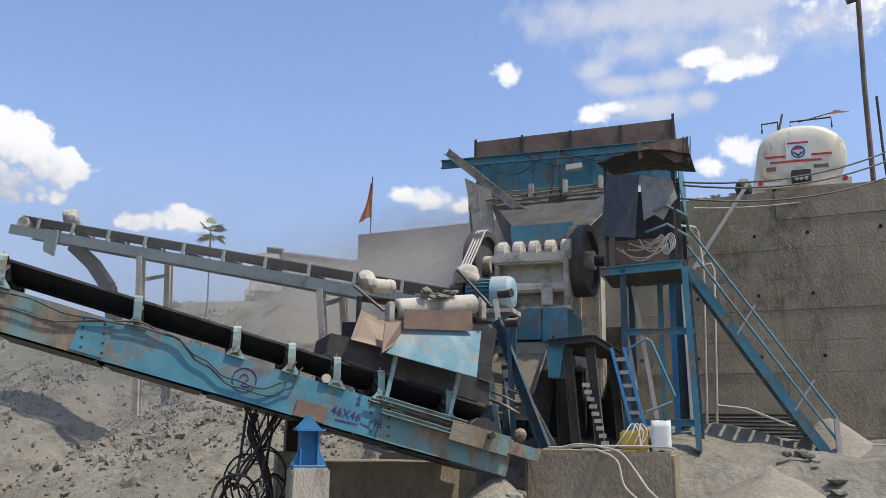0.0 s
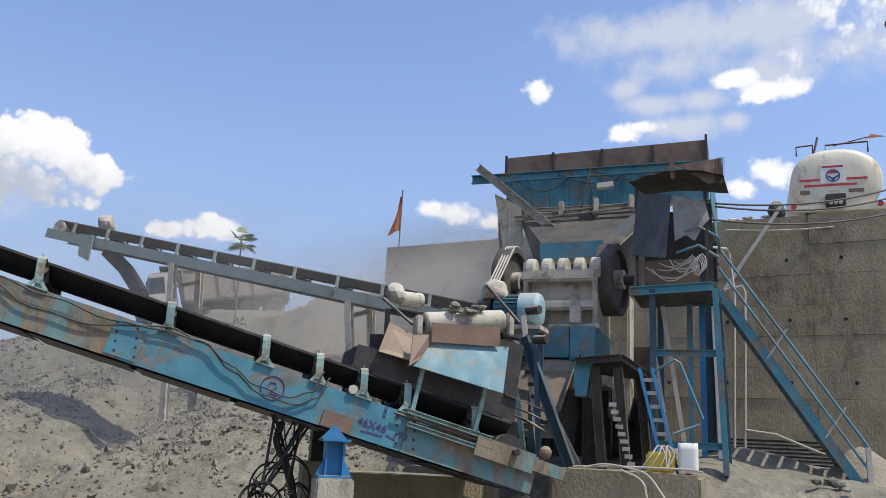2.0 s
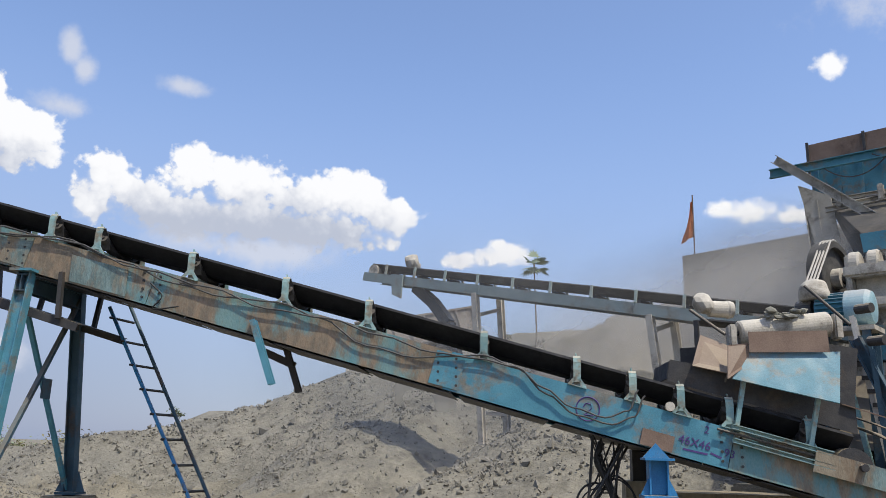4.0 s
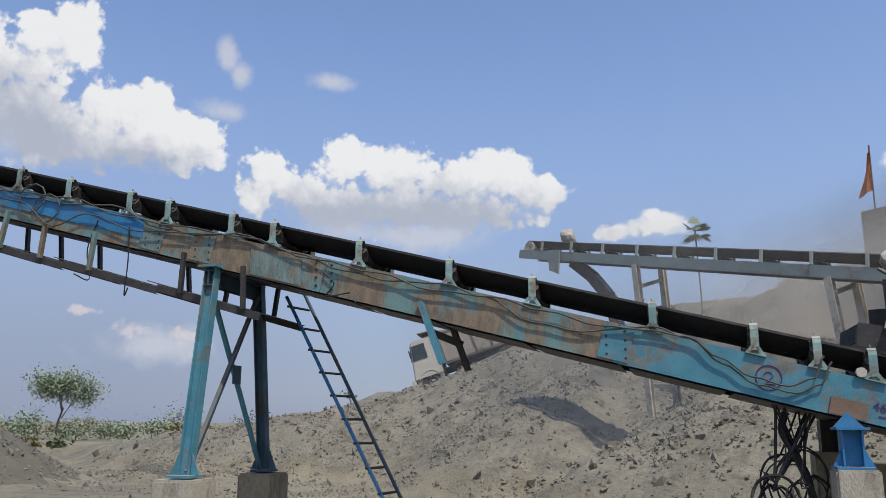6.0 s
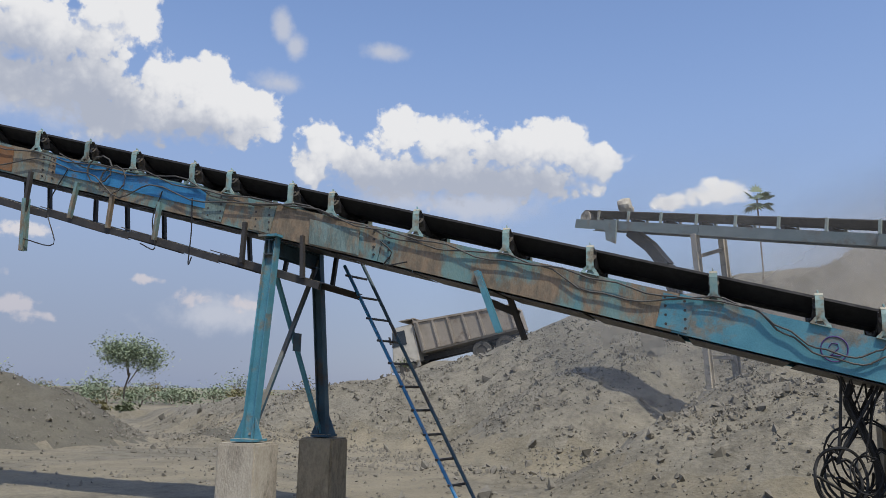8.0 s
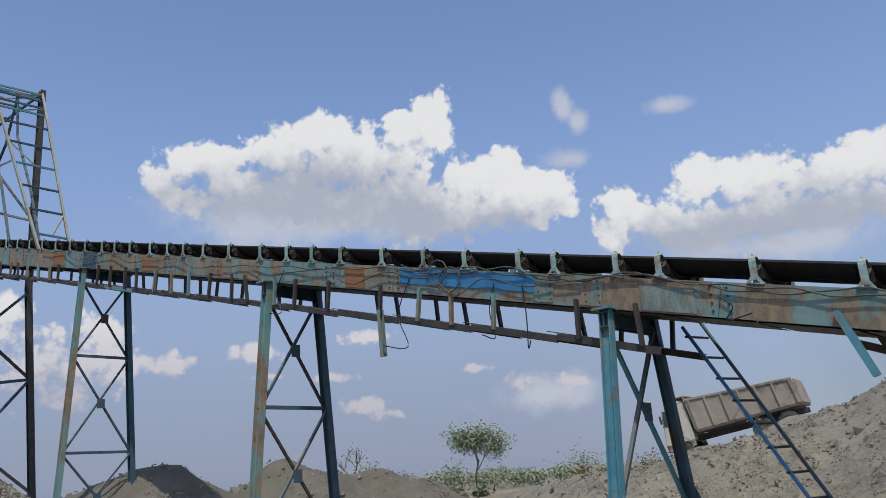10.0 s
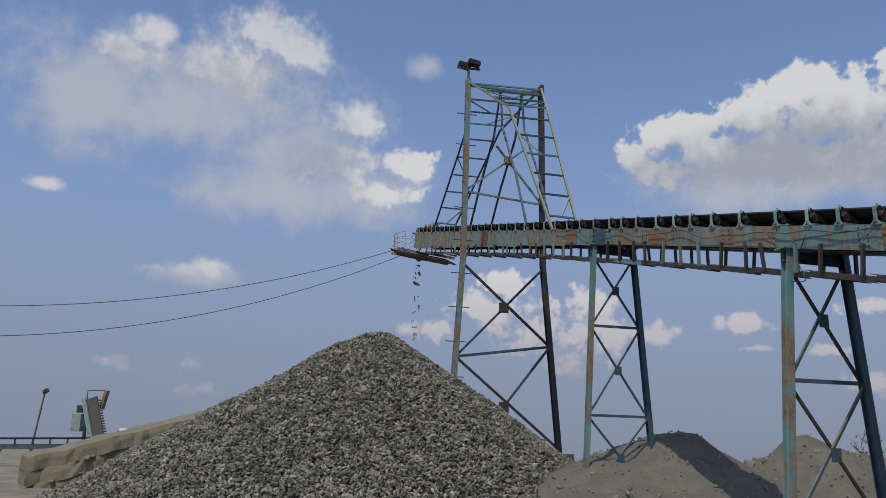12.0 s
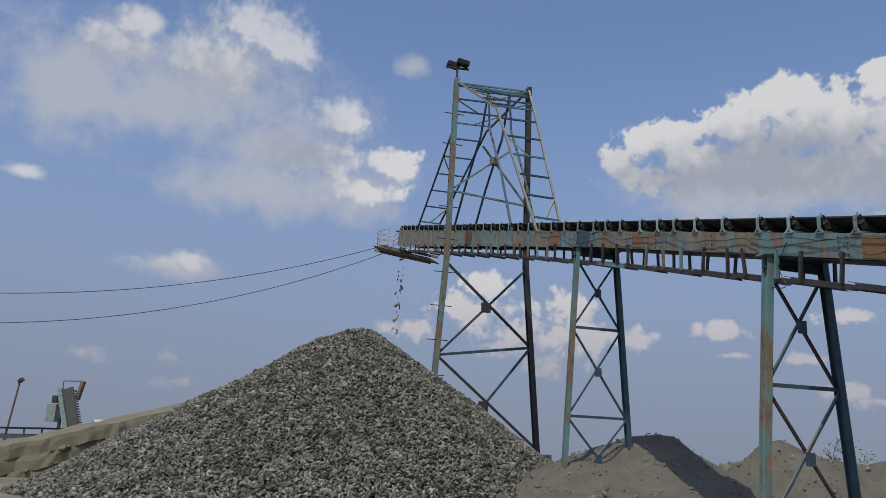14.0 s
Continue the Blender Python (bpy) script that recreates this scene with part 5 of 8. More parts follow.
    plate(bm, [cv(-2.5, 0.8, 3.2), cv(-3.0, 0.8, 3.16), cv(-3.1, 1.25, 3.16), cv(-2.5, 1.25, 3.2)], 0.02, UP)
    part("base", bm, "steel", m)
    bm = B()
    bmesh.ops.create_icosphere(bm, subdivisions=2, radius=0.13)
    for v in bm.verts:
        v.co *= 1 + 0.3 * noise.noise(v.co * 9)
    bmesh.ops.translate(bm, vec=cv(-2.56, 0.92, 3.42), verts=bm.verts)
    part("cloth_wrap", bm, "dusty_metal", m)
    for s in (-2.45, -2.95):
        bm = B()
        beam(bm, cv(s, 0.85, 2.7), cv(s, 0.85, 3.2), 0.05, 0.05)
        part("leg", bm, "steel", m)
    for p, q in ((cv(-2.33, 0.6, 3.28), cv(-2.62, 0.25, 2.95)), (cv(-3.5, 0.2, 3.5), cv(-3.82, -0.12, 3.02))):
        bm = B()
        tube(bm, [p, q], 0.018, 8)
        part("lever", bm, "steel", e)
    # lumps of rock and return roller at the tail end
    bm = B()
    turned(bm, cl(-1.93, -0.02, -0.27), CN, [(-0.03, 0), (-0.03, 0.05), (0.02, 0.05), (0.02, 0.02), (0.05, 0.02)], 12)
    part("end_bearing", bm, "dusty_metal", e)
    # take-up frame on the girder's lower end
    tk = thing("take_up_frame", cl(-3.3, -0.05, -0.5), "blue rusty belt take-up slide at the conveyor tail", "frame")
    for o in (-0.30, -0.44):
        bm = B()
        channel(bm, cl(-2.55, -0.05, o), cl(-3.55, -0.05, o), 0.05, 0.05, 0.008, CUP)
        part("slide_rail", bm, "idler", tk)
    bm = B()
    tube(bm, [cl(-2.4, -0.06, -0.37), cl(-3.5, -0.06, -0.37)], 0.014, 8)
    part("screw", bm, "steel", tk)
    bm = B()
    beam(bm, cl(-3.35, -0.09, -0.42), cl(-4.05, -0.09, -0.42), 0.02, 0.22, CUP)
    part("cover_plate", bm, "rusty", tk)
    bm = B()
    channel(bm, cl(-4.0, -0.05, -0.42), cl(-4.45, -0.05, -0.42), 0.08, 0.14, 0.012, CUP, -1)
    part("end_channel", bm, "blue_rust", tk)
    bm = B()
    bmesh.ops.create_icosphere(bm, subdivisions=2, radius=0.08)
    bmesh.ops.translate(bm, vec=cl(-4.25, 0.05, -0.24), verts=bm.verts)
    part("bearing", bm, "brown", tk)


feed_hood()


# ---- crusher plinth and its bank ----
def plinths():
    e = thing("crusher_plinth", ac(-1.2, 11.5, 0), "long concrete plinth under the crusher frame", "plinth")
    for a0, a1, b0, b1, z0, z1, m in ((-2.15, -0.42, 10.3, 13.6, -0.2, 1.40, "concrete"), (-4.6, -2.17, 11.6, 14.6, -0.2, 1.28, "concrete")):
        bm = B()
        hexa(bm, [ac(a0, b0, z0), ac(a1, b0, z0), ac(a1, b1, z0), ac(a0, b1, z0), ac(a0, b0, z1), ac(a1, b0, z1), ac(a1, b1, z1), ac(a0, b1, z1)])
        bmesh.ops.bevel(bm, geom=list(bm.edges), offset=0.04, segments=2, affect="EDGES")
        part("block", bm, m, e)
    bm = B()
    hexa(bm, [cv(-2.05, 1.38, -0.2), cv(-4.2, 1.38, -0.2), cv(-4.2, 2.3, -0.2), cv(-2.05, 2.3, -0.2), cv(-2.05, 1.38, 1.2), cv(-4.2, 1.38, 1.2), cv(-4.2, 2.3, 1.2), cv(-2.05, 2.3, 1.2)])
    part("block", bm, "concrete", e)
    # spilled earth against it
    for (a, b, r, h, lab) in ((-2.35, 9.9, 1.35, 1.12, "heap of earth and stones spilled at the conveyor tail"), (0.6, 10.4, 1.9, 1.28, "trodden bank of dusty brown earth beside the plinth"), (1.6, 13.6, 2.2, 1.85, "rounded heap of pale earth below the stairs"), (-1.1, 9.6, 0.7, 0.75, "low earth heap in front of the plinth")):
        c = ac(a, b, 0)
        t = thing("earth_heap", c, lab, "earth heap", "earth heaps")
        bm = B()
        n, m = 34, 14
        rings = []
        for j in range(m + 1):
            f = j / m
            ring = []
            for i in range(n):
                an = i * 2 * math.pi / n
                rr = r * f * (1 + 0.18 * noise.noise((math.cos(an) * 1.3, math.sin(an) * 1.3, a)))
                z = h * (1 - f ** 1.25) + 0.13 * noise.noise((c.x + rr * math.cos(an) * 1.2, c.y + rr * math.sin(an) * 1.2, f * 2)) * (1 - f * 0.5) - 0.12 * f
                ring.append(bm.verts.new((c.x + rr * math.cos(an), c.y + rr * math.sin(an), z)))
            rings.append(ring)
        for r0, r1 in zip(rings[1:], rings[2:]):
            for k in range(n):
                bm.faces.new((r0[k], r1[k], r1[(k + 1) % n], r0[(k + 1) % n]))
        top = bm.verts.new((c.x, c.y, h + 0.02))
        for k in range(n):
            bm.faces.new((top, rings[1][k], rings[1][(k + 1) % n]))
        bmesh.ops.delete(bm, geom=rings[0], context="VERTS")
        part("soil", bm, "earth", t, smooth=True)
    rnd = random.Random(21)
    for k in range(70):
        if k < 26:
            a, b = -2.35 + rnd.uniform(-0.8, 0.9), 9.6 + rnd.uniform(-0.7, 0.5)
            z = max(0.05, 1.15 - 1.0 * math.hypot(a + 2.35, b - 9.9))
        else:
            a, b = rnd.uniform(0.8, 4.2), rnd.uniform(10.5, 12.5)
            z = max(ground_z(*ac(a, b, 0).xy), 1.25 * (1 - (math.hypot(a - 0.6, b - 10.4) / 1.9) ** 1.25), 0)
        bm = rock(rnd, rnd.uniform(0.07, 0.26))
        bmesh.ops.translate(bm, vec=ac(a, b, z + 0.02), verts=bm.verts)
        tagged(part("stone", bm, "stone"), "angular grey stone lying on the earth bank", "stone", "stones on the bank")


plinths()


# ---- jaw crusher ----
def jaw_crusher():
    e = thing("jaw_crusher", ac(-2.5, 12.9, 1.4), "dust-covered jaw crusher with heavy flywheels on a blue base", "crusher")

    def blk(name, a0, a1, b0, b1, z0, z1, m, bev=0.02, parent=e, label=""):
        bm = B()
        hexa(bm, [ac(a0, b0, z0), ac(a1, b0, z0), ac(a1, b1, z0), ac(a0, b1, z0), ac(a0, b0, z1), ac(a1, b0, z1), ac(a1, b1, z1), ac(a0, b1, z1)])
        if bev:
            bmesh.ops.bevel(bm, geom=list(bm.edges), offset=bev, segments=2, affect="EDGES")
        return part(name, bm, m, parent, label)
    for a in (-3.03, -1.98):
        blk("side_plate", a, a + 0.07, 12.15, 13.9, 2.95, 4.38, "dusty_metal")
    blk("front_panel", -2.95, -1.99, 12.35, 12.42, 2.95, 4.2, "dusty_metal", 0.01)
    blk("top_beam", -3.05, -1.92, 12.12, 12.34, 4.06, 4.24, "dusty_metal", 0.03)
    blk("lower_beam", -2.96, -1.92, 12.1, 12.34, 3.62, 3.76, "dusty_metal", 0.03)
    blk("bottom_flange", -2.6, -1.85, 12.05, 12.36, 3.34, 3.40, "dusty_metal", 0.01)
    for i in range(5):
        a = -2.92 + 0.245 * i
        bm = B()
        turned(bm, ac(a - 0.08, 12.3, 4.27), WR, [(0, 0), (0, 0.14), (0.025, 0.17), (0.135, 0.17), (0.16, 0.14), (0.16, 0)], 20)
        part("bearing_cap", bm, "dusty_metal", e)
    blk("toggle_box", -2.28, -2.12, 12.0, 12.12, 3.40, 3.66, "dusty_metal", 0.01)
    for a in (-1.93, -3.4):
        blk("side_frame", a, a + 0.33, 13.42, 14.0, 2.1, 4.1, "dusty_metal", 0.03)
    blk("swing_jaw", -2.85, -2.05, 12.9, 13.8, 3.2, 4.5, "steel", 0.05)
    base = blk("base_box", -2.92, -2.28, 12.0, 13.6, 2.9, 3.36, "blue", 0.01, label="blue painted plate base")
    blk("base_side", -2.27, -1.9, 12.0, 13.6, 2.86, 3.36, "blue", 0.01)
    blk("base_frame", -3.0, -1.85, 12.05, 13.7, 2.55, 2.88, "dusty_metal", 0.02)
    for a, b in ((-2.95, 12.2), (-1.98, 12.2), (-2.95, 13.5), (-1.98, 13.5)):
        bm = B()
        ibeam(bm, ac(a, b, 1.38), ac(a, b, 2.56), 0.2, 0.22, 0.02, WR)
        part("leg", bm, "shaded_plate", e)
    del base
    # shaft and wheels
    bm = B()
    turned(bm, ac(-3.55, 12.8, 4.19), WR, [(0, 0), (0, 0.09), (2.1, 0.09), (2.1, 0)], 16)
    part("shaft", bm, "steel", e)
    for a, nm, th in ((-1.92, "flywheel", 0.28), (-3.5, "flywheel", 0.24)):
        fw = new(nm)
        fw.parent = e
        fw.location = ac(a, 12.8, 4.19) - e.location
        R = 0.56
        bm = B()
        prof = [(0, R - 0.1), (0, R - 0.015), (0.015, R), (th - 0.015, R), (th, R - 0.015), (th, R - 0.1), (0, R - 0.1)]
        turned(bm, (0, 0, 0), WR, prof, 48)
        rim = part("rim", bm, "tyre", fw, "dark worn steel flywheel rim")
        rim.location = (0, 0, 0)
        bm = B()
        turned(bm, (0, 0, 0), WR, [(th * 0.55, 0), (th * 0.55, R - 0.09), (th * 0.7, R - 0.09), (th * 0.7, 0)], 40)
        web = part("web", bm, "tyre", fw)
        web.location = (0, 0, 0)
        bm = B()
        turned(bm, (0, 0, 0), WR, [(-0.03, 0), (-0.03, 0.15), (th + 0.05, 0.15), (th + 0.05, 0)], 24)
        hb = part("hub", bm, "dusty_metal", fw)
        hb.location = (0, 0, 0)
        for k in range(5):
            an = k * 2 * math.pi / 5
            d = WB * math.cos(an) + UP * math.sin(an)
            bm = B()
            hexa(bm, [WR * x + d * 0.12 + d.cross(WR) * y for x, y in ((th * 0.3, -0.09), (th * 0.7, -0.09), (th * 0.7, 0.09), (th * 0.3, 0.09))] +
                 [WR * x + d * (R - 0.08) + d.cross(WR) * y for x, y in ((th * 0.35, -0.055), (th * 0.65, -0.055), (th * 0.65, 0.055), (th * 0.35, 0.055))])
            sp = part("spoke", bm, "dusty_metal", fw)
            sp.location = (0, 0, 0)
        WHEELS.append(fw)
    # drive belts from the motor to the left wheel
    for k in range(4):
        bm = B()
        pts = []
        a = -3.42 + k * 0.045
        cz, cb, r = 4.19, 12.8, 0.575
        mz, mb, mr = 3.55, 11.45, 0.14
        t1 = math.atan2(cz - mz, cb - mb)
        for i in range(13):
            an = t1 + math.pi / 2 - i * math.pi / 12
            pts.append(ac(a, cb + r * math.cos(an), cz + r * math.sin(an)))
        for i in range(9):
            an = t1 - math.pi / 2 - i * math.pi / 8
            pts.append(ac(a, mb + mr * math.cos(an), mz + mr * math.sin(an)))
        pts.append(pts[0])
        tube(bm, pts, 0.014, 5)
        part("drive_belt", bm, "pipe", e)
    # electric motor
    m = thing("electric_motor", ac(-2.8, 11.4, 3.1), "big blue finned electric motor with pale fan cover", "motor")
    bm = B()
    prof = [(0, 0), (0, 0.2), (0.03, 0.22)]
    n = 40
    turned(bm, ac(-3.2, 11.4, 3.5), WR, [(0, 0), (0, 0.19), (0.38, 0.19), (0.38, 0)], 32)
    part("stator", bm, "motor_dark", m)
    for k in range(22):
        an = k * 2 * math.pi / 22
        d = WB * math.cos(an) + UP * math.sin(an)
        bm = B()
        beam(bm, ac(-3.18, 11.4, 3.5) + d * 0.2, ac(-2.84, 11.4, 3.5) + d * 0.2, 0.012, 0.05, d)
        part("fin", bm, "motor_dark", m)
    bm = B()
    turned(bm, ac(-2.84, 11.4, 3.5), WR, [(0, 0.19), (0, 0.235), (0.24, 0.235), (0.30, 0.20), (0.32, 0.12), (0.32, 0)], 36)
    part("fan_cover", bm, "motor", m, smooth=False)
    bm = B()
    turned(bm, ac(-3.46, 11.4, 3.52), WR, [(0, 0), (0, 0.13), (0.2, 0.13), (0.2, 0)], 24)
    part("pulley", bm, "steel", m)
    bm = B()
    bmesh.ops.create_icosphere(bm, subdivisions=3, radius=0.2)
    for v in bm.verts:
        v.co *= 1 + 0.25 * noise.noise(v.co * 7)
        v.co.z = max(v.co.z, -0.08)
    bmesh.ops.translate(bm, vec=ac(-3.2, 11.35, 3.72), verts=bm.verts)
    part("cloth_cover", bm, "dusty_metal", m, "dusty sacking thrown over the terminal box", True)
    bm = B()
    beam(bm, ac(-3.3, 11.4, 3.22), ac(-2.5, 11.4, 3.22), 0.5, 0.06)
    part("base_plate", bm, "dusty_metal", m)
    for a in (-3.2, -2.6):
        for b in (11.2, 11.6):
            bm = B()
            beam(bm, ac(a, b, 1.35), ac(a, b, 3.2), 0.09, 0.09)
            part("leg", bm, "dark_blue", m)
    return e


WHEELS = []
jaw_crusher()


def under_frame():
    """Struts and discharge chute below the crusher, and dark sheets added for the shade there."""
    e = thing("support_frame", ac(-2.2, 11.3, 1.4), "dusty blue strut frame between crusher and conveyor tail", "frame")
    def strut(p, q, m, w=0.09, h=0.11):
        bm = B()
        channel(bm, p, q, w * 0.6, h, 0.012)
        part("strut", bm, m, e)
    strut(ac(-2.65, 10.9, 3.05), ac(-1.98, 10.75, 1.42), "dark_blue", 0.12, 0.13)
    strut(ac(-2.75, 11.1, 3.35), ac(-2.45, 11.0, 1.42), "pipe")
    strut(ac(-2.5, 10.85, 2.9), ac(-2.42, 10.8, 1.42), "dark_blue")
    strut(ac(-2.85, 11.0, 2.7), ac(-2.6, 10.9, 1.3), "idler", 0.08, 0.1)
    strut(ac(-2.6, 11.3, 2.55), ac(-2.0, 11.3, 1.42), "dusty_metal", 0.08, 0.1)
    for k in range(6):
        p = ac(-2.70 + 0.045 * k, 11.0, 2.75 - 0.16 * k)
        bm = B()
        beam(bm, p, p + WR * 0.22, 0.05, 0.05)
        part("step", bm, "steel", e)
    # added dark sheets that stand for the shaded void behind the legs
    for pts in ([(-3.3, 13.95, 1.3), (-1.15, 13.95, 1.35), (-1.15, 13.95, 3.3), (-3.3, 13.95, 3.3)], [(-4.7, 14.3, 1.2), (-3.3, 14.3, 1.2), (-3.3, 14.3, 2.6), (-4.7, 14.3, 2.5)], [(-1.15, 13.95, 1.35), (-1.15, 12.4, 1.38), (-1.15, 12.4, 2.5), (-1.15, 13.95, 3.3)]):
        bm = B()
        plate(bm, [ac(*p) for p in pts], 0.02)
        part("back_plate", bm, "shaded_plate", e)
    ch = thing("discharge_chute", ac(-2.6, 11.8, 1.8), "dark steel discharge chute under the crusher", "chute")
    bm = B()
    plate(bm, [ac(-2.95, 11.9, 2.7), ac(-2.1, 11.9, 2.7), ac(-2.3, 11.2, 1.75), ac(-3.1, 11.2, 1.75)], 0.02)
    part("floor_plate", bm, "steel", ch)
    for a in (-2.98, -2.1):
        bm = B()
        plate(bm, [ac(a, 11.9, 2.95), ac(a, 12.6, 2.9), ac(a - 0.1, 12.0, 1.6), ac(a - 0.15, 11.2, 1.7), ac(a - 0.12, 11.2, 2.1)], 0.02)
        part("side_plate", bm, "steel", ch)
    for k in range(3):
        bm = B()
        plate(bm, [cv(-3.75 - 0.1 * k, 0.1 + 0.2 * k, 2.2 - 0.1 * k), cv(-4.25 - 0.1 * k, 0.1 + 0.2 * k, 2.05 - 0.12 * k), cv(-4.25 - 0.1 * k, 0.5 + 0.2 * k, 2.12 - 0.1 * k), cv(-3.75 - 0.1 * k, 0.5 + 0.2 * k, 2.28 - 0.1 * k)], 0.012)
        part("liner_plate", bm, "steel" if k else "brown", ch)
    r = thing("return_rollers", ac(-2.6, 10.9, 3.1), "pair of dusty rollers beside the motor frame", "roller")
    for a, b, z in ((-2.62, 10.9, 3.4), (-2.5, 10.85, 3.0)):
        bm = B()
        turned(bm, ac(a, b, z), WR - WB * 0.4, [(0, 0), (0, 0.06), (0.2, 0.06), (0.2, 0)], 14)
        part("roller", bm, "steel", r)
    # low service platform with a ladder and rail
    p = thing("service_platform", ac(-1.5, 11.2, 2.7), "small steel service platform beside the crusher", "platform")
    bm = B()
    plate(bm, [ac(-1.98, 11.0, 2.74), ac(-1.42, 11.0, 2.79), ac(-1.16, 11.55, 2.62), ac(-1.2, 12.3, 2.62), ac(-1.98, 12.3, 2.7)], 0.05, UP)
    part("deck", bm, "steel", p)
    bm = B()
    channel(bm, ac(-1.98, 10.98, 2.74), ac(-1.40, 10.98, 2.79), 0.04, 0.09, 0.01)
    channel(bm, ac(-1.40, 10.98, 2.79), ac(-1.14, 11.5, 2.63), 0.04, 0.09, 0.01)
    part("edge_channel", bm, "steel", p)
    bm = B()
    hexa(bm, [ac(-2.0, 11.05, 2.3), ac(-1.85, 11.05, 2.3), ac(-1.85, 11.4, 2.3), ac(-2.0, 11.4, 2.3), ac(-2.02, 11.05, 2.72), ac(-1.78, 11.05, 2.72), ac(-1.78, 11.4, 2.72), ac(-2.02, 11.4, 2.72)])
    part("side_box", bm, "blue", p)
    for a, b in ((-1.75, 11.1), (-1.45, 11.1), (-1.3, 12.2)):
        bm = B()
        ibeam(bm, ac(a + 0.1, b, 1.40), ac(a, b, 2.68), 0.11, 0.12, 0.012, WR)
        part("leg", bm, "shaded_plate", p)
    for k in range(9):
        bm = B()
        q = ac(-1.55 + 0.028 * k, 11.0, 2.2 - 0.09 * k)
        beam(bm, q, q + WR * 0.09, 0.03, 0.05)
        part("tooth", bm, "pipe", p)
    l = thing("steel_ladder", ac(-0.85, 10.8, 1.4), "short blue ladder with pale grey rungs up to the platform", "ladder")
    t0, b0 = ac(-1.15, 10.95, 2.66), ac(-0.84, 10.7, 1.41)
    off = WR * 0.16 - WB * 0.04
    for o in (0, 1):
        bm = B()
        channel(bm, b0 + off * o, t0 + off * o, 0.03, 0.07, 0.01, WB)
        part("stringer", bm, "bright_blue", l)
    for k in range(7):
        c = b0.lerp(t0, (k + 0.7) / 7.6)
        bm = B()
        beam(bm, c, c + off, 0.03, 0.045)
        part("rung", bm, "pipe", l)
    bm = B()
    tube(bm, [ac(-0.98, 10.9, 2.62), ac(-0.72, 10.85, 2.76), ac(-0.66, 10.85, 2.72), ac(-0.40, 10.75, 2.05), ac(-0.44, 10.75, 1.98), ac(-0.74, 10.72, 1.86)], 0.016, 8)
    part("hand_rail", bm, "blue", l)
    # yellow can, white sack, pipes on the plinth
    y = thing("yellow_crate", ac(-0.88, 10.6, 1.42), "yellow plastic can cut open, with hoses over it", "can")
    bm = B()
    hexa(bm, [ac(-1.06, 10.5, 1.41), ac(-0.72, 10.5, 1.41), ac(-0.72, 10.72, 1.41), ac(-1.06, 10.72, 1.41), ac(-1.04, 10.5, 1.64), ac(-0.71, 10.5, 1.66), ac(-0.71, 10.72, 1.66), ac(-1.04, 10.72, 1.64)])
    bmesh.ops.bevel(bm, geom=list(bm.edges), offset=0.025, segments=2, affect="EDGES")
    part("body", bm, "yellow", y)
    for k in range(3):
        bm = B()
        tube(bm, smooth([ac(-1.1 + 0.1 * k, 10.45, 1.43), ac(-0.98 + 0.08 * k, 10.48, 1.6), ac(-0.9 + 0.05 * k, 10.6, 1.72), ac(-0.82 + 0.05 * k, 10.5, 1.62), ac(-0.8, 10.44, 1.45)]), 0.009, 6)
        part("hose", bm, "pipe", y)
    s = thing("cement_sack", ac(-0.57, 10.6, 1.42), "grey and white sack standing on the plinth", "sack")
    bm = B()
    bmesh.ops.create_cube(bm, size=1)
    bmesh.ops.subdivide_edges(bm, edges=bm.edges, cuts=4, use_grid_fill=True)
    for v in bm.verts:
        k = 1 - 0.5 * (abs(v.co.x) ** 3 + abs(v.co.y) ** 3)
        v.co = ac(-0.57, 10.6, 1.58) + WR * v.co.x * 0.24 * k + WB * v.co.y * 0.2 * k + UP * (v.co.z * 0.34 + 0.03 * noise.noise(v.co * 4))
    part("body", bm, "white", s, smooth=True)
    h = thing("hose", ac(-1.4, 10.2, 1.42), "grey hose trailing over the plinth edge", "hose")
    for k, pts in enumerate(([(-1.75, 10.4, 1.42), (-1.5, 10.35, 1.47), (-1.2, 10.3, 1.44), (-1.0, 10.22, 1.38), (-0.85, 10.2, 1.2), (-0.7, 10.1, 1.0), (-0.5, 9.9, 0.85)], [(-1.9, 10.5, 1.42), (-1.4, 10.45, 1.45), (-0.6, 10.4, 1.46), (-0.4, 10.35, 1.44)], [(-1.3, 10.28, 1.42), (-1.05, 10.2, 1.3), (-0.95, 10.15, 1.0), (-0.6, 9.95, 0.8), (-0.2, 9.8, 0.78)])):
        bm = B()
        tube(bm, smooth([ac(*q) for q in pts]), 0.014, 6)
        part("length", bm, "pipe", h)


under_frame()


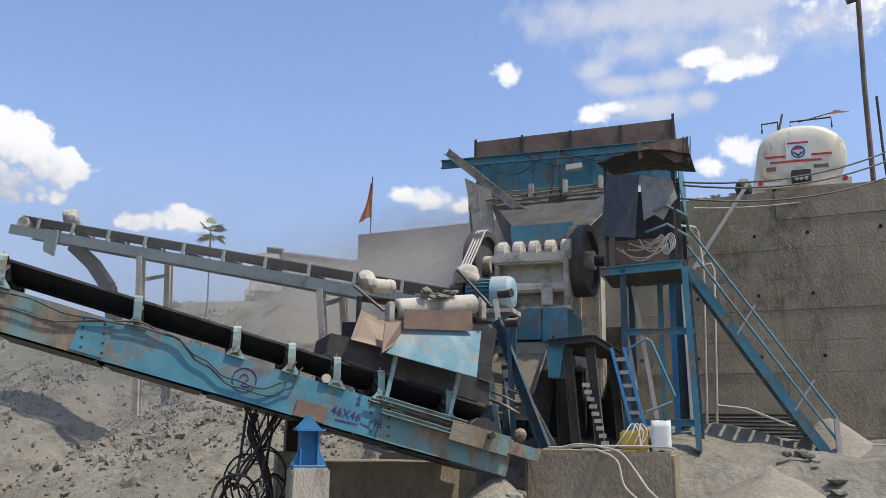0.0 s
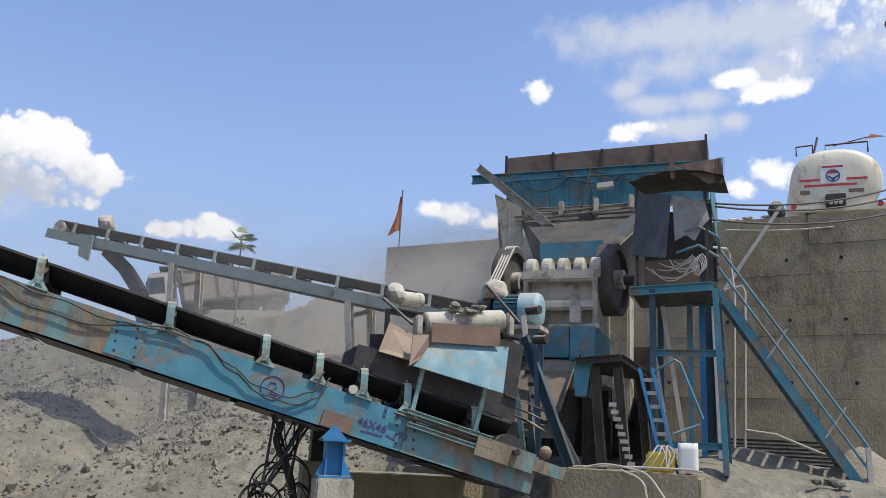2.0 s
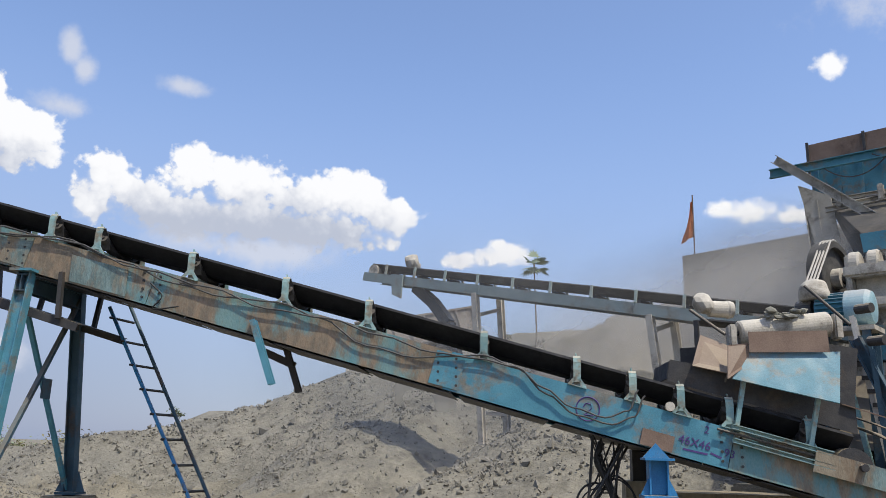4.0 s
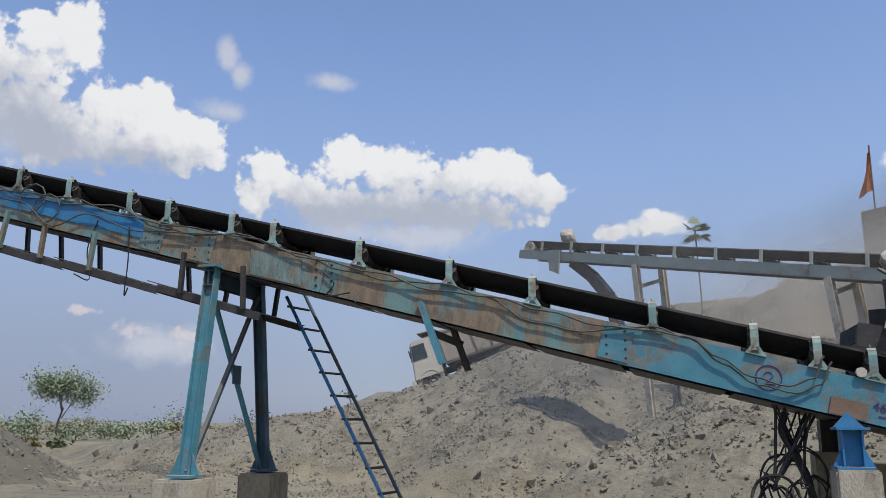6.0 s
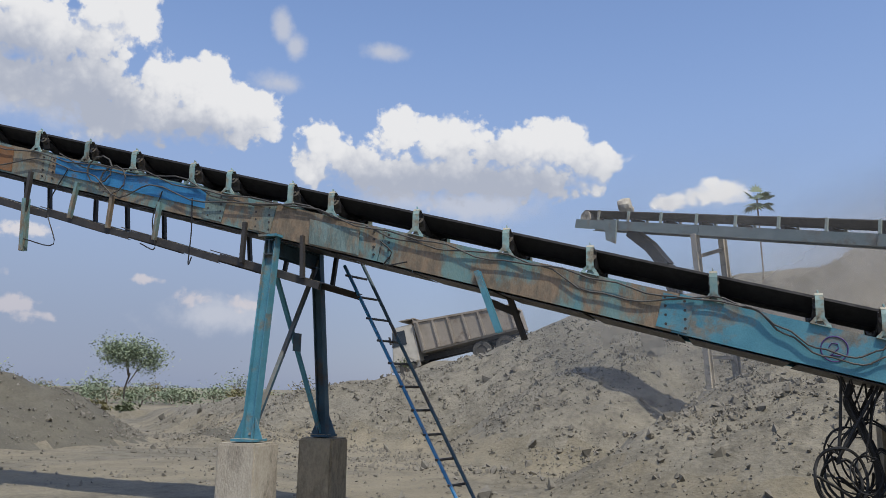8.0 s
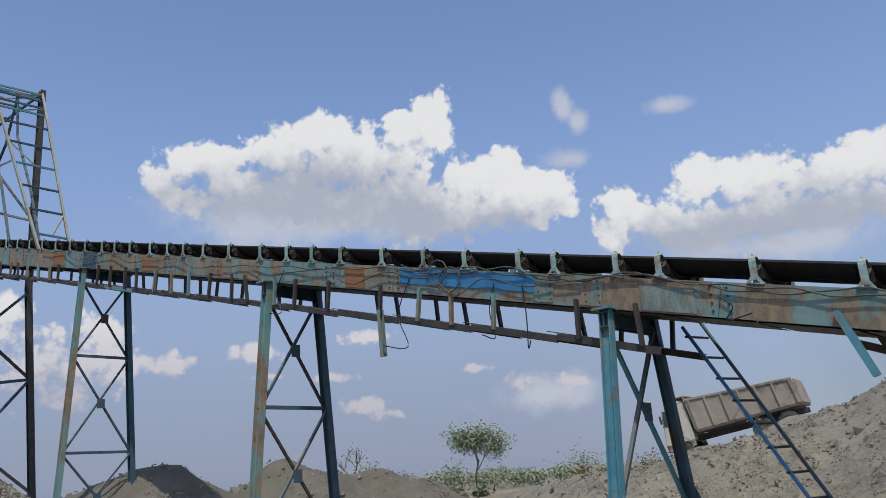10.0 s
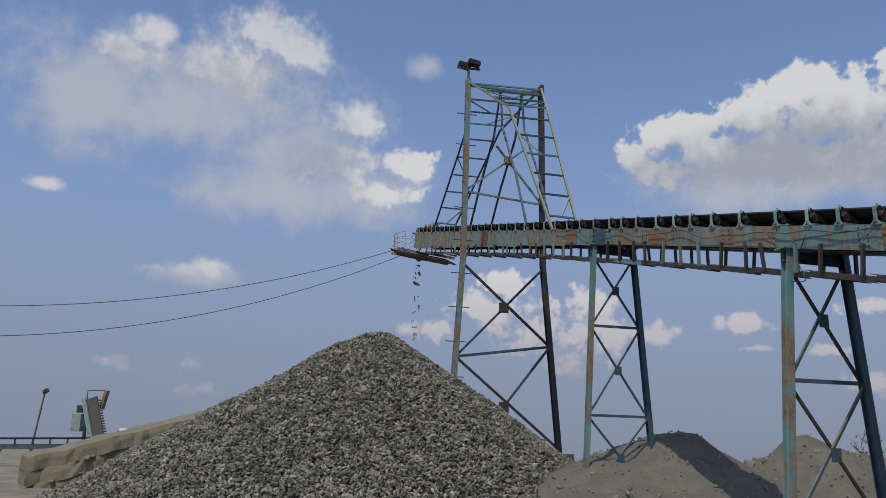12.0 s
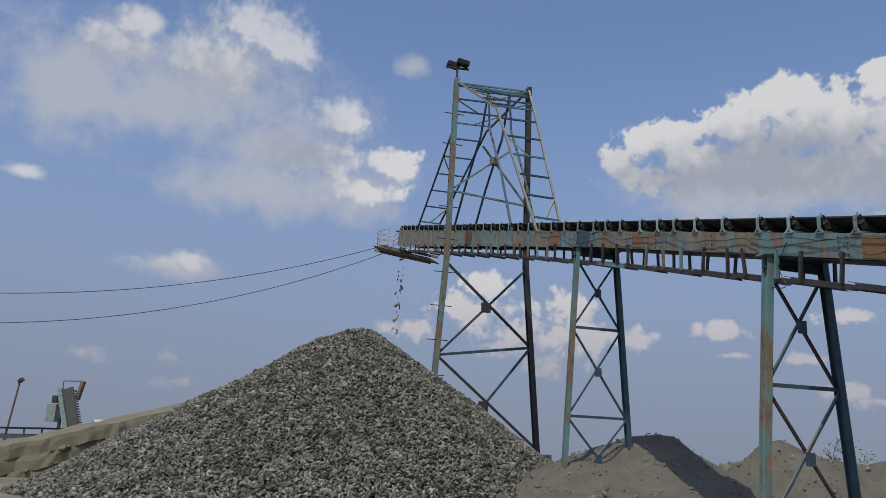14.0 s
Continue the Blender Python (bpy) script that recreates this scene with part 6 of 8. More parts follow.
# ---- feed hopper ----
def hopper():
    e = thing("feed_hopper", ac(-2.4, 17, 5.5), "large blue plate feed hopper with brown side boards", "hopper")

    def quad(name, pts, m, t=0.02, parent=e):
        bm = B()
        plate(bm, [ac(*p) for p in pts], t)
        return part(name, bm, m, parent)
    front = quad("front_wall", [(-4.35, 15.7, 6.22), (-0.42, 15.7, 6.3), (-0.40, 15.7, 7.0), (-4.35, 15.7, 7.0)], "blue")
    for i in range(11):
        a = -4.25 + 0.38 * i
        bm = B()
        beam(bm, ac(a, 15.66, 6.25), ac(a, 15.66, 6.99), 0.03, 0.08, WR)
        part("rib", bm, "blue", front)
    for z, h, m in ((6.99, 0.1, "blue"), (6.24, 0.08, "dusty_metal")):
        bm = B()
        channel(bm, ac(-4.4, 15.64, z), ac(-0.38, 15.64, z), 0.06, h, 0.012)
        part("edge_rail", bm, m, front)
    for a in (-4.35, -0.40):
        quad("side_wall", [(a, 15.72, 6.22), (a, 20.4, 6.4), (a, 20.4, 7.55), (a, 15.72, 7.0)], "blue")
    # brown boards standing inside
    n = 4
    for i in range(n):
        a0 = -4.6 + 4.12 * i / n
        quad("side_board", [(a0 + 0.01, 16.5, 7.02), (a0 + 4.12 / n - 0.01, 16.5, 7.03), (a0 + 4.12 / n - 0.01, 16.5, 7.72 + 0.02 * (i + 1)), (a0 + 0.01, 16.5, 7.72 + 0.02 * i)], "brown", 0.015)
        bm = B()
        beam(bm, ac(a0, 16.46, 6.9), ac(a0, 16.46, 7.76), 0.05, 0.05)
        part("board_post", bm, "steel", e)
    bm = B()
    beam(bm, ac(-0.48, 16.46, 6.9), ac(-0.47, 16.46, 7.9), 0.05, 0.05)
    part("board_post", bm, "steel", e)
    quad("side_board", [(-0.46, 16.5, 7.0), (-0.46, 20.2, 7.3), (-0.46, 20.2, 7.8), (-0.46, 16.5, 7.75)], "brown", 0.015)
    # long spreader beam in front
    bm = B()
    channel(bm, ac(-4.97, 15.3, 6.84), ac(-0.8, 15.3, 6.84), 0.08, 0.17, 0.014)
    part("front_beam", bm, "blue", e)
    # throat: sloping plates down to the crusher mouth
    # throat plates are coloured dark for the shade they lie in
    quad("throat_plate", [(-4.1, 15.65, 6.22), (-1.2, 15.65, 6.28), (-1.9, 14.0, 5.0), (-3.1, 14.0, 5.0)], "shaded_plate")
    quad("throat_side", [(-4.1, 15.65, 6.22), (-3.1, 14.0, 5.0), (-3.1, 15.0, 4.6), (-4.1, 18.5, 5.0)], "shaded_plate")
    quad("throat_side", [(-1.2, 15.65, 6.28), (-1.9, 14.0, 5.0), (-1.9, 15.0, 4.6), (-1.2, 18.5, 5.0)], "steel")
    quad("mouth_plate", [(-3.1, 13.6, 4.72), (-2.02, 13.6, 4.78), (-2.05, 13.6, 5.04), (-3.13, 13.6, 5.02)], "blue")
    quad("feeder_floor", [(-3.6, 19.5, 5.2), (-1.4, 19.5, 5.2), (-1.9, 13.8, 4.5), (-3.1, 13.8, 4.5)], "steel")
    for i in range(4):
        bm = B()
        a = -3.75 + 0.66 * i
        beam(bm, ac(a, 15.1, 5.92 + 0.03 * i), ac(a, 15.1, 6.2 + 0.03 * i), 0.1, 0.12)
        bmesh.ops.bevel(bm, geom=list(bm.edges), offset=0.02, segments=2, affect="EDGES")
        part("spring_seat", bm, "dusty_metal", e)
    bm = B()
    channel(bm, ac(-4.0, 15.15, 5.93), ac(-1.6, 15.15, 6.1), 0.08, 0.1, 0.012)
    part("feeder_beam", bm, "dusty_metal", e)
    # diagonal and posts
    bm = B()
    channel(bm, ac(-4.82, 15.2, 7.08), ac(-3.1, 15.0, 5.55), 0.1, 0.16, 0.014)
    part("diagonal", bm, "dusty_metal", e)
    for a, b, m in ((-4.35, 15.6, "dusty_metal"), (-0.5, 15.6, "dark_blue"), (-4.35, 18.8, "steel"), (-0.5, 18.8, "steel")):
        bm = B()
        ibeam(bm, ac(a + (0.25 if a < -3 else 0), b, 1.2), ac(a, b, 6.25), 0.22, 0.24, 0.018, WR)
        part("column", bm, m, e)
    bm = B()
    plate(bm, [ac(-4.55, 15.5, 6.6), ac(-4.0, 15.5, 6.3), ac(-3.9, 15.5, 5.4), ac(-4.3, 15.5, 5.3)], 0.03)
    part("gusset_plate", bm, "dusty_metal", e)
    # chains, rags and the small lamp on the hopper front
    c = thing("hanging_chain", ac(-2.6, 15.1, 6.0), "steel chain hanging from the hopper front", "chain")
    for k in range(14):
        bm = B()
        p = ac(-2.52, 15.1, 6.55 - 0.07 * k)
        ax = WR if k % 2 else WB
        tube(bm, [p + ax * 0.025 * math.cos(i * math.pi / 4) + UP * 0.045 * math.sin(i * math.pi / 4) for i in range(9)], 0.009, 5)
        part("link", bm, "steel", c)
    f = thing("floodlight", ac(-2.25, 15.2, 6.5), "small grey floodlight on the hopper front", "floodlight")
    bm = B()
    beam(bm, ac(-2.42, 15.15, 6.5), ac(-2.12, 15.2, 6.54), 0.16, 0.1)
    part("lamp_head", bm, "pipe", f)
    bm = B()
    tube(bm, [ac(-2.27, 15.2, 6.55), ac(-2.27, 15.25, 6.8)], 0.012, 6)
    part("stem", bm, "steel", f)
    for k, (p, q, d) in enumerate((((-4.0, 15.25, 6.75), (-2.9, 15.25, 6.85), 0.3), ((-2.6, 15.25, 6.9), (-1.0, 15.25, 6.6), 0.12), ((-3.2, 15.25, 6.85), (-1.8, 15.25, 6.75), 0.2), ((-2.55, 15.2, 6.9), (-2.75, 15.1, 5.8), -0.02))):
        w = thing("cable", ac(*p), "thin grey wire looped along the hopper front", "cable", "hopper wires")
        bm = B()
        tube(bm, sag(ac(*p), ac(*q), d), 0.012, 5)
        part("wire", bm, "cable", w)
    rnd = random.Random(77)
    for k in range(60):
        a, b = (rnd.uniform(-7.2, -4.7), rnd.uniform(20.9, 22.3)) if k < 36 else (rnd.uniform(-0.3, 0.9), rnd.uniform(20.3, 21.2))
        z = (6.85 + 0.7 * max(0, 1 - abs(a + 5.4) / 1.4) * rnd.random()) if k < 36 else 7.1 + 0.12 * rnd.random()
        bm = rock(rnd, rnd.uniform(0.1, 0.32))
        bmesh.ops.translate(bm, vec=ac(a, b, z), verts=bm.verts)
        tagged(part("boulder", bm, "dusty_metal"), "dusty boulder tipped on the wall top", "boulder", "boulders on the wall top")
    for a, b, r, h in ((-5.4, 22.3, 1.7, 1.15), (0.3, 21.3, 0.8, 0.42)):
        hp = thing("rubble_heap", ac(a, b, 6.6), "heap of pale broken stone on the wall top", "rubble heap", "rubble heaps")
        bm = B()
        n, m = 26, 9
        rings = [[bm.verts.new(ac(a, b, 6.5 if a < -1 else 7.0) + Vector((r * (j / m) * math.cos(i * 2 * math.pi / n), r * (j / m) * math.sin(i * 2 * math.pi / n), h * (1 - j / m) * (1 + 0.5 * noise.noise((i * 0.7, j * 0.9, a)))))) for i in range(n)] for j in range(1, m + 1)]
        top = bm.verts.new(ac(a, b, (6.5 if a < -1 else 7.0) + h))
        for k in range(n):
            bm.faces.new((top, rings[0][k], rings[0][(k + 1) % n]))
        for r0, r1 in zip(rings, rings[1:]):
            for k in range(n):
                bm.faces.new((r0[k], r1[k], r1[(k + 1) % n], r0[(k + 1) % n]))
        part("rubble", bm, "dusty_metal", hp)


hopper()


# ---- operator's platform and stairs ----
def operator_stand():
    e = thing("operator_platform", ac(-0.7, 12, 1.4), "tall blue steel operator platform with patched sheet screens and roof", "platform")
    for a, b, m in ((-1.04, 11.75, "dark_blue"), (-0.22, 11.75, "blue"), (-1.04, 12.9, "dark_blue"), (-0.2, 12.9, "dark_blue"), (-0.62, 12.9, "blue"), (-0.45, 12.95, "bright_blue")):
        bm = B()
        q = ac(a + (0.08 if a > -0.3 else 0), b, 1.4)
        channel(bm, q, ac(a, b, 3.82), 0.07, 0.12, 0.012, WB)
        part("column", bm, m, e)
    for z in (1.75, 2.95):
        bm = B()
        channel(bm, ac(-1.06, 11.74, z), ac(-0.16, 11.74, z), 0.04, 0.09, 0.01)
        part("cross_beam", bm, "blue", e)
    for (a0, z0, a1, z1) in ((-1.0, 3.7, -0.7, 1.6), (-1.2, 3.6, -1.0, 2.2), (-0.3, 3.7, -0.25, 1.6)):
        bm = B()
        beam(bm, ac(a0, 12.4, z0), ac(a1, 12.4, z1), 0.06, 0.06)
        part("brace", bm, "pipe", e)
    bm = B()
    plate(bm, [ac(-1.38, 11.72, 3.8), ac(-0.28, 11.72, 3.84), ac(-0.24, 13.1, 3.84), ac(-1.38, 13.1, 3.8)], 0.03, UP)
    part("deck", bm, "steel", e)
    for p, q in (((-1.38, 11.7, 3.79), (-0.28, 11.7, 3.85)), ((-0.28, 11.7, 3.85), (-0.24, 13.1, 3.85))):
        bm = B()
        channel(bm, ac(*p), ac(*q), 0.05, 0.12, 0.012)
        part("edge_channel", bm, "blue", e)

    def sheet(name, pts, m, label=""):
        bm = B()
        plate(bm, [ac(*p) for p in pts], 0.006)
        part(name, bm, m, e, label)
    sheet("screen", [(-1.26, 11.75, 5.22), (-0.80, 11.72, 5.18), (-0.88, 11.68, 4.25), (-1.36, 11.7, 4.32)], "screen", "dark hanging rubber screen")
    sheet("screen", [(-0.79, 11.74, 5.17), (-0.36, 11.9, 5.12), (-0.30, 11.9, 4.85), (-0.40, 11.85, 4.72), (-0.5, 11.82, 4.52), (-0.62, 11.8, 4.6), (-0.76, 11.72, 4.5)], "tarp", "torn grey tarpaulin screen")
    sheet("back_sheet", [(-1.3, 13.0, 5.3), (-0.3, 13.0, 5.3), (-0.3, 13.0, 4.3), (-1.3, 13.0, 4.3)], "steel")
    sheet("low_screen", [(-1.2, 11.95, 4.28), (-0.45, 11.95, 4.3), (-0.45, 11.95, 3.9), (-1.2, 11.95, 3.86)], "brown")
    for a, b in ((-1.28, 11.8), (-0.35, 11.95), (-1.28, 13.0), (-0.33, 13.0)):
        bm = B()
        beam(bm, ac(a, b, 3.82), ac(a, b, 5.4), 0.05, 0.05)
        part("post", bm, "steel", e)
    # warped roof sheet
    bm = B()
    n = 10
    rows = []
    for k in range(n + 1):
        f = k / n
        p0, p1 = ac(-1.38 + 1.28 * f, 11.6 + 0.05 * (k % 2), 5.36 + 0.14 * math.sin(f * 3)), ac(-1.3 + 1.25 * f, 13.2, 5.65 + 0.05 * math.sin(f * 4))
        rows.append([bm.verts.new(v) for v in (p0, p1, p1 + UP * 0.012, p0 + UP * 0.012)])
    for r0, r1 in zip(rows, rows[1:]):
        for k in range(4):
            bm.faces.new((r0[k], r1[k], r1[(k + 1) % 4], r0[(k + 1) % 4]))
    bm.faces.new(rows[0])
    bm.faces.new(rows[-1][::-1])
    part("roof_sheet", bm, "steel", e)
    sheet("roof_flap", [(-0.78, 11.7, 5.6), (-0.12, 11.75, 5.68), (-0.1, 11.75, 5.34), (-0.3, 11.7, 5.3), (-0.5, 11.7, 5.45)], "brown")
    for k in range(7):
        bm = B()
        a = -0.20 + 0.018 * k
        tube(bm, [ac(a, 11.72, 5.28), ac(a + 0.01, 11.72, 5.68)], 0.004, 4)
        part("mesh_wire", bm, "steel", e)
    bm = B()
    beam(bm, ac(-0.77, 11.7, 5.4), ac(-0.8, 11.7, 5.85), 0.06, 0.06)
    part("post", bm, "brown", e)
    sheet("side_flap", [(-1.75, 12.6, 4.95), (-1.32, 12.2, 5.1), (-1.3, 12.2, 4.95), (-1.72, 12.6, 4.8)], "pipe")
    rnd = random.Random(9)
    for k in range(7):
        bm = B()
        a0, z0 = rnd.uniform(-1.2, -0.5), rnd.uniform(4.1, 4.3)
        tube(bm, sag(ac(a0, 11.9, z0), ac(rnd.uniform(-0.55, -0.4), 11.75, rnd.uniform(4.0, 4.35)), rnd.uniform(0.05, 0.22), 8), 0.01, 5)
        part("wire", bm, "pipe", e)
    for k in range(4):
        bm = B()
        c = ac(-0.47 + 0.02 * k, 11.7, 4.12 + 0.02 * k)
        tube(bm, [c + WR * 0.06 * math.cos(i * 0.7) + UP * 0.12 * math.sin(i * 0.7) for i in range(10)], 0.009, 5)
        part("wire", bm, "pipe", e)
    # stairs with rails
    st = thing("stairs", ac(0.6, 13, 1.4), "steep blue steel stairs with double tube rails", "stairs")
    t0, b0 = ac(-0.22, 13.0, 4.02), ac(1.62, 13.0, 1.15)
    for o in (0, 0.7):
        bm = B()
        channel(bm, b0 + WB * o, t0 + WB * o, 0.05, 0.13, 0.012)
        part("stringer", bm, "blue" if o == 0 else "dark_blue", st)
    for k in range(15):
        c = b0.lerp(t0, (k + 0.6) / 15.6)
        bm = B()
        beam(bm, c + WB * 0.02, c + WB * 0.68, 0.16, 0.025)
        part("tread", bm, "steel", st)
    for h in (0.36, 0.68):
        bm = B()
        tube(bm, [t0 + UP * h, b0 + UP * h + (WR * 0.02)], 0.019, 8)
        part("hand_rail", bm, "blue", st)
    for f in (0.28, 0.66):
        c = b0.lerp(t0, f)
        bm = B()
        tube(bm, [c, c + (UP * 0.5 + WR * 0.33).normalized() * 0.5], 0.015, 6)
        part("rail_post", bm, "pipe", st)
    bm = B()
    beam(bm, b0 + UP * -0.25, b0 + UP * 0.7, 0.06, 0.06)
    part("end_post", bm, "pipe", st)
    bm = B()
    tube(bm, [ac(-0.75, 11.8, 4.62), ac(-0.45, 11.8, 4.72), ac(-0.2, 12.2, 4.66), ac(-0.2, 13, 4.62)], 0.02, 8)
    tube(bm, [ac(-0.75, 11.8, 4.35), ac(-0.45, 11.8, 4.45), ac(-0.2, 12.2, 4.36)], 0.02, 8)
    part("landing_rail", bm, "blue", st)
    # water pipes
    w = thing("water_pipe", ac(-0.05, 14, 1.4), "grey plastic water pipe rising beside the wall", "pipe")
    for pts in ([(-0.4, 13.5, 4.85), (-0.12, 13.9, 4.9), (-0.08, 14, 4.85), (-0.02, 14, 4.2), (-0.1, 14, 1.5), (0.0, 14, 1.4)], [(-0.15, 14, 4.25), (0.1, 14, 4.3), (0.14, 14, 4.2), (0.05, 14, 1.55), (0.1, 14, 1.42), (0.35, 14, 1.38), (0.4, 14, 1.3)], [(0.05, 14, 2.05), (0.5, 14, 2.0), (1.1, 13.8, 1.75), (1.9, 13.4, 1.5), (3, 13, 1.5)]):
        bm = B()
        tube(bm, [ac(*p) for p in pts], 0.022, 8)
        part("run", bm, "pipe", w)
    d = thing("prop_pole", ac(0.5, 19.7, 5.8), "pale steel tube leaning against the wall", "pole")
    bm = B()
    tube(bm, [ac(1.02, 19.75, 7.3), ac(-0.35, 19.6, 5.2)], 0.045, 10)
    part("tube", bm, "pipe", d)
    c = thing("corrugated_sheet", ac(0.9, 19.8, 1.6), "rusty corrugated sheet standing against the wall foot", "sheet")
    bm = B()
    n = 14
    rows = []
    for k in range(n + 1):
        z, y = 1.5 + 0.55 * k / n, 19.75 + 0.03 * (k % 2)
        rows.append([bm.verts.new(v) for v in (ac(-0.3, y, z), ac(1.85, y, z), ac(1.85, y + 0.01, z), ac(-0.3, y + 0.01, z))])
    for r0, r1 in zip(rows, rows[1:]):
        for j in range(4):
            bm.faces.new((r0[j], r0[(j + 1) % 4], r1[(j + 1) % 4], r1[j]))
    bm.faces.new(rows[0][::-1])
    bm.faces.new(rows[-1])
    part("sheet", bm, "steel", c)


M["screen"] = surf("grey_rubber_sheet", (0.045, 0.055, 0.07), (0.075, 0.085, 0.10), 2.5, 0.6, 0.08, 40, patch=(0.13, 0.13, 0.13), patch_scale=2, patch_at=0.6, stretch=(1, 1, 0.5))
M["tarp"] = surf("grey_tarpaulin", (0.15, 0.155, 0.155), (0.24, 0.24, 0.23), 2.5, 0.7, 0.1, 40, patch=(0.30, 0.29, 0.26), patch_scale=1.5, patch_at=0.55)
operator_stand()

# ---- far conveyor along the wall ----
def far_conveyor():
    e = thing("belt_conveyor", ac(-11, 14.6, 1.1), "smaller dusty blue belt conveyor, paled for haze, rising beside the wall", "conveyor")

    def zt(a):
        return 5.95 - 0.203 * (a + 14.65)
    up = (UP + WR * 0.203).normalized()
    for b in (14.3, 15.0):
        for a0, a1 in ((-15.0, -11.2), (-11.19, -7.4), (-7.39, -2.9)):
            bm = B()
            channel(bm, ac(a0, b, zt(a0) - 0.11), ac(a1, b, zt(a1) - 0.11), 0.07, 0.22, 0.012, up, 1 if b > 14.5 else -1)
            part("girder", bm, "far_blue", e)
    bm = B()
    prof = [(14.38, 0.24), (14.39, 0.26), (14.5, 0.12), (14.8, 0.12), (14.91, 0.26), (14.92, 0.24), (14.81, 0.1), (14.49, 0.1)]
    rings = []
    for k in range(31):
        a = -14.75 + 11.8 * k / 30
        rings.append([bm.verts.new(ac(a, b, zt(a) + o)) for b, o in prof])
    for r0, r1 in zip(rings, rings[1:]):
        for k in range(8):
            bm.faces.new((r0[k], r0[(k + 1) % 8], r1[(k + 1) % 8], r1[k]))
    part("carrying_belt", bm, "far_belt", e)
    bm = B()
    beam(bm, ac(-14.6, 14.65, zt(-14.6) - 0.15), ac(-3, 14.65, zt(-3) - 0.15), 0.5, 0.012, up)
    part("return_belt", bm, "far_belt", e)
    bm = B()
    turned(bm, ac(-14.7, 14.35, zt(-14.7) + 0.06), WB, [(0, 0), (0, 0.17), (0.6, 0.17), (0.6, 0)], 20)
    part("head_pulley", bm, "dusty_metal", e)
    for k in range(11):
        a = -14.2 + 0.98 * k
        for b in (14.3, 15.0):
            bm = B()
            beam(bm, ac(a, b, zt(a)), ac(a, b + (0.05 if b < 14.5 else -0.05), zt(a) + 0.26), 0.05, 0.05)
            part("idler_bracket", bm, "far_blue", e)
        bm = B()
        turned(bm, ac(a, 14.45, zt(a) + 0.05), WB, [(0, 0), (0, 0.045), (0.4, 0.045), (0.4, 0)], 10)
        part("roller", bm, "steel", e)
    for a in (-11.3, -7.05):
        zb = max(0.4, ground_z(*ac(a + 0.2, 14.6, 0).xy) - 0.1)
        for b, da in ((14.3, 0.35), (15.1, 0.45)):
            bm = B()
            ibeam(bm, ac(a + da * 0.8, b, zb), ac(a + (0.0 if b < 14.6 else 0.1), b, zt(a) - 0.2), 0.13, 0.14, 0.014, WB)
            part("leg", bm, "dusty_metal", e)
        for f in (0.2, 0.5, 0.8):
            z = zb + (zt(a) - zb) * f
            bm = B()
            beam(bm, ac(a + 0.2 * (1 - f), 14.3, z), ac(a + 0.3 * (1 - f) + 0.05, 15.1, z + (0.25 if f > 0.6 else 0)), 0.06, 0.08)
            part("strut", bm, "dusty_metal", e)
    # head drive box, motor and discharge chute
    bm = B()
    plate(bm, [ac(-13.9, 14.2, zt(-13.9) + 0.02), ac(-13.5, 14.2, zt(-13.5) + 0.02), ac(-13.55, 14.2, zt(-13.5) - 0.55), ac(-13.85, 14.2, zt(-13.9) - 0.5)], 0.04)
    part("drive_plate", bm, "far_blue", e)
    bm = B()
    pts = [ac(-13.5, 14.7, zt(-13.5) - 0.2), ac(-12.9, 14.7, zt(-13) - 0.55), ac(-12.4, 14.7, zt(-13) - 1.1), ac(-12.15, 14.7, zt(-13) - 1.9)]
    for p, q in zip(pts, pts[1:]):
        beam(bm, p, q, 0.26, 0.2, WB)
    part("chute", bm, "steel", e)
    bm = B()
    turned(bm, ac(-13.9, 15.0, zt(-13.9) + 0.42), WB - WR * 0.5, [(0, 0), (0, 0.1), (0.03, 0.12), (0.25, 0.12), (0.28, 0.0)], 16)
    part("motor", bm, "dusty_metal", e)
    bm = B()
    bmesh.ops.create_icosphere(bm, subdivisions=2, radius=0.19)
    for v in bm.verts:
        v.co *= 1 + 0.35 * noise.noise(v.co * 8)
    bmesh.ops.translate(bm, vec=ac(-13.75, 14.8, zt(-13.8) + 0.44), verts=bm.verts)
    part("cloth_wrap", bm, "dusty_metal", e)
    return e


# dusty blue paint, made paler and greyer to paint in the haze
M["far_blue"] = surf("hazy_dusty_blue", (0.20, 0.255, 0.245), (0.27, 0.32, 0.30), 3, 0.8, 0.1, 50, patch=(0.26, 0.22, 0.17), patch_scale=2, patch_at=0.58, dust=DUST)
M["far_belt"] = surf("pale_rubber", (0.045, 0.042, 0.04), (0.085, 0.08, 0.072), 3, 0.85, 0.1, 50)
far_conveyor()


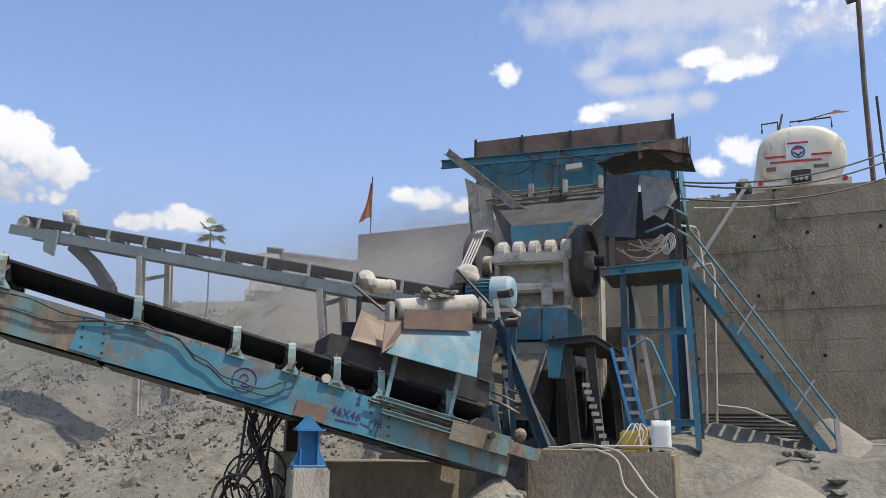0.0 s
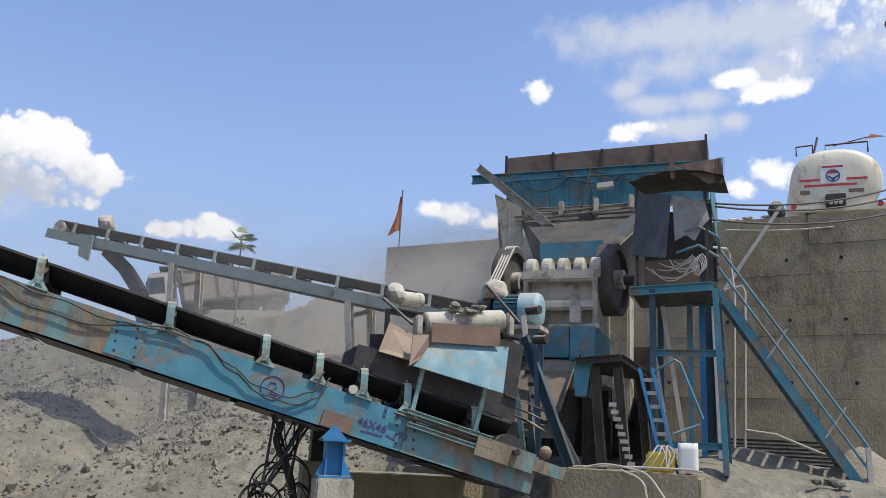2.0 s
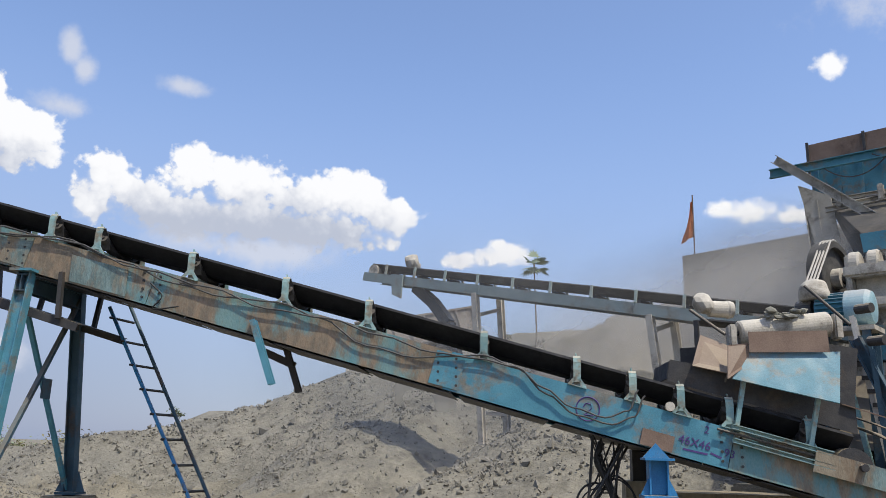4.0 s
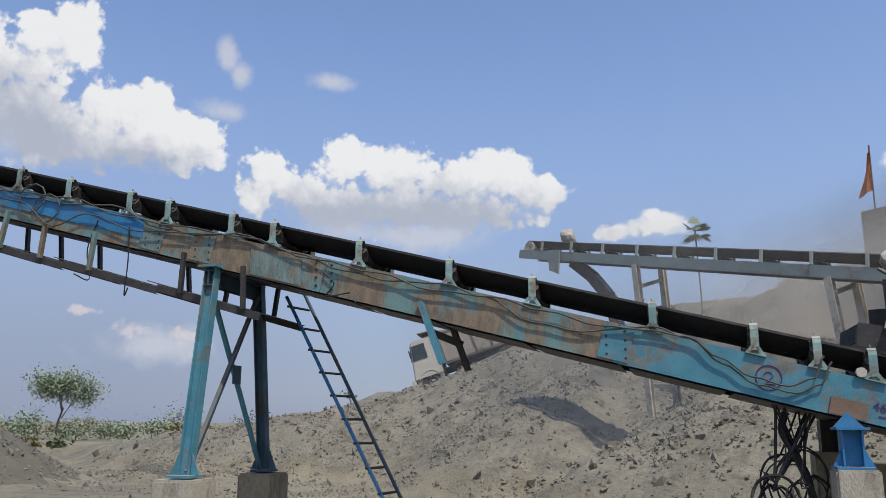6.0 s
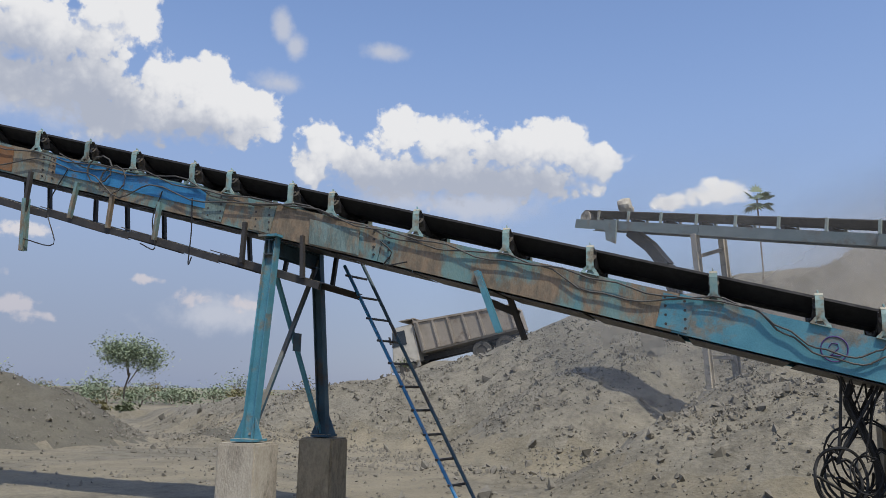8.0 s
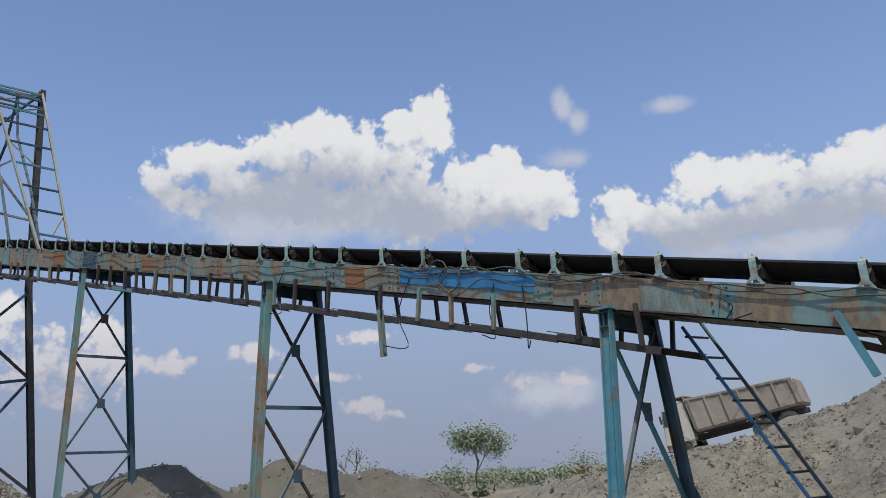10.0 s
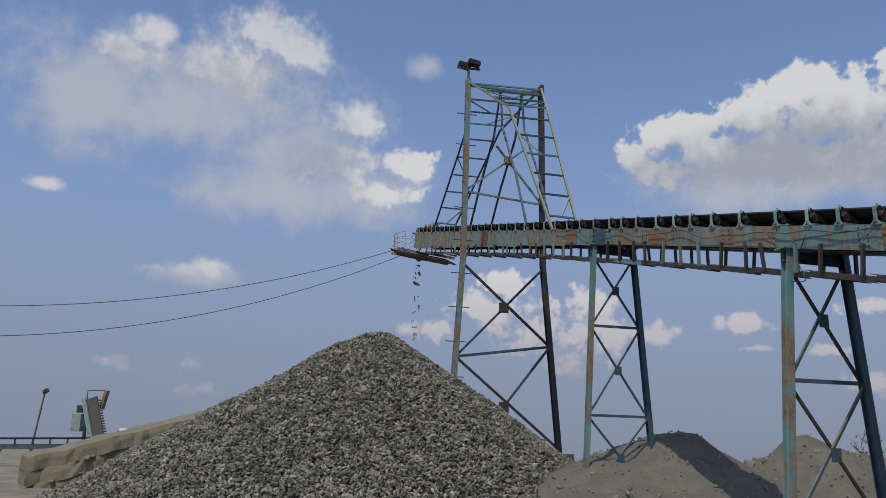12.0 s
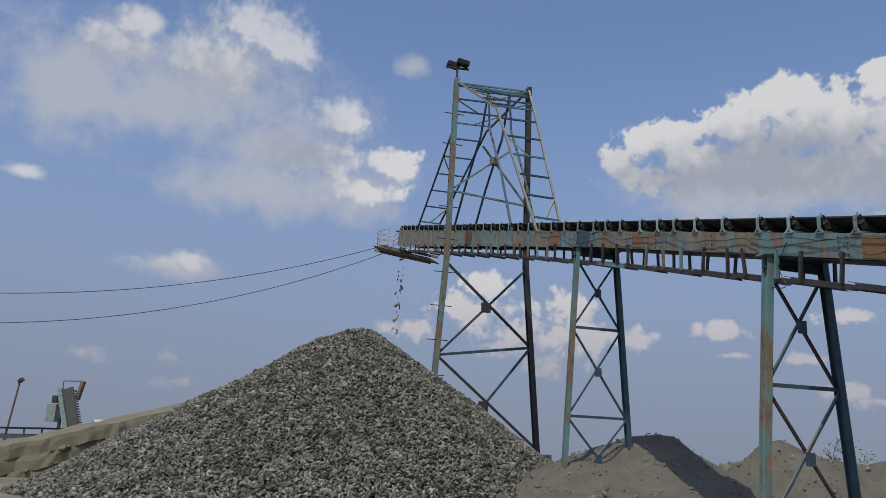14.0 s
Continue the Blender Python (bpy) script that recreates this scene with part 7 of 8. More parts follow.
# ---- on the wall top ----
def tanker():
    e = thing("tank_truck", ac(2.45, 24, 6.75), "cream road tanker parked with its rounded rear to the wall", "tank truck")
    ax, c = WB, ac(2.5, 22.3, 8.72)
    n, prof = 44, []
    for t, k in ((0, 0.0), (0.0, 0.55), (0.03, 0.82), (0.10, 0.95), (0.2, 1.0), (5.6, 1.0), (5.75, 0.9), (5.8, 0)):
        prof.append((t, k))
    bm = B()
    rings = []
    for t, k in prof:
        if k == 0:
            rings.append([bm.verts.new(c + ax * t)])
            continue
        ring = []
        for i in range(n):
            an = i * 2 * math.pi / n
            x, z = math.cos(an), math.sin(an)
            x = math.copysign(abs(x) ** 0.86, x) * 1.08
            z = math.copysign(abs(z) ** 0.9, z) * 0.86
            ring.append(bm.verts.new(c + ax * t + WR * x * k + UP * z * k))
        rings.append(ring)
    for r0, r1 in zip(rings, rings[1:]):
        for i in range(n):
            j = (i + 1) % n
            if len(r0) == 1:
                bm.faces.new((r0[0], r1[i], r1[j]))
            elif len(r1) == 1:
                bm.faces.new((r0[j], r0[i], r1[0]))
            else:
                bm.faces.new((r0[i], r1[i], r1[j], r0[j]))
    bmesh.ops.recalc_face_normals(bm, faces=bm.faces)
    tank = part("tank", bm, "cream", e, smooth=True)

    def flat(name, a0, a1, z0, z1, m, dz=0.0, proud=0.015, parent=tank):
        bm = B()
        hexa(bm, [ac(a0, 22.3 - proud, z0), ac(a1, 22.3 - proud, z0 + dz), ac(a1, 22.32, z0 + dz), ac(a0, 22.32, z0), ac(a0, 22.3 - proud, z1), ac(a1, 22.3 - proud, z1 + dz), ac(a1, 22.32, z1 + dz), ac(a0, 22.32, z1)])
        return part(name, bm, m, parent)
    flat("stripe", 1.62, 2.1, 8.68, 8.73, "red")
    flat("stripe", 2.72, 3.2, 8.68, 8.73, "red")
    flat("stripe", 1.72, 2.95, 8.53, 8.58, "red")
    flat("badge_panel", 2.12, 2.7, 8.6, 9.12, "white", proud=0.014)
    flat("badge_line", 2.16, 2.66, 9.02, 9.07, "red", proud=0.02)
    bm = B()
    turned(bm, ac(2.41, 22.285, 8.8), -WB, [(0, 0.17), (0.006, 0.17), (0.006, 0.135), (0, 0.135)], 28)
    part("badge_ring", bm, "badge_blue", tank)
    for sg in (-1, 1):
        bm = B()
        plate(bm, [ac(2.41, 22.278, 8.66), ac(2.41 + sg * 0.13, 22.278, 8.78), ac(2.41 + sg * 0.12, 22.278, 8.82), ac(2.41, 22.278, 8.74)], 0.004)
        part("badge_wing", bm, "badge_blue", tank)
    flat("badge_bar", 2.3, 2.52, 8.86, 8.93, "red", proud=0.02)
    flat("dirt_patch", 1.62, 1.85, 8.33, 8.43, "brown", proud=0.012)
    flat("label_bar", 2.75, 3.1, 8.34, 8.43, "brown", proud=0.012)
    flat("label_bar", 2.3, 2.55, 8.32, 8.41, "pipe", proud=0.012)
    # under-run, lamps, bumper, chassis
    bm = B()
    beam(bm, ac(1.3, 22.35, 7.95), ac(3.6, 22.35, 7.95), 0.12, 0.16)
    part("bumper", bm, "cream", e)
    for a in (1.45, 3.45):
        bm = B()
        turned(bm, ac(a, 22.27, 8.0), -WB, [(0, 0), (0, 0.07), (0.03, 0.06), (0.03, 0)], 14)
        part("tail_lamp", bm, "red", e)
    bm = B()
    beam(bm, ac(2.2, 22.2, 8.1), ac(2.65, 22.2, 8.1), 0.25, 0.3)
    part("valve_box", bm, "steel", e)
    for k in range(3):
        bm = B()
        turned(bm, ac(2.3 + 0.11 * k, 22.06, 8.0), -WB, [(0, 0), (0, 0.045), (0.1, 0.045), (0.1, 0)], 10)
        part("outlet", bm, "pipe", e)
    for a in (1.75, 3.15):
        bm = B()
        channel(bm, ac(a, 22.4, 7.8), ac(a, 30, 7.8), 0.08, 0.22, 0.02)
        part("chassis_rail", bm, "steel", e)
    for a in (1.45, 3.2):
        for b in (23.4, 24.6, 28.9):
            bm = B()
            turned(bm, ac(a, b, 7.25), WR, [(0, 0), (0, 0.3), (0.02, 0.48), (0.08, 0.51), (0.22, 0.51), (0.28, 0.48), (0.28, 0)], 24)
            part("wheel", bm, "tyre", e)
    bm = B()
    hexa(bm, [ac(1.25, 28.3, 7.5), ac(3.65, 28.3, 7.5), ac(3.65, 30.2, 7.5), ac(1.25, 30.2, 7.5), ac(1.3, 28.3, 9.4), ac(3.6, 28.3, 9.4), ac(3.6, 29.9, 9.4), ac(1.3, 29.9, 9.4)])
    part("cab", bm, "cream", e)
    for a0, a1 in ((1.6, 2.0), (2.3, 3.3)):
        bm = B()
        tube(bm, [ac(a0, 22.6, 9.5), ac(a0, 22.6, 9.75), ac(a1, 22.6, 9.78), ac(a1, 22.6, 9.5)], 0.025, 6)
        part("top_rail", bm, "steel", e)
    bm = B()
    tube(bm, [ac(2.0, 22.5, 9.45), ac(2.12, 22.5, 9.95)], 0.03, 6)
    part("dip_rod", bm, "brown", e)
    fl = thing("pennant", ac(3.5, 22.6, 9.8), "orange and white pennant on a stick over the tanker", "flag")
    bm = B()
    tube(bm, [ac(2.5, 22.6, 9.72), ac(3.3, 22.6, 9.9)], 0.015, 6)
    part("stick", bm, "steel", fl)
    bm = B()
    plate(bm, [ac(3.25, 22.6, 9.86), ac(3.75, 22.6, 9.88), ac(3.4, 22.6, 9.97)], 0.01)
    part("cloth", bm, "flag", fl)


M["badge_blue"] = surf("badge_blue_paint", (0.03, 0.08, 0.2), (0.05, 0.11, 0.25), 5, 0.5, 0.0)
tanker()


def lamp_pole():
    e = thing("street_lamp", ac(3.9, 21.2, 7.0), "tall thin brown steel lamp pole on the wall top", "street lamp")
    bm = B()
    tube(bm, [ac(3.88, 21.2, 6.6), ac(3.9, 21.2, 10), ac(3.96, 21.2, 12.35)], 0.06, 10)
    part("pole", bm, "brown", e)
    bm = B()
    beam(bm, ac(3.7, 21.2, 12.3), ac(4.0, 21.2, 12.38), 0.18, 0.12)
    part("lamp_head", bm, "steel", e)
    p = thing("utility_pole", ac(4.25, 21.0, 7), "thin dark pole with cables beside the lamp", "pole")
    bm = B()
    tube(bm, [ac(4.2, 21, 6.6), ac(4.12, 21, 8.0), ac(4.1, 21, 9.6)], 0.03, 8)
    part("rod", bm, "steel", p)
    w = thing("overhead_wire", ac(2, 18, 7), "black overhead power cable strung to the hopper", "cable")
    for p0, p1, d in (((-0.25, 13.5, 5.55), (6, 21.5, 9.3), 0.55), ((-0.25, 13.5, 5.5), (6, 21.5, 9.1), 0.6), ((-0.3, 13.2, 5.2), (6, 21.5, 8.6), 0.55), ((-0.2, 19.6, 6.75), (6, 20.5, 7.8), 0.35)):
        bm = B()
        tube(bm, sag(ac(*p0), ac(*p1), d, 20), 0.018, 5)
        part("wire", bm, "cable" if p0[1] < 15 else "pipe", w)
    r = thing("tripod_horn", ac(1.1, 20.3, 7.1), "dark sack on a post at the wall edge", "sack")
    bm = B()
    bmesh.ops.create_icosphere(bm, subdivisions=2, radius=0.2)
    for v in bm.verts:
        v.co.z *= 1.2
        v.co *= 1 + 0.2 * noise.noise(v.co * 6)
    bmesh.ops.translate(bm, vec=ac(0.95, 20.3, 7.35), verts=bm.verts)
    part("body", bm, "steel", r)


lamp_pole()


def wall_flag():
    e = thing("flag_on_pole", ac(-8.62, 20.15, 6.7), "orange triangular cloth flag on a thin pole at the wall corner", "flag")
    bm = B()
    tube(bm, [ac(-8.65, 20.15, 6.65), ac(-8.64, 20.15, 8.4)], 0.018, 8)
    part("pole", bm, "brown", e)
    bm = B()
    n = 7
    vs = []
    for i in range(n + 1):
        f = i / n
        z = 8.3 - 1.05 * f
        wd = 0.04 + 0.3 * f
        sway = 0.06 * math.sin(f * 5)
        vs.append([bm.verts.new(ac(-8.66 - wd * k, 20.15 + sway * k + 0.05 * math.sin(k * 6 + f * 3), z - 0.16 * k)) for k in (0, 0.33, 0.66, 1)])
    for r0, r1 in zip(vs, vs[1:]):
        for k in range(3):
            bm.faces.new((r0[k], r0[k + 1], r1[k + 1], r1[k]))
    bmesh.ops.solidify(bm, geom=bm.faces[:], thickness=0.006)
    part("cloth", bm, "flag", e)


wall_flag()


# ---- plants ----
def leafy(name, at, label, category, height, spread, trunk, leaves, seed, mat="leaf", trunk_h=0.35, leaf=0.12, lean=0.1, group="", clump=0.13):
    """A tapered trunk with limbs and a crown of small leaf clumps with gaps."""
    rnd = random.Random(seed)
    at = Vector(at)
    e = thing(name, at, label, category, group)
    bm = B()
    tips = []

    def limb(p, d, ln, r, depth):
        q = p + d * ln
        mid = p.lerp(q, 0.5) + Vector((rnd.uniform(-1, 1), rnd.uniform(-1, 1), 0)) * ln * 0.06
        tube(bm, [p, mid, q], r, 6)
        if depth == 0:
            tips.append(q)
            tips.append(mid)
            return
        for k in range(3 if depth > 1 else 4):
            an = rnd.uniform(0, 6.28)
            tilt = rnd.uniform(0.35, 0.95)
            nd = (d + Vector((math.cos(an), math.sin(an), 0)) * tilt * spread / height * 1.6).normalized()
            limb(p.lerp(q, rnd.uniform(0.6, 1.0)), nd, ln * rnd.uniform(0.55, 0.8), r * 0.6, depth - 1)
    limb(at - UP * 0.2, Vector((lean * rnd.uniform(-1, 1), lean * rnd.uniform(-1, 1), 1)).normalized(), height * trunk_h, trunk, 3)
    part("trunk", bm, "bark", e)
    bm = B()
    for _ in range(leaves):
        t = rnd.choice(tips)
        c = t + Vector((rnd.gauss(0, 1), rnd.gauss(0, 1), rnd.gauss(0, 0.8))) * spread * clump
        s = leaf * rnd.uniform(0.6, 1.5)
        m = Euler((rnd.uniform(-0.9, 0.9), rnd.uniform(-0.9, 0.9), rnd.uniform(0, 6.3))).to_matrix()
        v = [bm.verts.new(c + m @ Vector(p) * s) for p in ((-1, 0, 0), (0, -0.45, 0.08), (1, 0, 0), (0, 0.45, 0.08))]
        bm.faces.new(v)
    cr = part("crown", bm, mat, e)
    cr["kind"] = "stuff"
    return e


# foliage green with the haze of the air mixed into the colour
M["hazy_leaf"] = surf("haze_paled_leaf", (0.20, 0.25, 0.16), (0.28, 0.33, 0.22), 3, 0.8, 0.0)


def vegetation():
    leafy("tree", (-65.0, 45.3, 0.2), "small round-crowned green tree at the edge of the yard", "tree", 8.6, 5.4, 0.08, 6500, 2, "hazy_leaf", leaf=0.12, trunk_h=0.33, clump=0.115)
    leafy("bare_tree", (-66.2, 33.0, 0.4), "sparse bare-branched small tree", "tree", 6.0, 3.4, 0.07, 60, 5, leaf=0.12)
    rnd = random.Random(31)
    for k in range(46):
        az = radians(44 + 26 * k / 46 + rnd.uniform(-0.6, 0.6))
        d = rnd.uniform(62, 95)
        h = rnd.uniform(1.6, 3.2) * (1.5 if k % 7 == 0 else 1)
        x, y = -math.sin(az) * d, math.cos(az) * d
        leafy("bush", (x, y, ground_z(x, y) - 0.1), "hazy green scrub bush on the horizon", "bush", h, h * 1.1, 0.04, 520, 100 + k, "hazy_leaf" if k % 4 else "dry_leaf", 0.3, 0.11, clump=0.13, group="scrub on the horizon")
    for k in range(9):
        az = radians(55 + 1.6 * k)
        d = rnd.uniform(44, 50)
        x, y = -math.sin(az) * d, math.cos(az) * d
        leafy("bush", (x, y, ground_z(x, y) - 0.1), "dry yellowish scrub bush on the bank", "bush", rnd.uniform(1.0, 1.9), 1.5, 0.04, 320, 300 + k, "dry_leaf" if k % 3 else "leaf", 0.25, 0.12, group="scrub on the bank")
    for k, (x, y, h) in enumerate(((-17.2, 23.4, 0.9), (-4.2, 24.6, 0.7), (-5.6, 24.4, 0.6), (-6.5, 24.8, 0.8), (-3.2, 24.2, 0.6), (-2.2, 24.1, 0.5), (-24.5, 23.5, 1.1), (-13.2, 24.8, 0.5))):
        leafy("weed", (x, y, ground_z(x, y)), "thin dusty weed on the spoil bank crest", "weed", h, 0.5, 0.012, 90, 400 + k, "dry_leaf" if k % 2 else "leaf", 0.3, 0.05, group="weeds on the bank")
    # sapling with fan leaves behind the far conveyor
    p = ac(-13.55, 19.9, 0)
    z0 = ground_z(p.x, p.y)
    e = thing("sapling", (p.x, p.y, z0), "slim sapling with a tuft of fan leaves", "sapling")
    bm = B()
    tube(bm, [(p.x, p.y, z0 - 0.1), (p.x + 0.05, p.y, z0 + 1.2), (p.x - 0.02, p.y, 7.1)], 0.022, 6)
    part("stem", bm, "bark", e)
    rnd = random.Random(12)
    for k in range(17):
        an, el = k * 2.4, rnd.uniform(-0.7, 1.4)
        d = Vector((math.cos(an) * math.cos(el), math.sin(an) * math.cos(el), math.sin(el)))
        c = Vector((p.x, p.y, 7.05)) + d * rnd.uniform(0.12, 0.3)
        bm = B()
        sd = d.cross(UP).normalized()
        for j in range(7):
            a2 = (j - 3) * 0.42
            v = (d * math.cos(a2) + sd * math.sin(a2)).normalized()
            ln = 0.3 * (1 - 0.07 * abs(j - 3))
            w = v.cross(d.cross(sd)).normalized() * 0.035
            q = [bm.verts.new(x) for x in (c, c + v * ln * 0.5 + w, c + v * ln - UP * 0.03, c + v * ln * 0.5 - w)]
            bm.faces.new(q)
        part("leaf", bm, "hazy_leaf", e)


vegetation()


# ---- tipper truck on the haul road ----
def tipper():
    """Built about its own origin: x forward, z up, the origin on the road below its middle."""
    e = thing("dump_truck", (0, 0, 0), "dusty white-cabbed dump truck with a ribbed grey tipper body", "truck")

    def solid(name, pts0, pts1, m, parent=e, bev=0.0):
        bm = B()
        hexa(bm, [Vector(p) for p in pts0 + pts1])
        if bev:
            bmesh.ops.bevel(bm, geom=list(bm.edges), offset=bev, segments=2, affect="EDGES")
        return part(name, bm, m, parent)

    def boxy(name, x0, x1, y0, y1, z0, z1, m, parent=e, bev=0.0):
        return solid(name, [(x0, y0, z0), (x1, y0, z0), (x1, y1, z0), (x0, y1, z0)], [(x0, y0, z1), (x1, y0, z1), (x1, y1, z1), (x0, y1, z1)], m, parent, bev)
    cab = solid("cab", [(2.0, -1.15, 0.75), (3.55, -1.15, 0.75), (3.55, 1.15, 0.75), (2.0, 1.15, 0.75)], [(2.05, -1.1, 2.75), (3.25, -1.1, 2.75), (3.25, 1.1, 2.75), (2.05, 1.1, 2.75)], "dusty_white", e, 0.06)
    for sy in (-1, 1):
        bm = B()
        plate(bm, [(2.55, sy * 1.135, 1.75), (3.32, sy * 1.135, 1.75), (3.22, sy * 1.115, 2.5), (2.55, sy * 1.115, 2.5)], 0.02, (0, sy, 0))
        part("side_window", bm, "glass", cab)
    bm = B()
    plate(bm, [(3.43, -1.0, 1.75), (3.43, 1.0, 1.75), (3.3, 0.95, 2.55), (3.3, -0.95, 2.55)], 0.02, (1, 0, 0.15))
    part("windscreen", bm, "glass", cab)
    boxy("bumper", 3.5, 3.7, -1.15, 1.15, 0.5, 0.85, "dusty_white", e, 0.03)
    for y in (-0.42, 0.42):
        boxy("chassis_rail", -3.4, 3.2, y - 0.05, y + 0.05, 0.75, 1.0, "steel")
    # tipper body: floor, sloped sides with ribs, head board with canopy, tail gate
    body = boxy("tipper_floor", -3.4, 1.8, -1.15, 1.15, 1.1, 1.2, "truck_body")
    for sy in (-1, 1):
        bm = B()
        plate(bm, [(-3.4, sy * 1.17, 1.2), (1.8, sy * 1.17, 1.2), (1.95, sy * 1.2, 2.75), (-3.3, sy * 1.2, 2.35)], 0.05, (0, sy, 0))
        part("side_board", bm, "truck_body", body)
        for k in range(7):
            x = -3.3 + 0.82 * k
            bm = B()
            beam(bm, (x, sy * 1.27, 1.2), (x + 0.1, sy * 1.29, 2.35 + 0.06 * k), 0.08, 0.1, (1, 0, 0))
            part("rib", bm, "truck_body", body)
        bm = B()
        beam(bm, (-3.3, sy * 1.25, 2.37), (1.95, sy * 1.25, 2.77), 0.12, 0.1)
        part("top_rail", bm, "truck_body", body)
    bm = B()
    plate(bm, [(1.8, -1.17, 1.2), (1.8, 1.17, 1.2), (1.95, 1.17, 2.95), (1.95, -1.17, 2.95)], 0.05, (1, 0, 0))
    plate(bm, [(1.9, -1.17, 2.95), (2.75, -1.17, 3.0), (2.75, 1.17, 3.0), (1.9, 1.17, 2.95)], 0.05, (0, 0, 1))
    part("canopy", bm, "truck_body", body)
    bm = B()
    plate(bm, [(-3.42, -1.17, 1.2), (-3.42, 1.17, 1.2), (-3.32, 1.17, 2.35), (-3.32, -1.17, 2.35)], 0.05, (-1, 0, 0))
    part("tail_gate", bm, "truck_body", body)
    for x in (2.75, -1.3, -2.55):
        for sy in (-1, 1):
            bm = B()
            turned(bm, (x, sy * 0.8, 0.5), (0, sy, 0), [(0, 0), (0, 0.4), (0.03, 0.48), (0.08, 0.5), (0.25, 0.5), (0.3, 0.47), (0.3, 0.28), (0.26, 0.26), (0.26, 0)], 24)
            part("wheel", bm, "tyre", e)
    for sy in (-1, 1):
        bm = B()
        for k in range(8):
            a0, a1 = math.pi * k / 8, math.pi * (k + 1) / 8
            beam(bm, (2.75 + 0.6 * math.cos(a0), sy * 1.02, 0.5 + 0.6 * math.sin(a0)), (2.75 + 0.6 * math.cos(a1), sy * 1.02, 0.5 + 0.6 * math.sin(a1)), 0.3, 0.03)
        part("mud_guard", bm, "dusty_white", e)
        boxy("mirror", 3.35, 3.4, sy * 1.3 - 0.1, sy * 1.3 + 0.1, 1.9, 2.3, "steel")
    return e


TRUCK = tipper()


# ---- behind the stockpile: stepped earth bank and a second plant ----
def far_bank():
    e = thing("terrace_wall", (-34, -14, 0), "cut bank of brown earth in rough horizontal layers", "bank", kind="structure")
    rnd = random.Random(13)
    p0, p1 = Vector((-32.5, -16.7, 0)), Vector((-36.5, -9.5, 0))
    d = (p1 - p0).normalized()
    n = Vector((d.y, -d.x, 0))
    L_ = (p1 - p0).length
    layers, k = 7, 30

    def crown(f):
        return 1.1 + 2.4 * f + 0.1 * noise.noise((f * 9, 0, 0))
    # rammed layers, each a hand's width behind the one below, with ragged fronts
    for j in range(layers):
        bm = B()
        cols = []
        for i in range(k + 1):
            f = i / k
            z1 = crown(f) - 0.55 * (layers - 1 - j)
            out = 0.11 * (layers - 1 - j) + 0.2 * noise.noise((f * 13, j * 3.1, 2)) + 0.12 * noise.noise((f * 37, j * 5.7, 4))
            c = p0 + d * L_ * f
            cols.append([bm.verts.new(v) for v in (c + n * (out + 0.05) + UP * (z1 - 0.57), c + n * (out + 0.08 * noise.noise((f * 23, j, 7))) + UP * (z1 - 0.2), c + n * (out - 0.07) + UP * z1,
                                                   c - n * 6 + UP * (z1 + 0.1), c - n * 6 + UP * (z1 - 0.57))])
        for c0, c1 in zip(cols, cols[1:]):
            for q in range(5):
                bm.faces.new((c0[q], c1[q], c1[(q + 1) % 5], c0[(q + 1) % 5]))
        bm.faces.new(cols[0])
        bm.faces.new(cols[-1][::-1])
        bmesh.ops.recalc_face_normals(bm, faces=bm.faces)
        part("earth_layer", bm, "olive_earth", e)
    for _ in range(40):
        f, j = rnd.random(), rnd.randrange(1, layers)
        c = p0 + d * L_ * f + n * (0.11 * (layers - j) + 0.05) + UP * (crown(f) - 0.55 * (layers - j))
        bm = rock(rnd, rnd.uniform(0.12, 0.35))
        bmesh.ops.translate(bm, vec=c, verts=bm.verts)
        part("clod", bm, "olive_earth", e)


far_bank()


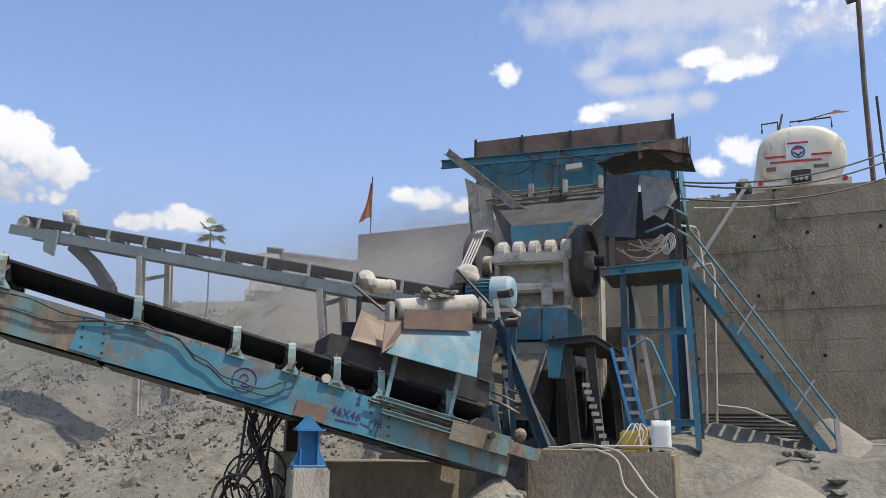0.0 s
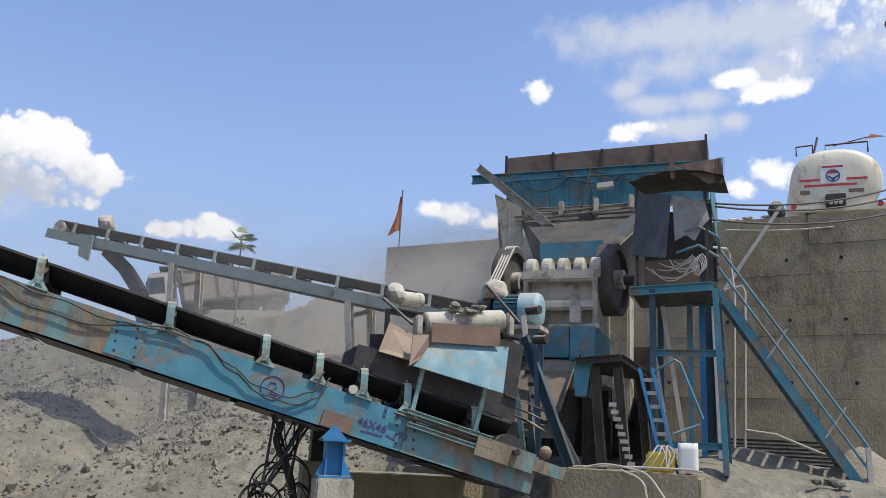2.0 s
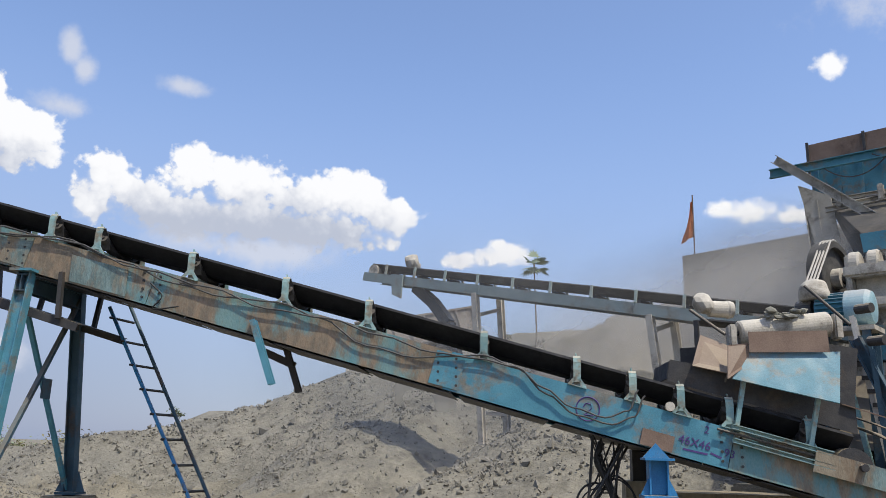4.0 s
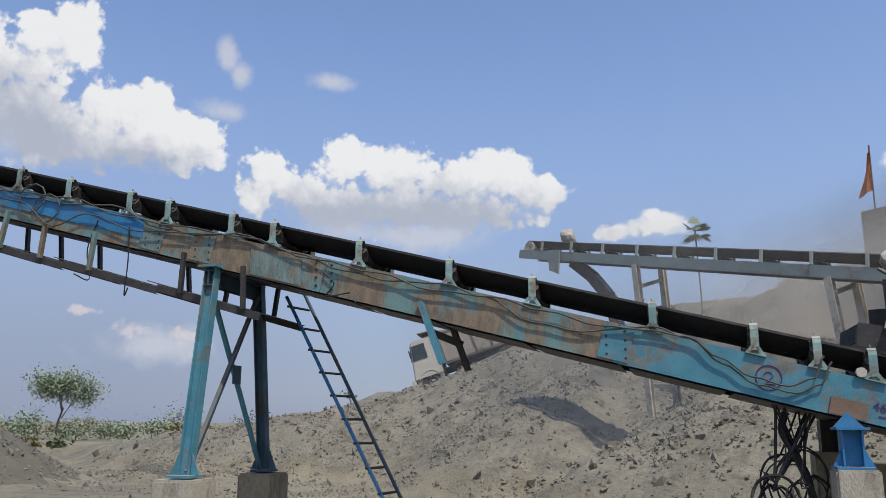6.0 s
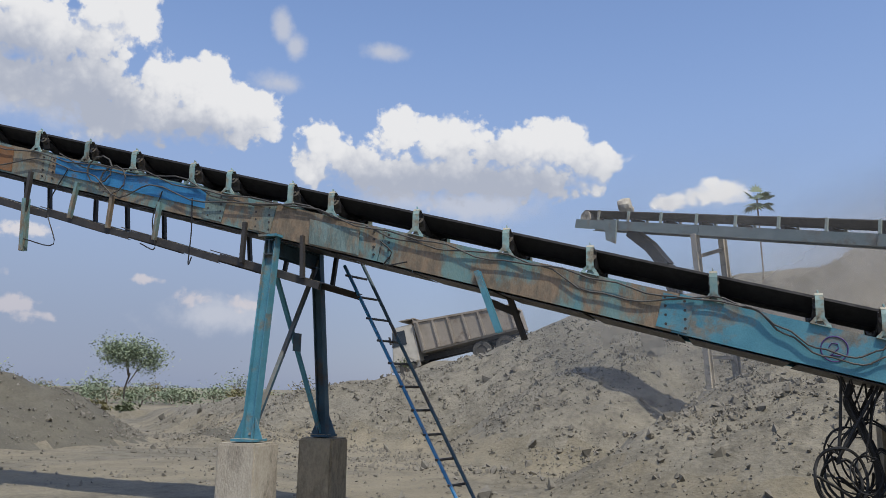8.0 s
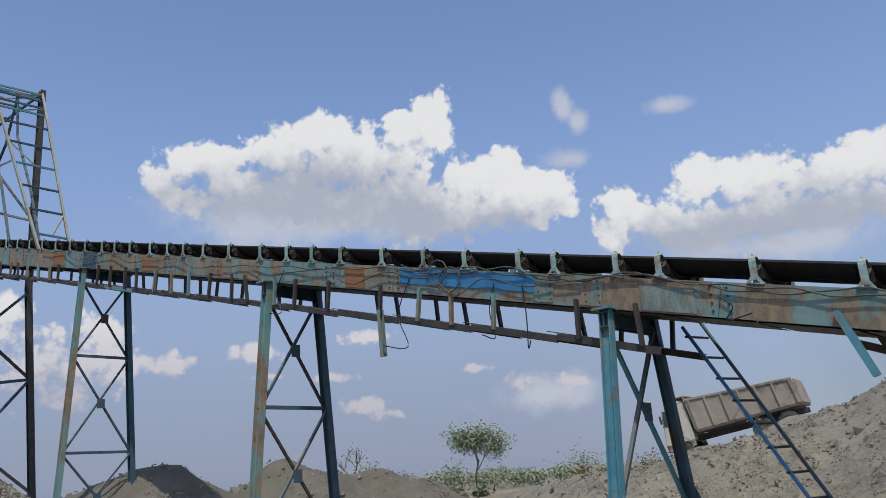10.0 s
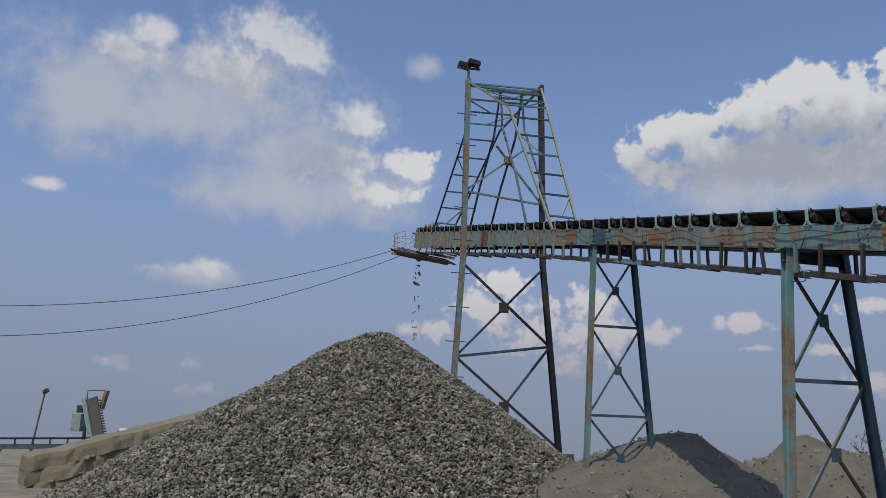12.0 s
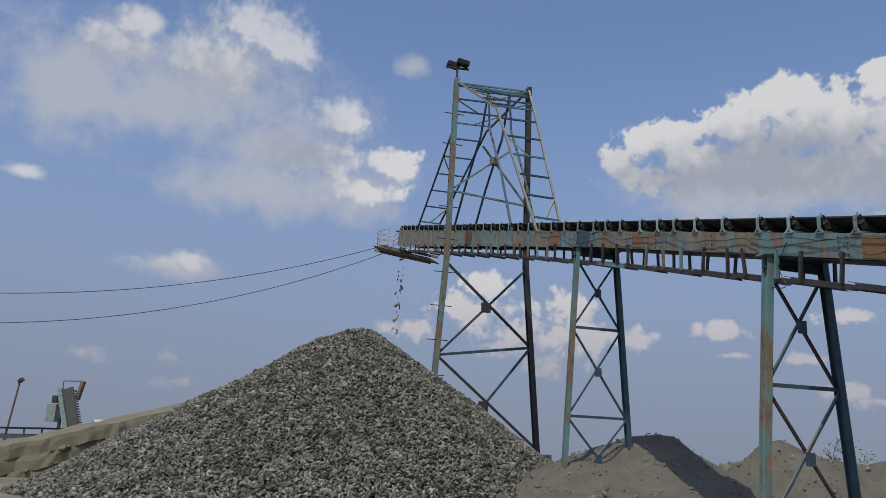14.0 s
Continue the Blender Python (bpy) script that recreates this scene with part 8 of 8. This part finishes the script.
def far_plant():
    e = thing("belt_conveyor", (-72, -34, 0), "distant dark belt conveyor on pale green girders", "conveyor")
    a, b = Vector((-63.5, -37.5, 1.75)), Vector((-66.6, -26.0, 2.1))
    d = (b - a).normalized()
    bm = B()
    beam(bm, a + UP * 0.22, b + UP * 0.22, 0.9, 0.14)
    part("carrying_belt", bm, "rubber", e)
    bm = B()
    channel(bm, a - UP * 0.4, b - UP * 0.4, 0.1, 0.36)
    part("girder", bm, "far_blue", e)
    for k in range(10):
        p = a.lerp(b, k / 9.5)
        bm = B()
        beam(bm, p - UP * 0.25, p + UP * 0.3, 0.1, 0.1)
        part("idler_bracket", bm, "idler", e)
    for f, m in ((0.18, "dark_blue"), (0.42, "far_blue")):
        p = a.lerp(b, f)
        for sx in (-0.9, 0.9):
            bm = B()
            beam(bm, p + d * sx - UP * 4, p - UP * 0.5, 0.16, 0.16)
            part("leg", bm, m, e)
        bm = B()
        beam(bm, p - d * 0.9 - UP * 2.2, p + d * 0.8 - UP * 0.6, 0.1, 0.1)
        part("brace", bm, m, e)
    s = thing("screen_unit", (-70, -29, 2), "distant grey screening conveyor with green cabin and rails", "machine")
    p = Vector((-68.2, -30.2, 2.2))
    side = Vector((0.42, 0.9, 0)).normalized()
    for o, m in ((0, "idler"), (0.9, "cable")):
        bm = B()
        beam(bm, p + side * (0.9 + o), p + side * (o - 0.5) + UP * 3.3, 0.5 + 0.3 * (o > 0), 0.18, (1, 0, 0))
        part("chute", bm, m, s)
    for k in range(16):
        for o in (0.35, 1.75):
            c = (p + side * (1.4 + o - 0.5)).lerp(p + side * (o - 0.5) + UP * 3.3, k / 16)
            bm = B()
            turned(bm, c, (1, 0, 0), [(0, 0), (0, 0.07), (0.3, 0.07), (0.3, 0)], 6)
            part("roller", bm, "steel", s)
    bm = B()
    beam(bm, p - side * 0.7 + UP * 0.6, p - side * 0.7 + UP * 2.0, 0.9, 0.9)
    part("cabin", bm, "far_blue", s)
    bm = B()
    beam(bm, p - side * 0.8 + UP * 2.1, p - side * 0.8 + UP * 2.7, 0.3, 0.5)
    part("motor", bm, "steel", s)
    bm = B()
    tube(bm, [p - side * 0.2 + UP * 3.0, p - side * 0.2 + UP * 3.9, p + side * 1.9 + UP * 3.9, p + side * 1.9 + UP * 3.0], 0.05, 6)
    part("rail", bm, "steel", s)
    bm = B()
    beam(bm, p + side * 1.6 + UP * 2.4, p + side * 2.0 + UP * 3.9, 0.3, 0.3)
    part("drive", bm, "brown", s)
    for sx in (0.0, 1.2):
        bm = B()
        beam(bm, p + side * sx - UP * 3, p + side * sx + UP * 1, 0.2, 0.2)
        part("leg", bm, "steel", s)
    lp = thing("street_lamp", (-69, -34, 0), "distant leaning lamp pole", "street lamp")
    bm = B()
    q = Vector((-68, -34.2, 0))
    tube(bm, [q, q + UP * 2, q + side * 0.55 + UP * 5.9], 0.08, 8)
    part("pole", bm, "brown", lp)
    bm = B()
    beam(bm, q + side * 0.45 + UP * 5.85, q + side * 0.85 + UP * 6.05, 0.3, 0.25)
    part("lamp_head", bm, "steel", lp)
    cb = thing("cabin_vehicle", (-70, -26, 2), "distant dark cabin with a white roof", "cabin")
    bm = B()
    q = Vector((-67.3, -26.4, 2.2))
    beam(bm, q - UP * 3, q + UP * 0.7, 1.0, 1.1)
    part("body", bm, "steel", cb)
    bm = B()
    beam(bm, q + UP * 0.7, q + UP * 0.9, 0.9, 0.8)
    part("roof", bm, "white", cb)


far_plant()


def guy_wires():
    for p1, d in ((Vector((-38.5, -26.0, 8.05)), 1.2), (Vector((-38.5, -26.0, 6.55)), 1.5)):
        e = thing("guy_wire", cv(45.8, 0.0, belt_z(42)), "long thin steel wire from the conveyor head", "wire", "guy wires")
        bm = B()
        tube(bm, sag(cv(45.9, -0.4, 13.5 - (0.45 if d > 1.3 else 0)), p1, d, 24), 0.022, 5)
        part("wire", bm, "rope", e)


guy_wires()


# ---- stones carried on the belt and dropping on the stockpile ----
DROPS = []


def dropping_stones():
    rnd = random.Random(41)
    meshes = []
    for k in range(8):
        bm = rock(rnd, 0.2)
        mm = bpy.data.meshes.new("falling_stone")
        bm.to_mesh(mm)
        bm.free()
        mm.materials.append(STONE_MAT)
        meshes.append(mm)
    for k in range(300):
        ob = new("falling_stone", rnd.choice(meshes))
        tagged(ob, "crushed grey stone falling from the conveyor head", "stone", "falling stones")
        k2 = min(1.5, rnd.lognormvariate(-0.35, 0.45))
        ob.scale = (k2, k2, k2)
        DROPS.append((ob, 9.0 + k * 5.0 / 300 + rnd.uniform(-0.05, 0.05), rnd.uniform(0.35, 0.75), rnd.uniform(-0.35, 0.35), rnd.uniform(0, 360)))


dropping_stones()


# ---- loose rubble on the spoil banks ----
def chip_arrays(rnd):
    """An angular stone chip of eight faces."""
    v = np.array([(0.6, 0, 0), (0, 0.45, 0), (-0.6, 0, 0), (0, -0.45, 0), (0, 0, 0.4), (0, 0, -0.4)])
    v = v * np.array([[rnd.uniform(0.6, 1.2) for _ in range(3)] for _ in range(6)]) + np.array([[rnd.uniform(-0.14, 0.14) for _ in range(3)] for _ in range(6)])
    return v, [[i, (i + 1) % 4, 4] for i in range(4)] + [[(i + 1) % 4, i, 5] for i in range(4)]


def bank_rubble():
    rnd = random.Random(17)
    protos = [chip_arrays(rnd) for _ in range(14)]
    V, F, off = [], [], 0
    n = 0
    while n < 34000:
        k = rnd.random()
        if k < 0.72:
            x, y = rnd.uniform(-24, 0), rnd.uniform(13.5, 26)
            if abs(noise.noise((x * 0.3, y * 0.3, 5.0))) < 0.12 and rnd.random() < 0.8:
                continue
        elif k < 0.9:
            x, y = rnd.uniform(-30, -12), rnd.uniform(2, 22)
        else:
            x, y = rnd.uniform(-14, 2), rnd.uniform(9.5, 16)
        z = ground_z(x, y)
        if x * WB.x + y * WB.y > 19.9 and x * WR.x + y * WR.y > -9:
            continue
        if z < 0.12 and rnd.random() < 0.8:
            continue
        sz = min(0.55, rnd.lognormvariate(-3.05, 0.6))
        v, f = rnd.choice(protos)
        R = np.array(Euler((rnd.uniform(0, 6.3), rnd.uniform(0, 6.3), rnd.uniform(0, 6.3))).to_matrix())
        V.append(v @ R.T * sz + (x, y, z + sz * 0.1))
        F += [[i + off for i in q] for q in f]
        off += len(v)
        n += 1
    me = bpy.data.meshes.new("rubble")
    me.from_pydata(np.concatenate(V).tolist(), [], F)
    me.materials.append(RUBBLE_MAT)
    tagged(new("rubble", me), "loose grey rubble strewn over the spoil banks", "rubble", kind="stuff")


RUBBLE_MAT = surf("dusty_rubble", (0.165, 0.154, 0.127), (0.23, 0.214, 0.178), 2, 0.95, 0.4, 20)
bank_rubble()



# ---- stone dust hanging in the air ----
PUFFS = []


def dust_material(name, half_w, half_h, thick, seed):
    """Thin airborne dust: mostly clear, denser in drifting clots, gone towards its edge."""
    m = bpy.data.materials.new(name)
    m.use_nodes = True
    N, L = m.node_tree.nodes, m.node_tree.links
    N.clear()
    tc, mp = N.new("ShaderNodeTexCoord"), N.new("ShaderNodeMapping")
    L.new(tc.outputs["Object"], mp.inputs[0])
    mp.inputs["Scale"].default_value = (1 / half_w, 0, 1 / half_h)
    ln = N.new("ShaderNodeVectorMath")
    ln.operation = "LENGTH"
    L.new(mp.outputs[0], ln.inputs[0])
    nz = N.new("ShaderNodeTexNoise")
    nz.noise_dimensions = "4D"
    nz.inputs["W"].default_value = seed
    nz.inputs["Scale"].default_value, nz.inputs["Detail"].default_value, nz.inputs["Roughness"].default_value = 0.45, 6, 0.55
    L.new(tc.outputs["Object"], nz.inputs["Vector"])
    fall, clot, mul = N.new("ShaderNodeMapRange"), N.new("ShaderNodeMapRange"), N.new("ShaderNodeMath")
    fall.interpolation_type = "SMOOTHSTEP"
    for node, src, vals in ((fall, ln.outputs["Value"], (0.1, 1.0, thick, 0.0)), (clot, nz.outputs[0], (0.25, 0.65, 0.4, 1.0))):
        L.new(src, node.inputs[0])
        for i, v in enumerate(vals):
            node.inputs[1 + i].default_value = v
    mul.operation = "MULTIPLY"
    L.new(fall.outputs[0], mul.inputs[0])
    L.new(clot.outputs[0], mul.inputs[1])
    out, mix, both = N.new("ShaderNodeOutputMaterial"), N.new("ShaderNodeMixShader"), N.new("ShaderNodeMixShader")
    clear, df, tl = N.new("ShaderNodeBsdfTransparent"), N.new("ShaderNodeBsdfDiffuse"), N.new("ShaderNodeBsdfTranslucent")
    df.inputs[0].default_value = tl.inputs[0].default_value = (0.80, 0.75, 0.66, 1)
    both.inputs[0].default_value = 0.25
    nrm = N.new("ShaderNodeCombineXYZ")
    for i, v in enumerate((0.25, -0.55, 0.8)):
        nrm.inputs[i].default_value = v
    L.new(nrm.outputs[0], df.inputs["Normal"])
    L.new(nrm.outputs[0], tl.inputs["Normal"])
    L.new(df.outputs[0], both.inputs[1])
    L.new(tl.outputs[0], both.inputs[2])
    L.new(mul.outputs[0], mix.inputs[0])
    L.new(clear.outputs[0], mix.inputs[1])
    L.new(both.outputs[0], mix.inputs[2])
    L.new(mix.outputs[0], out.inputs[0])
    return m


def dust_clouds():
    for k, (a, b, z, hw, hh, thick, drift) in enumerate((
            (-5.2, 18.6, 4.6, 5.5, 3.4, 0.92, (-0.8, 0.2, 0.3)), (-6.6, 17.0, 4.0, 6.5, 3.0, 0.8, (-1.0, 0.3, 0.2)), (-7.8, 15.6, 3.4, 6.5, 2.8, 0.5, (-0.9, 0.3, 0.2)),
            (-3.8, 14.6, 3.9, 3.6, 2.2, 0.55, (-0.6, 0.2, 0.3)), (-10.5, 12.4, 3.2, 8.5, 3.6, 0.36, (-1.2, 0.4, 0.1)))):
        n = 14
        vs, fs = [], []
        for j in range(n + 1):
            for i in range(n + 1):
                x, y = (i / n * 2 - 1) * hw, (j / n * 2 - 1) * hh
                vs.append((x, 0.5 * noise.noise((x * 0.3, y * 0.3, k * 7.0)), y))
        for j in range(n):
            for i in range(n):
                q = j * (n + 1) + i
                fs.append((q, q + 1, q + n + 2, q + n + 1))
        me = bpy.data.meshes.new("dust_cloud")
        me.from_pydata(vs, [], fs)
        me.materials.append(dust_material("airborne_dust", hw, hh, thick, k * 3.1))
        me.polygons.foreach_set("use_smooth", [True] * len(fs))
        ob = tagged(new("dust_cloud", me), "thin pale grey stone dust drifting round the crusher", "dust", "airborne dust", kind="stuff")
        ob.visible_shadow = False
        m = Matrix((WR, WB, UP)).transposed().to_4x4()
        m.translation = ac(a, b, z)
        ob.matrix_basis = m
        PUFFS.append((ob, drift))


dust_clouds()


# ---- what moves ----
def motions():
    # crusher flywheels
    for fw in WHEELS:
        rows = []
        base = Matrix.Translation(fw.location) @ Matrix.Rotation(radians(-7), 4, "Z")
        for k in range(57):
            t = k * 0.25
            rows.append((t, base @ Matrix.Rotation(radians(-82 * k), 4, WR)))
        walk(fw, rows)
    # truck on the haul road
    stops = [(0.0, -3.8, 42.3), (0.5, -5.4, 42.05), (1.5, -8.2, 41.6), (2.5, -11.2, 40.65), (3.0, -12.4, 40.3), (5.5, -18.1, 38.0), (6.5, -20.0, 37.15), (7.2, -21.3, 36.65), (9.5, -25.9, 35.4), (9.9, -26.6, 35.1), (11.5, -29.0, 34.0), (14.0, -32.0, 32.6)]

    def road_z(x, y):
        best = None
        for (x0, y0, z0), (x1, y1, z1) in zip(ROAD, ROAD[1:]):
            dx, dy = x1 - x0, y1 - y0
            t = max(0, min(1, ((x - x0) * dx + (y - y0) * dy) / (dx * dx + dy * dy)))
            d = math.hypot(x - x0 - t * dx, y - y0 - t * dy)
            if best is None or d < best[0]:
                best = (d, z0 + t * (z1 - z0))
        return best[1]
    rows = []
    for i, (t, x, y) in enumerate(stops):
        x0, y0 = stops[max(0, i - 1)][1:]
        x1, y1 = stops[min(len(stops) - 1, i + 1)][1:]
        h = Vector((x1 - x0, y1 - y0, 0)).normalized()
        f, b = Vector((x, y, 0)) + h * 2.75, Vector((x, y, 0)) - h * 1.9
        zf, zb = road_z(f.x, f.y), road_z(b.x, b.y)
        d = (f - b)
        d.z = zf - zb
        d.normalize()
        left = UP.cross(d).normalized()
        m = Matrix((d, left, d.cross(left))).transposed().to_4x4()
        m.translation = Vector((x, y, zb + (zf - zb) * 1.9 / 4.65 + 0.1))
        rows.append((t, m))
    walk(TRUCK, rows)
    # stones: along the belt, over the head, down on the pile
    se = S1 + 0.25
    for ob, t0, w, jit, spin in DROPS:
        edge = cl(se, w + 0.02, -0.1)
        vel = (CU * 1.2 + UP * 0.1) * (0.7 + 0.4 * w) + CN * (jit * 0.3 - 0.12)

        def place(t):
            if t < t0:
                return cl(max(se - 1.5 * (t0 - t), 8 + w), w + 0.02, -0.1)
            p = edge + vel * (t - t0) - UP * 4.9 * (t - t0) ** 2
            p.z = max(p.z, pile_z(p.x, p.y) + 0.05)
            return p
        times = [0.0, t0 * 0.5] + [t0 + 0.12 * k for k in range(14)]
        rows = []
        for t in [v for v in times if v < 13.97] + [14.0]:
            turn = 0 if t < t0 else min(t - t0, 1.2) * 420
            rows.append((t, Matrix.Translation(place(t)) @ pose(0, 0, 0, spin + turn, spin * 2 % 90 + turn * 0.6, turn * 0.3)))
        walk(ob, rows)
    # drifting dust
    for ob, drift in PUFFS:
        m = ob.matrix_basis.copy()
        walk(ob, [(0.0, m), (14.0, Matrix.Translation(drift) @ m)])


motions()
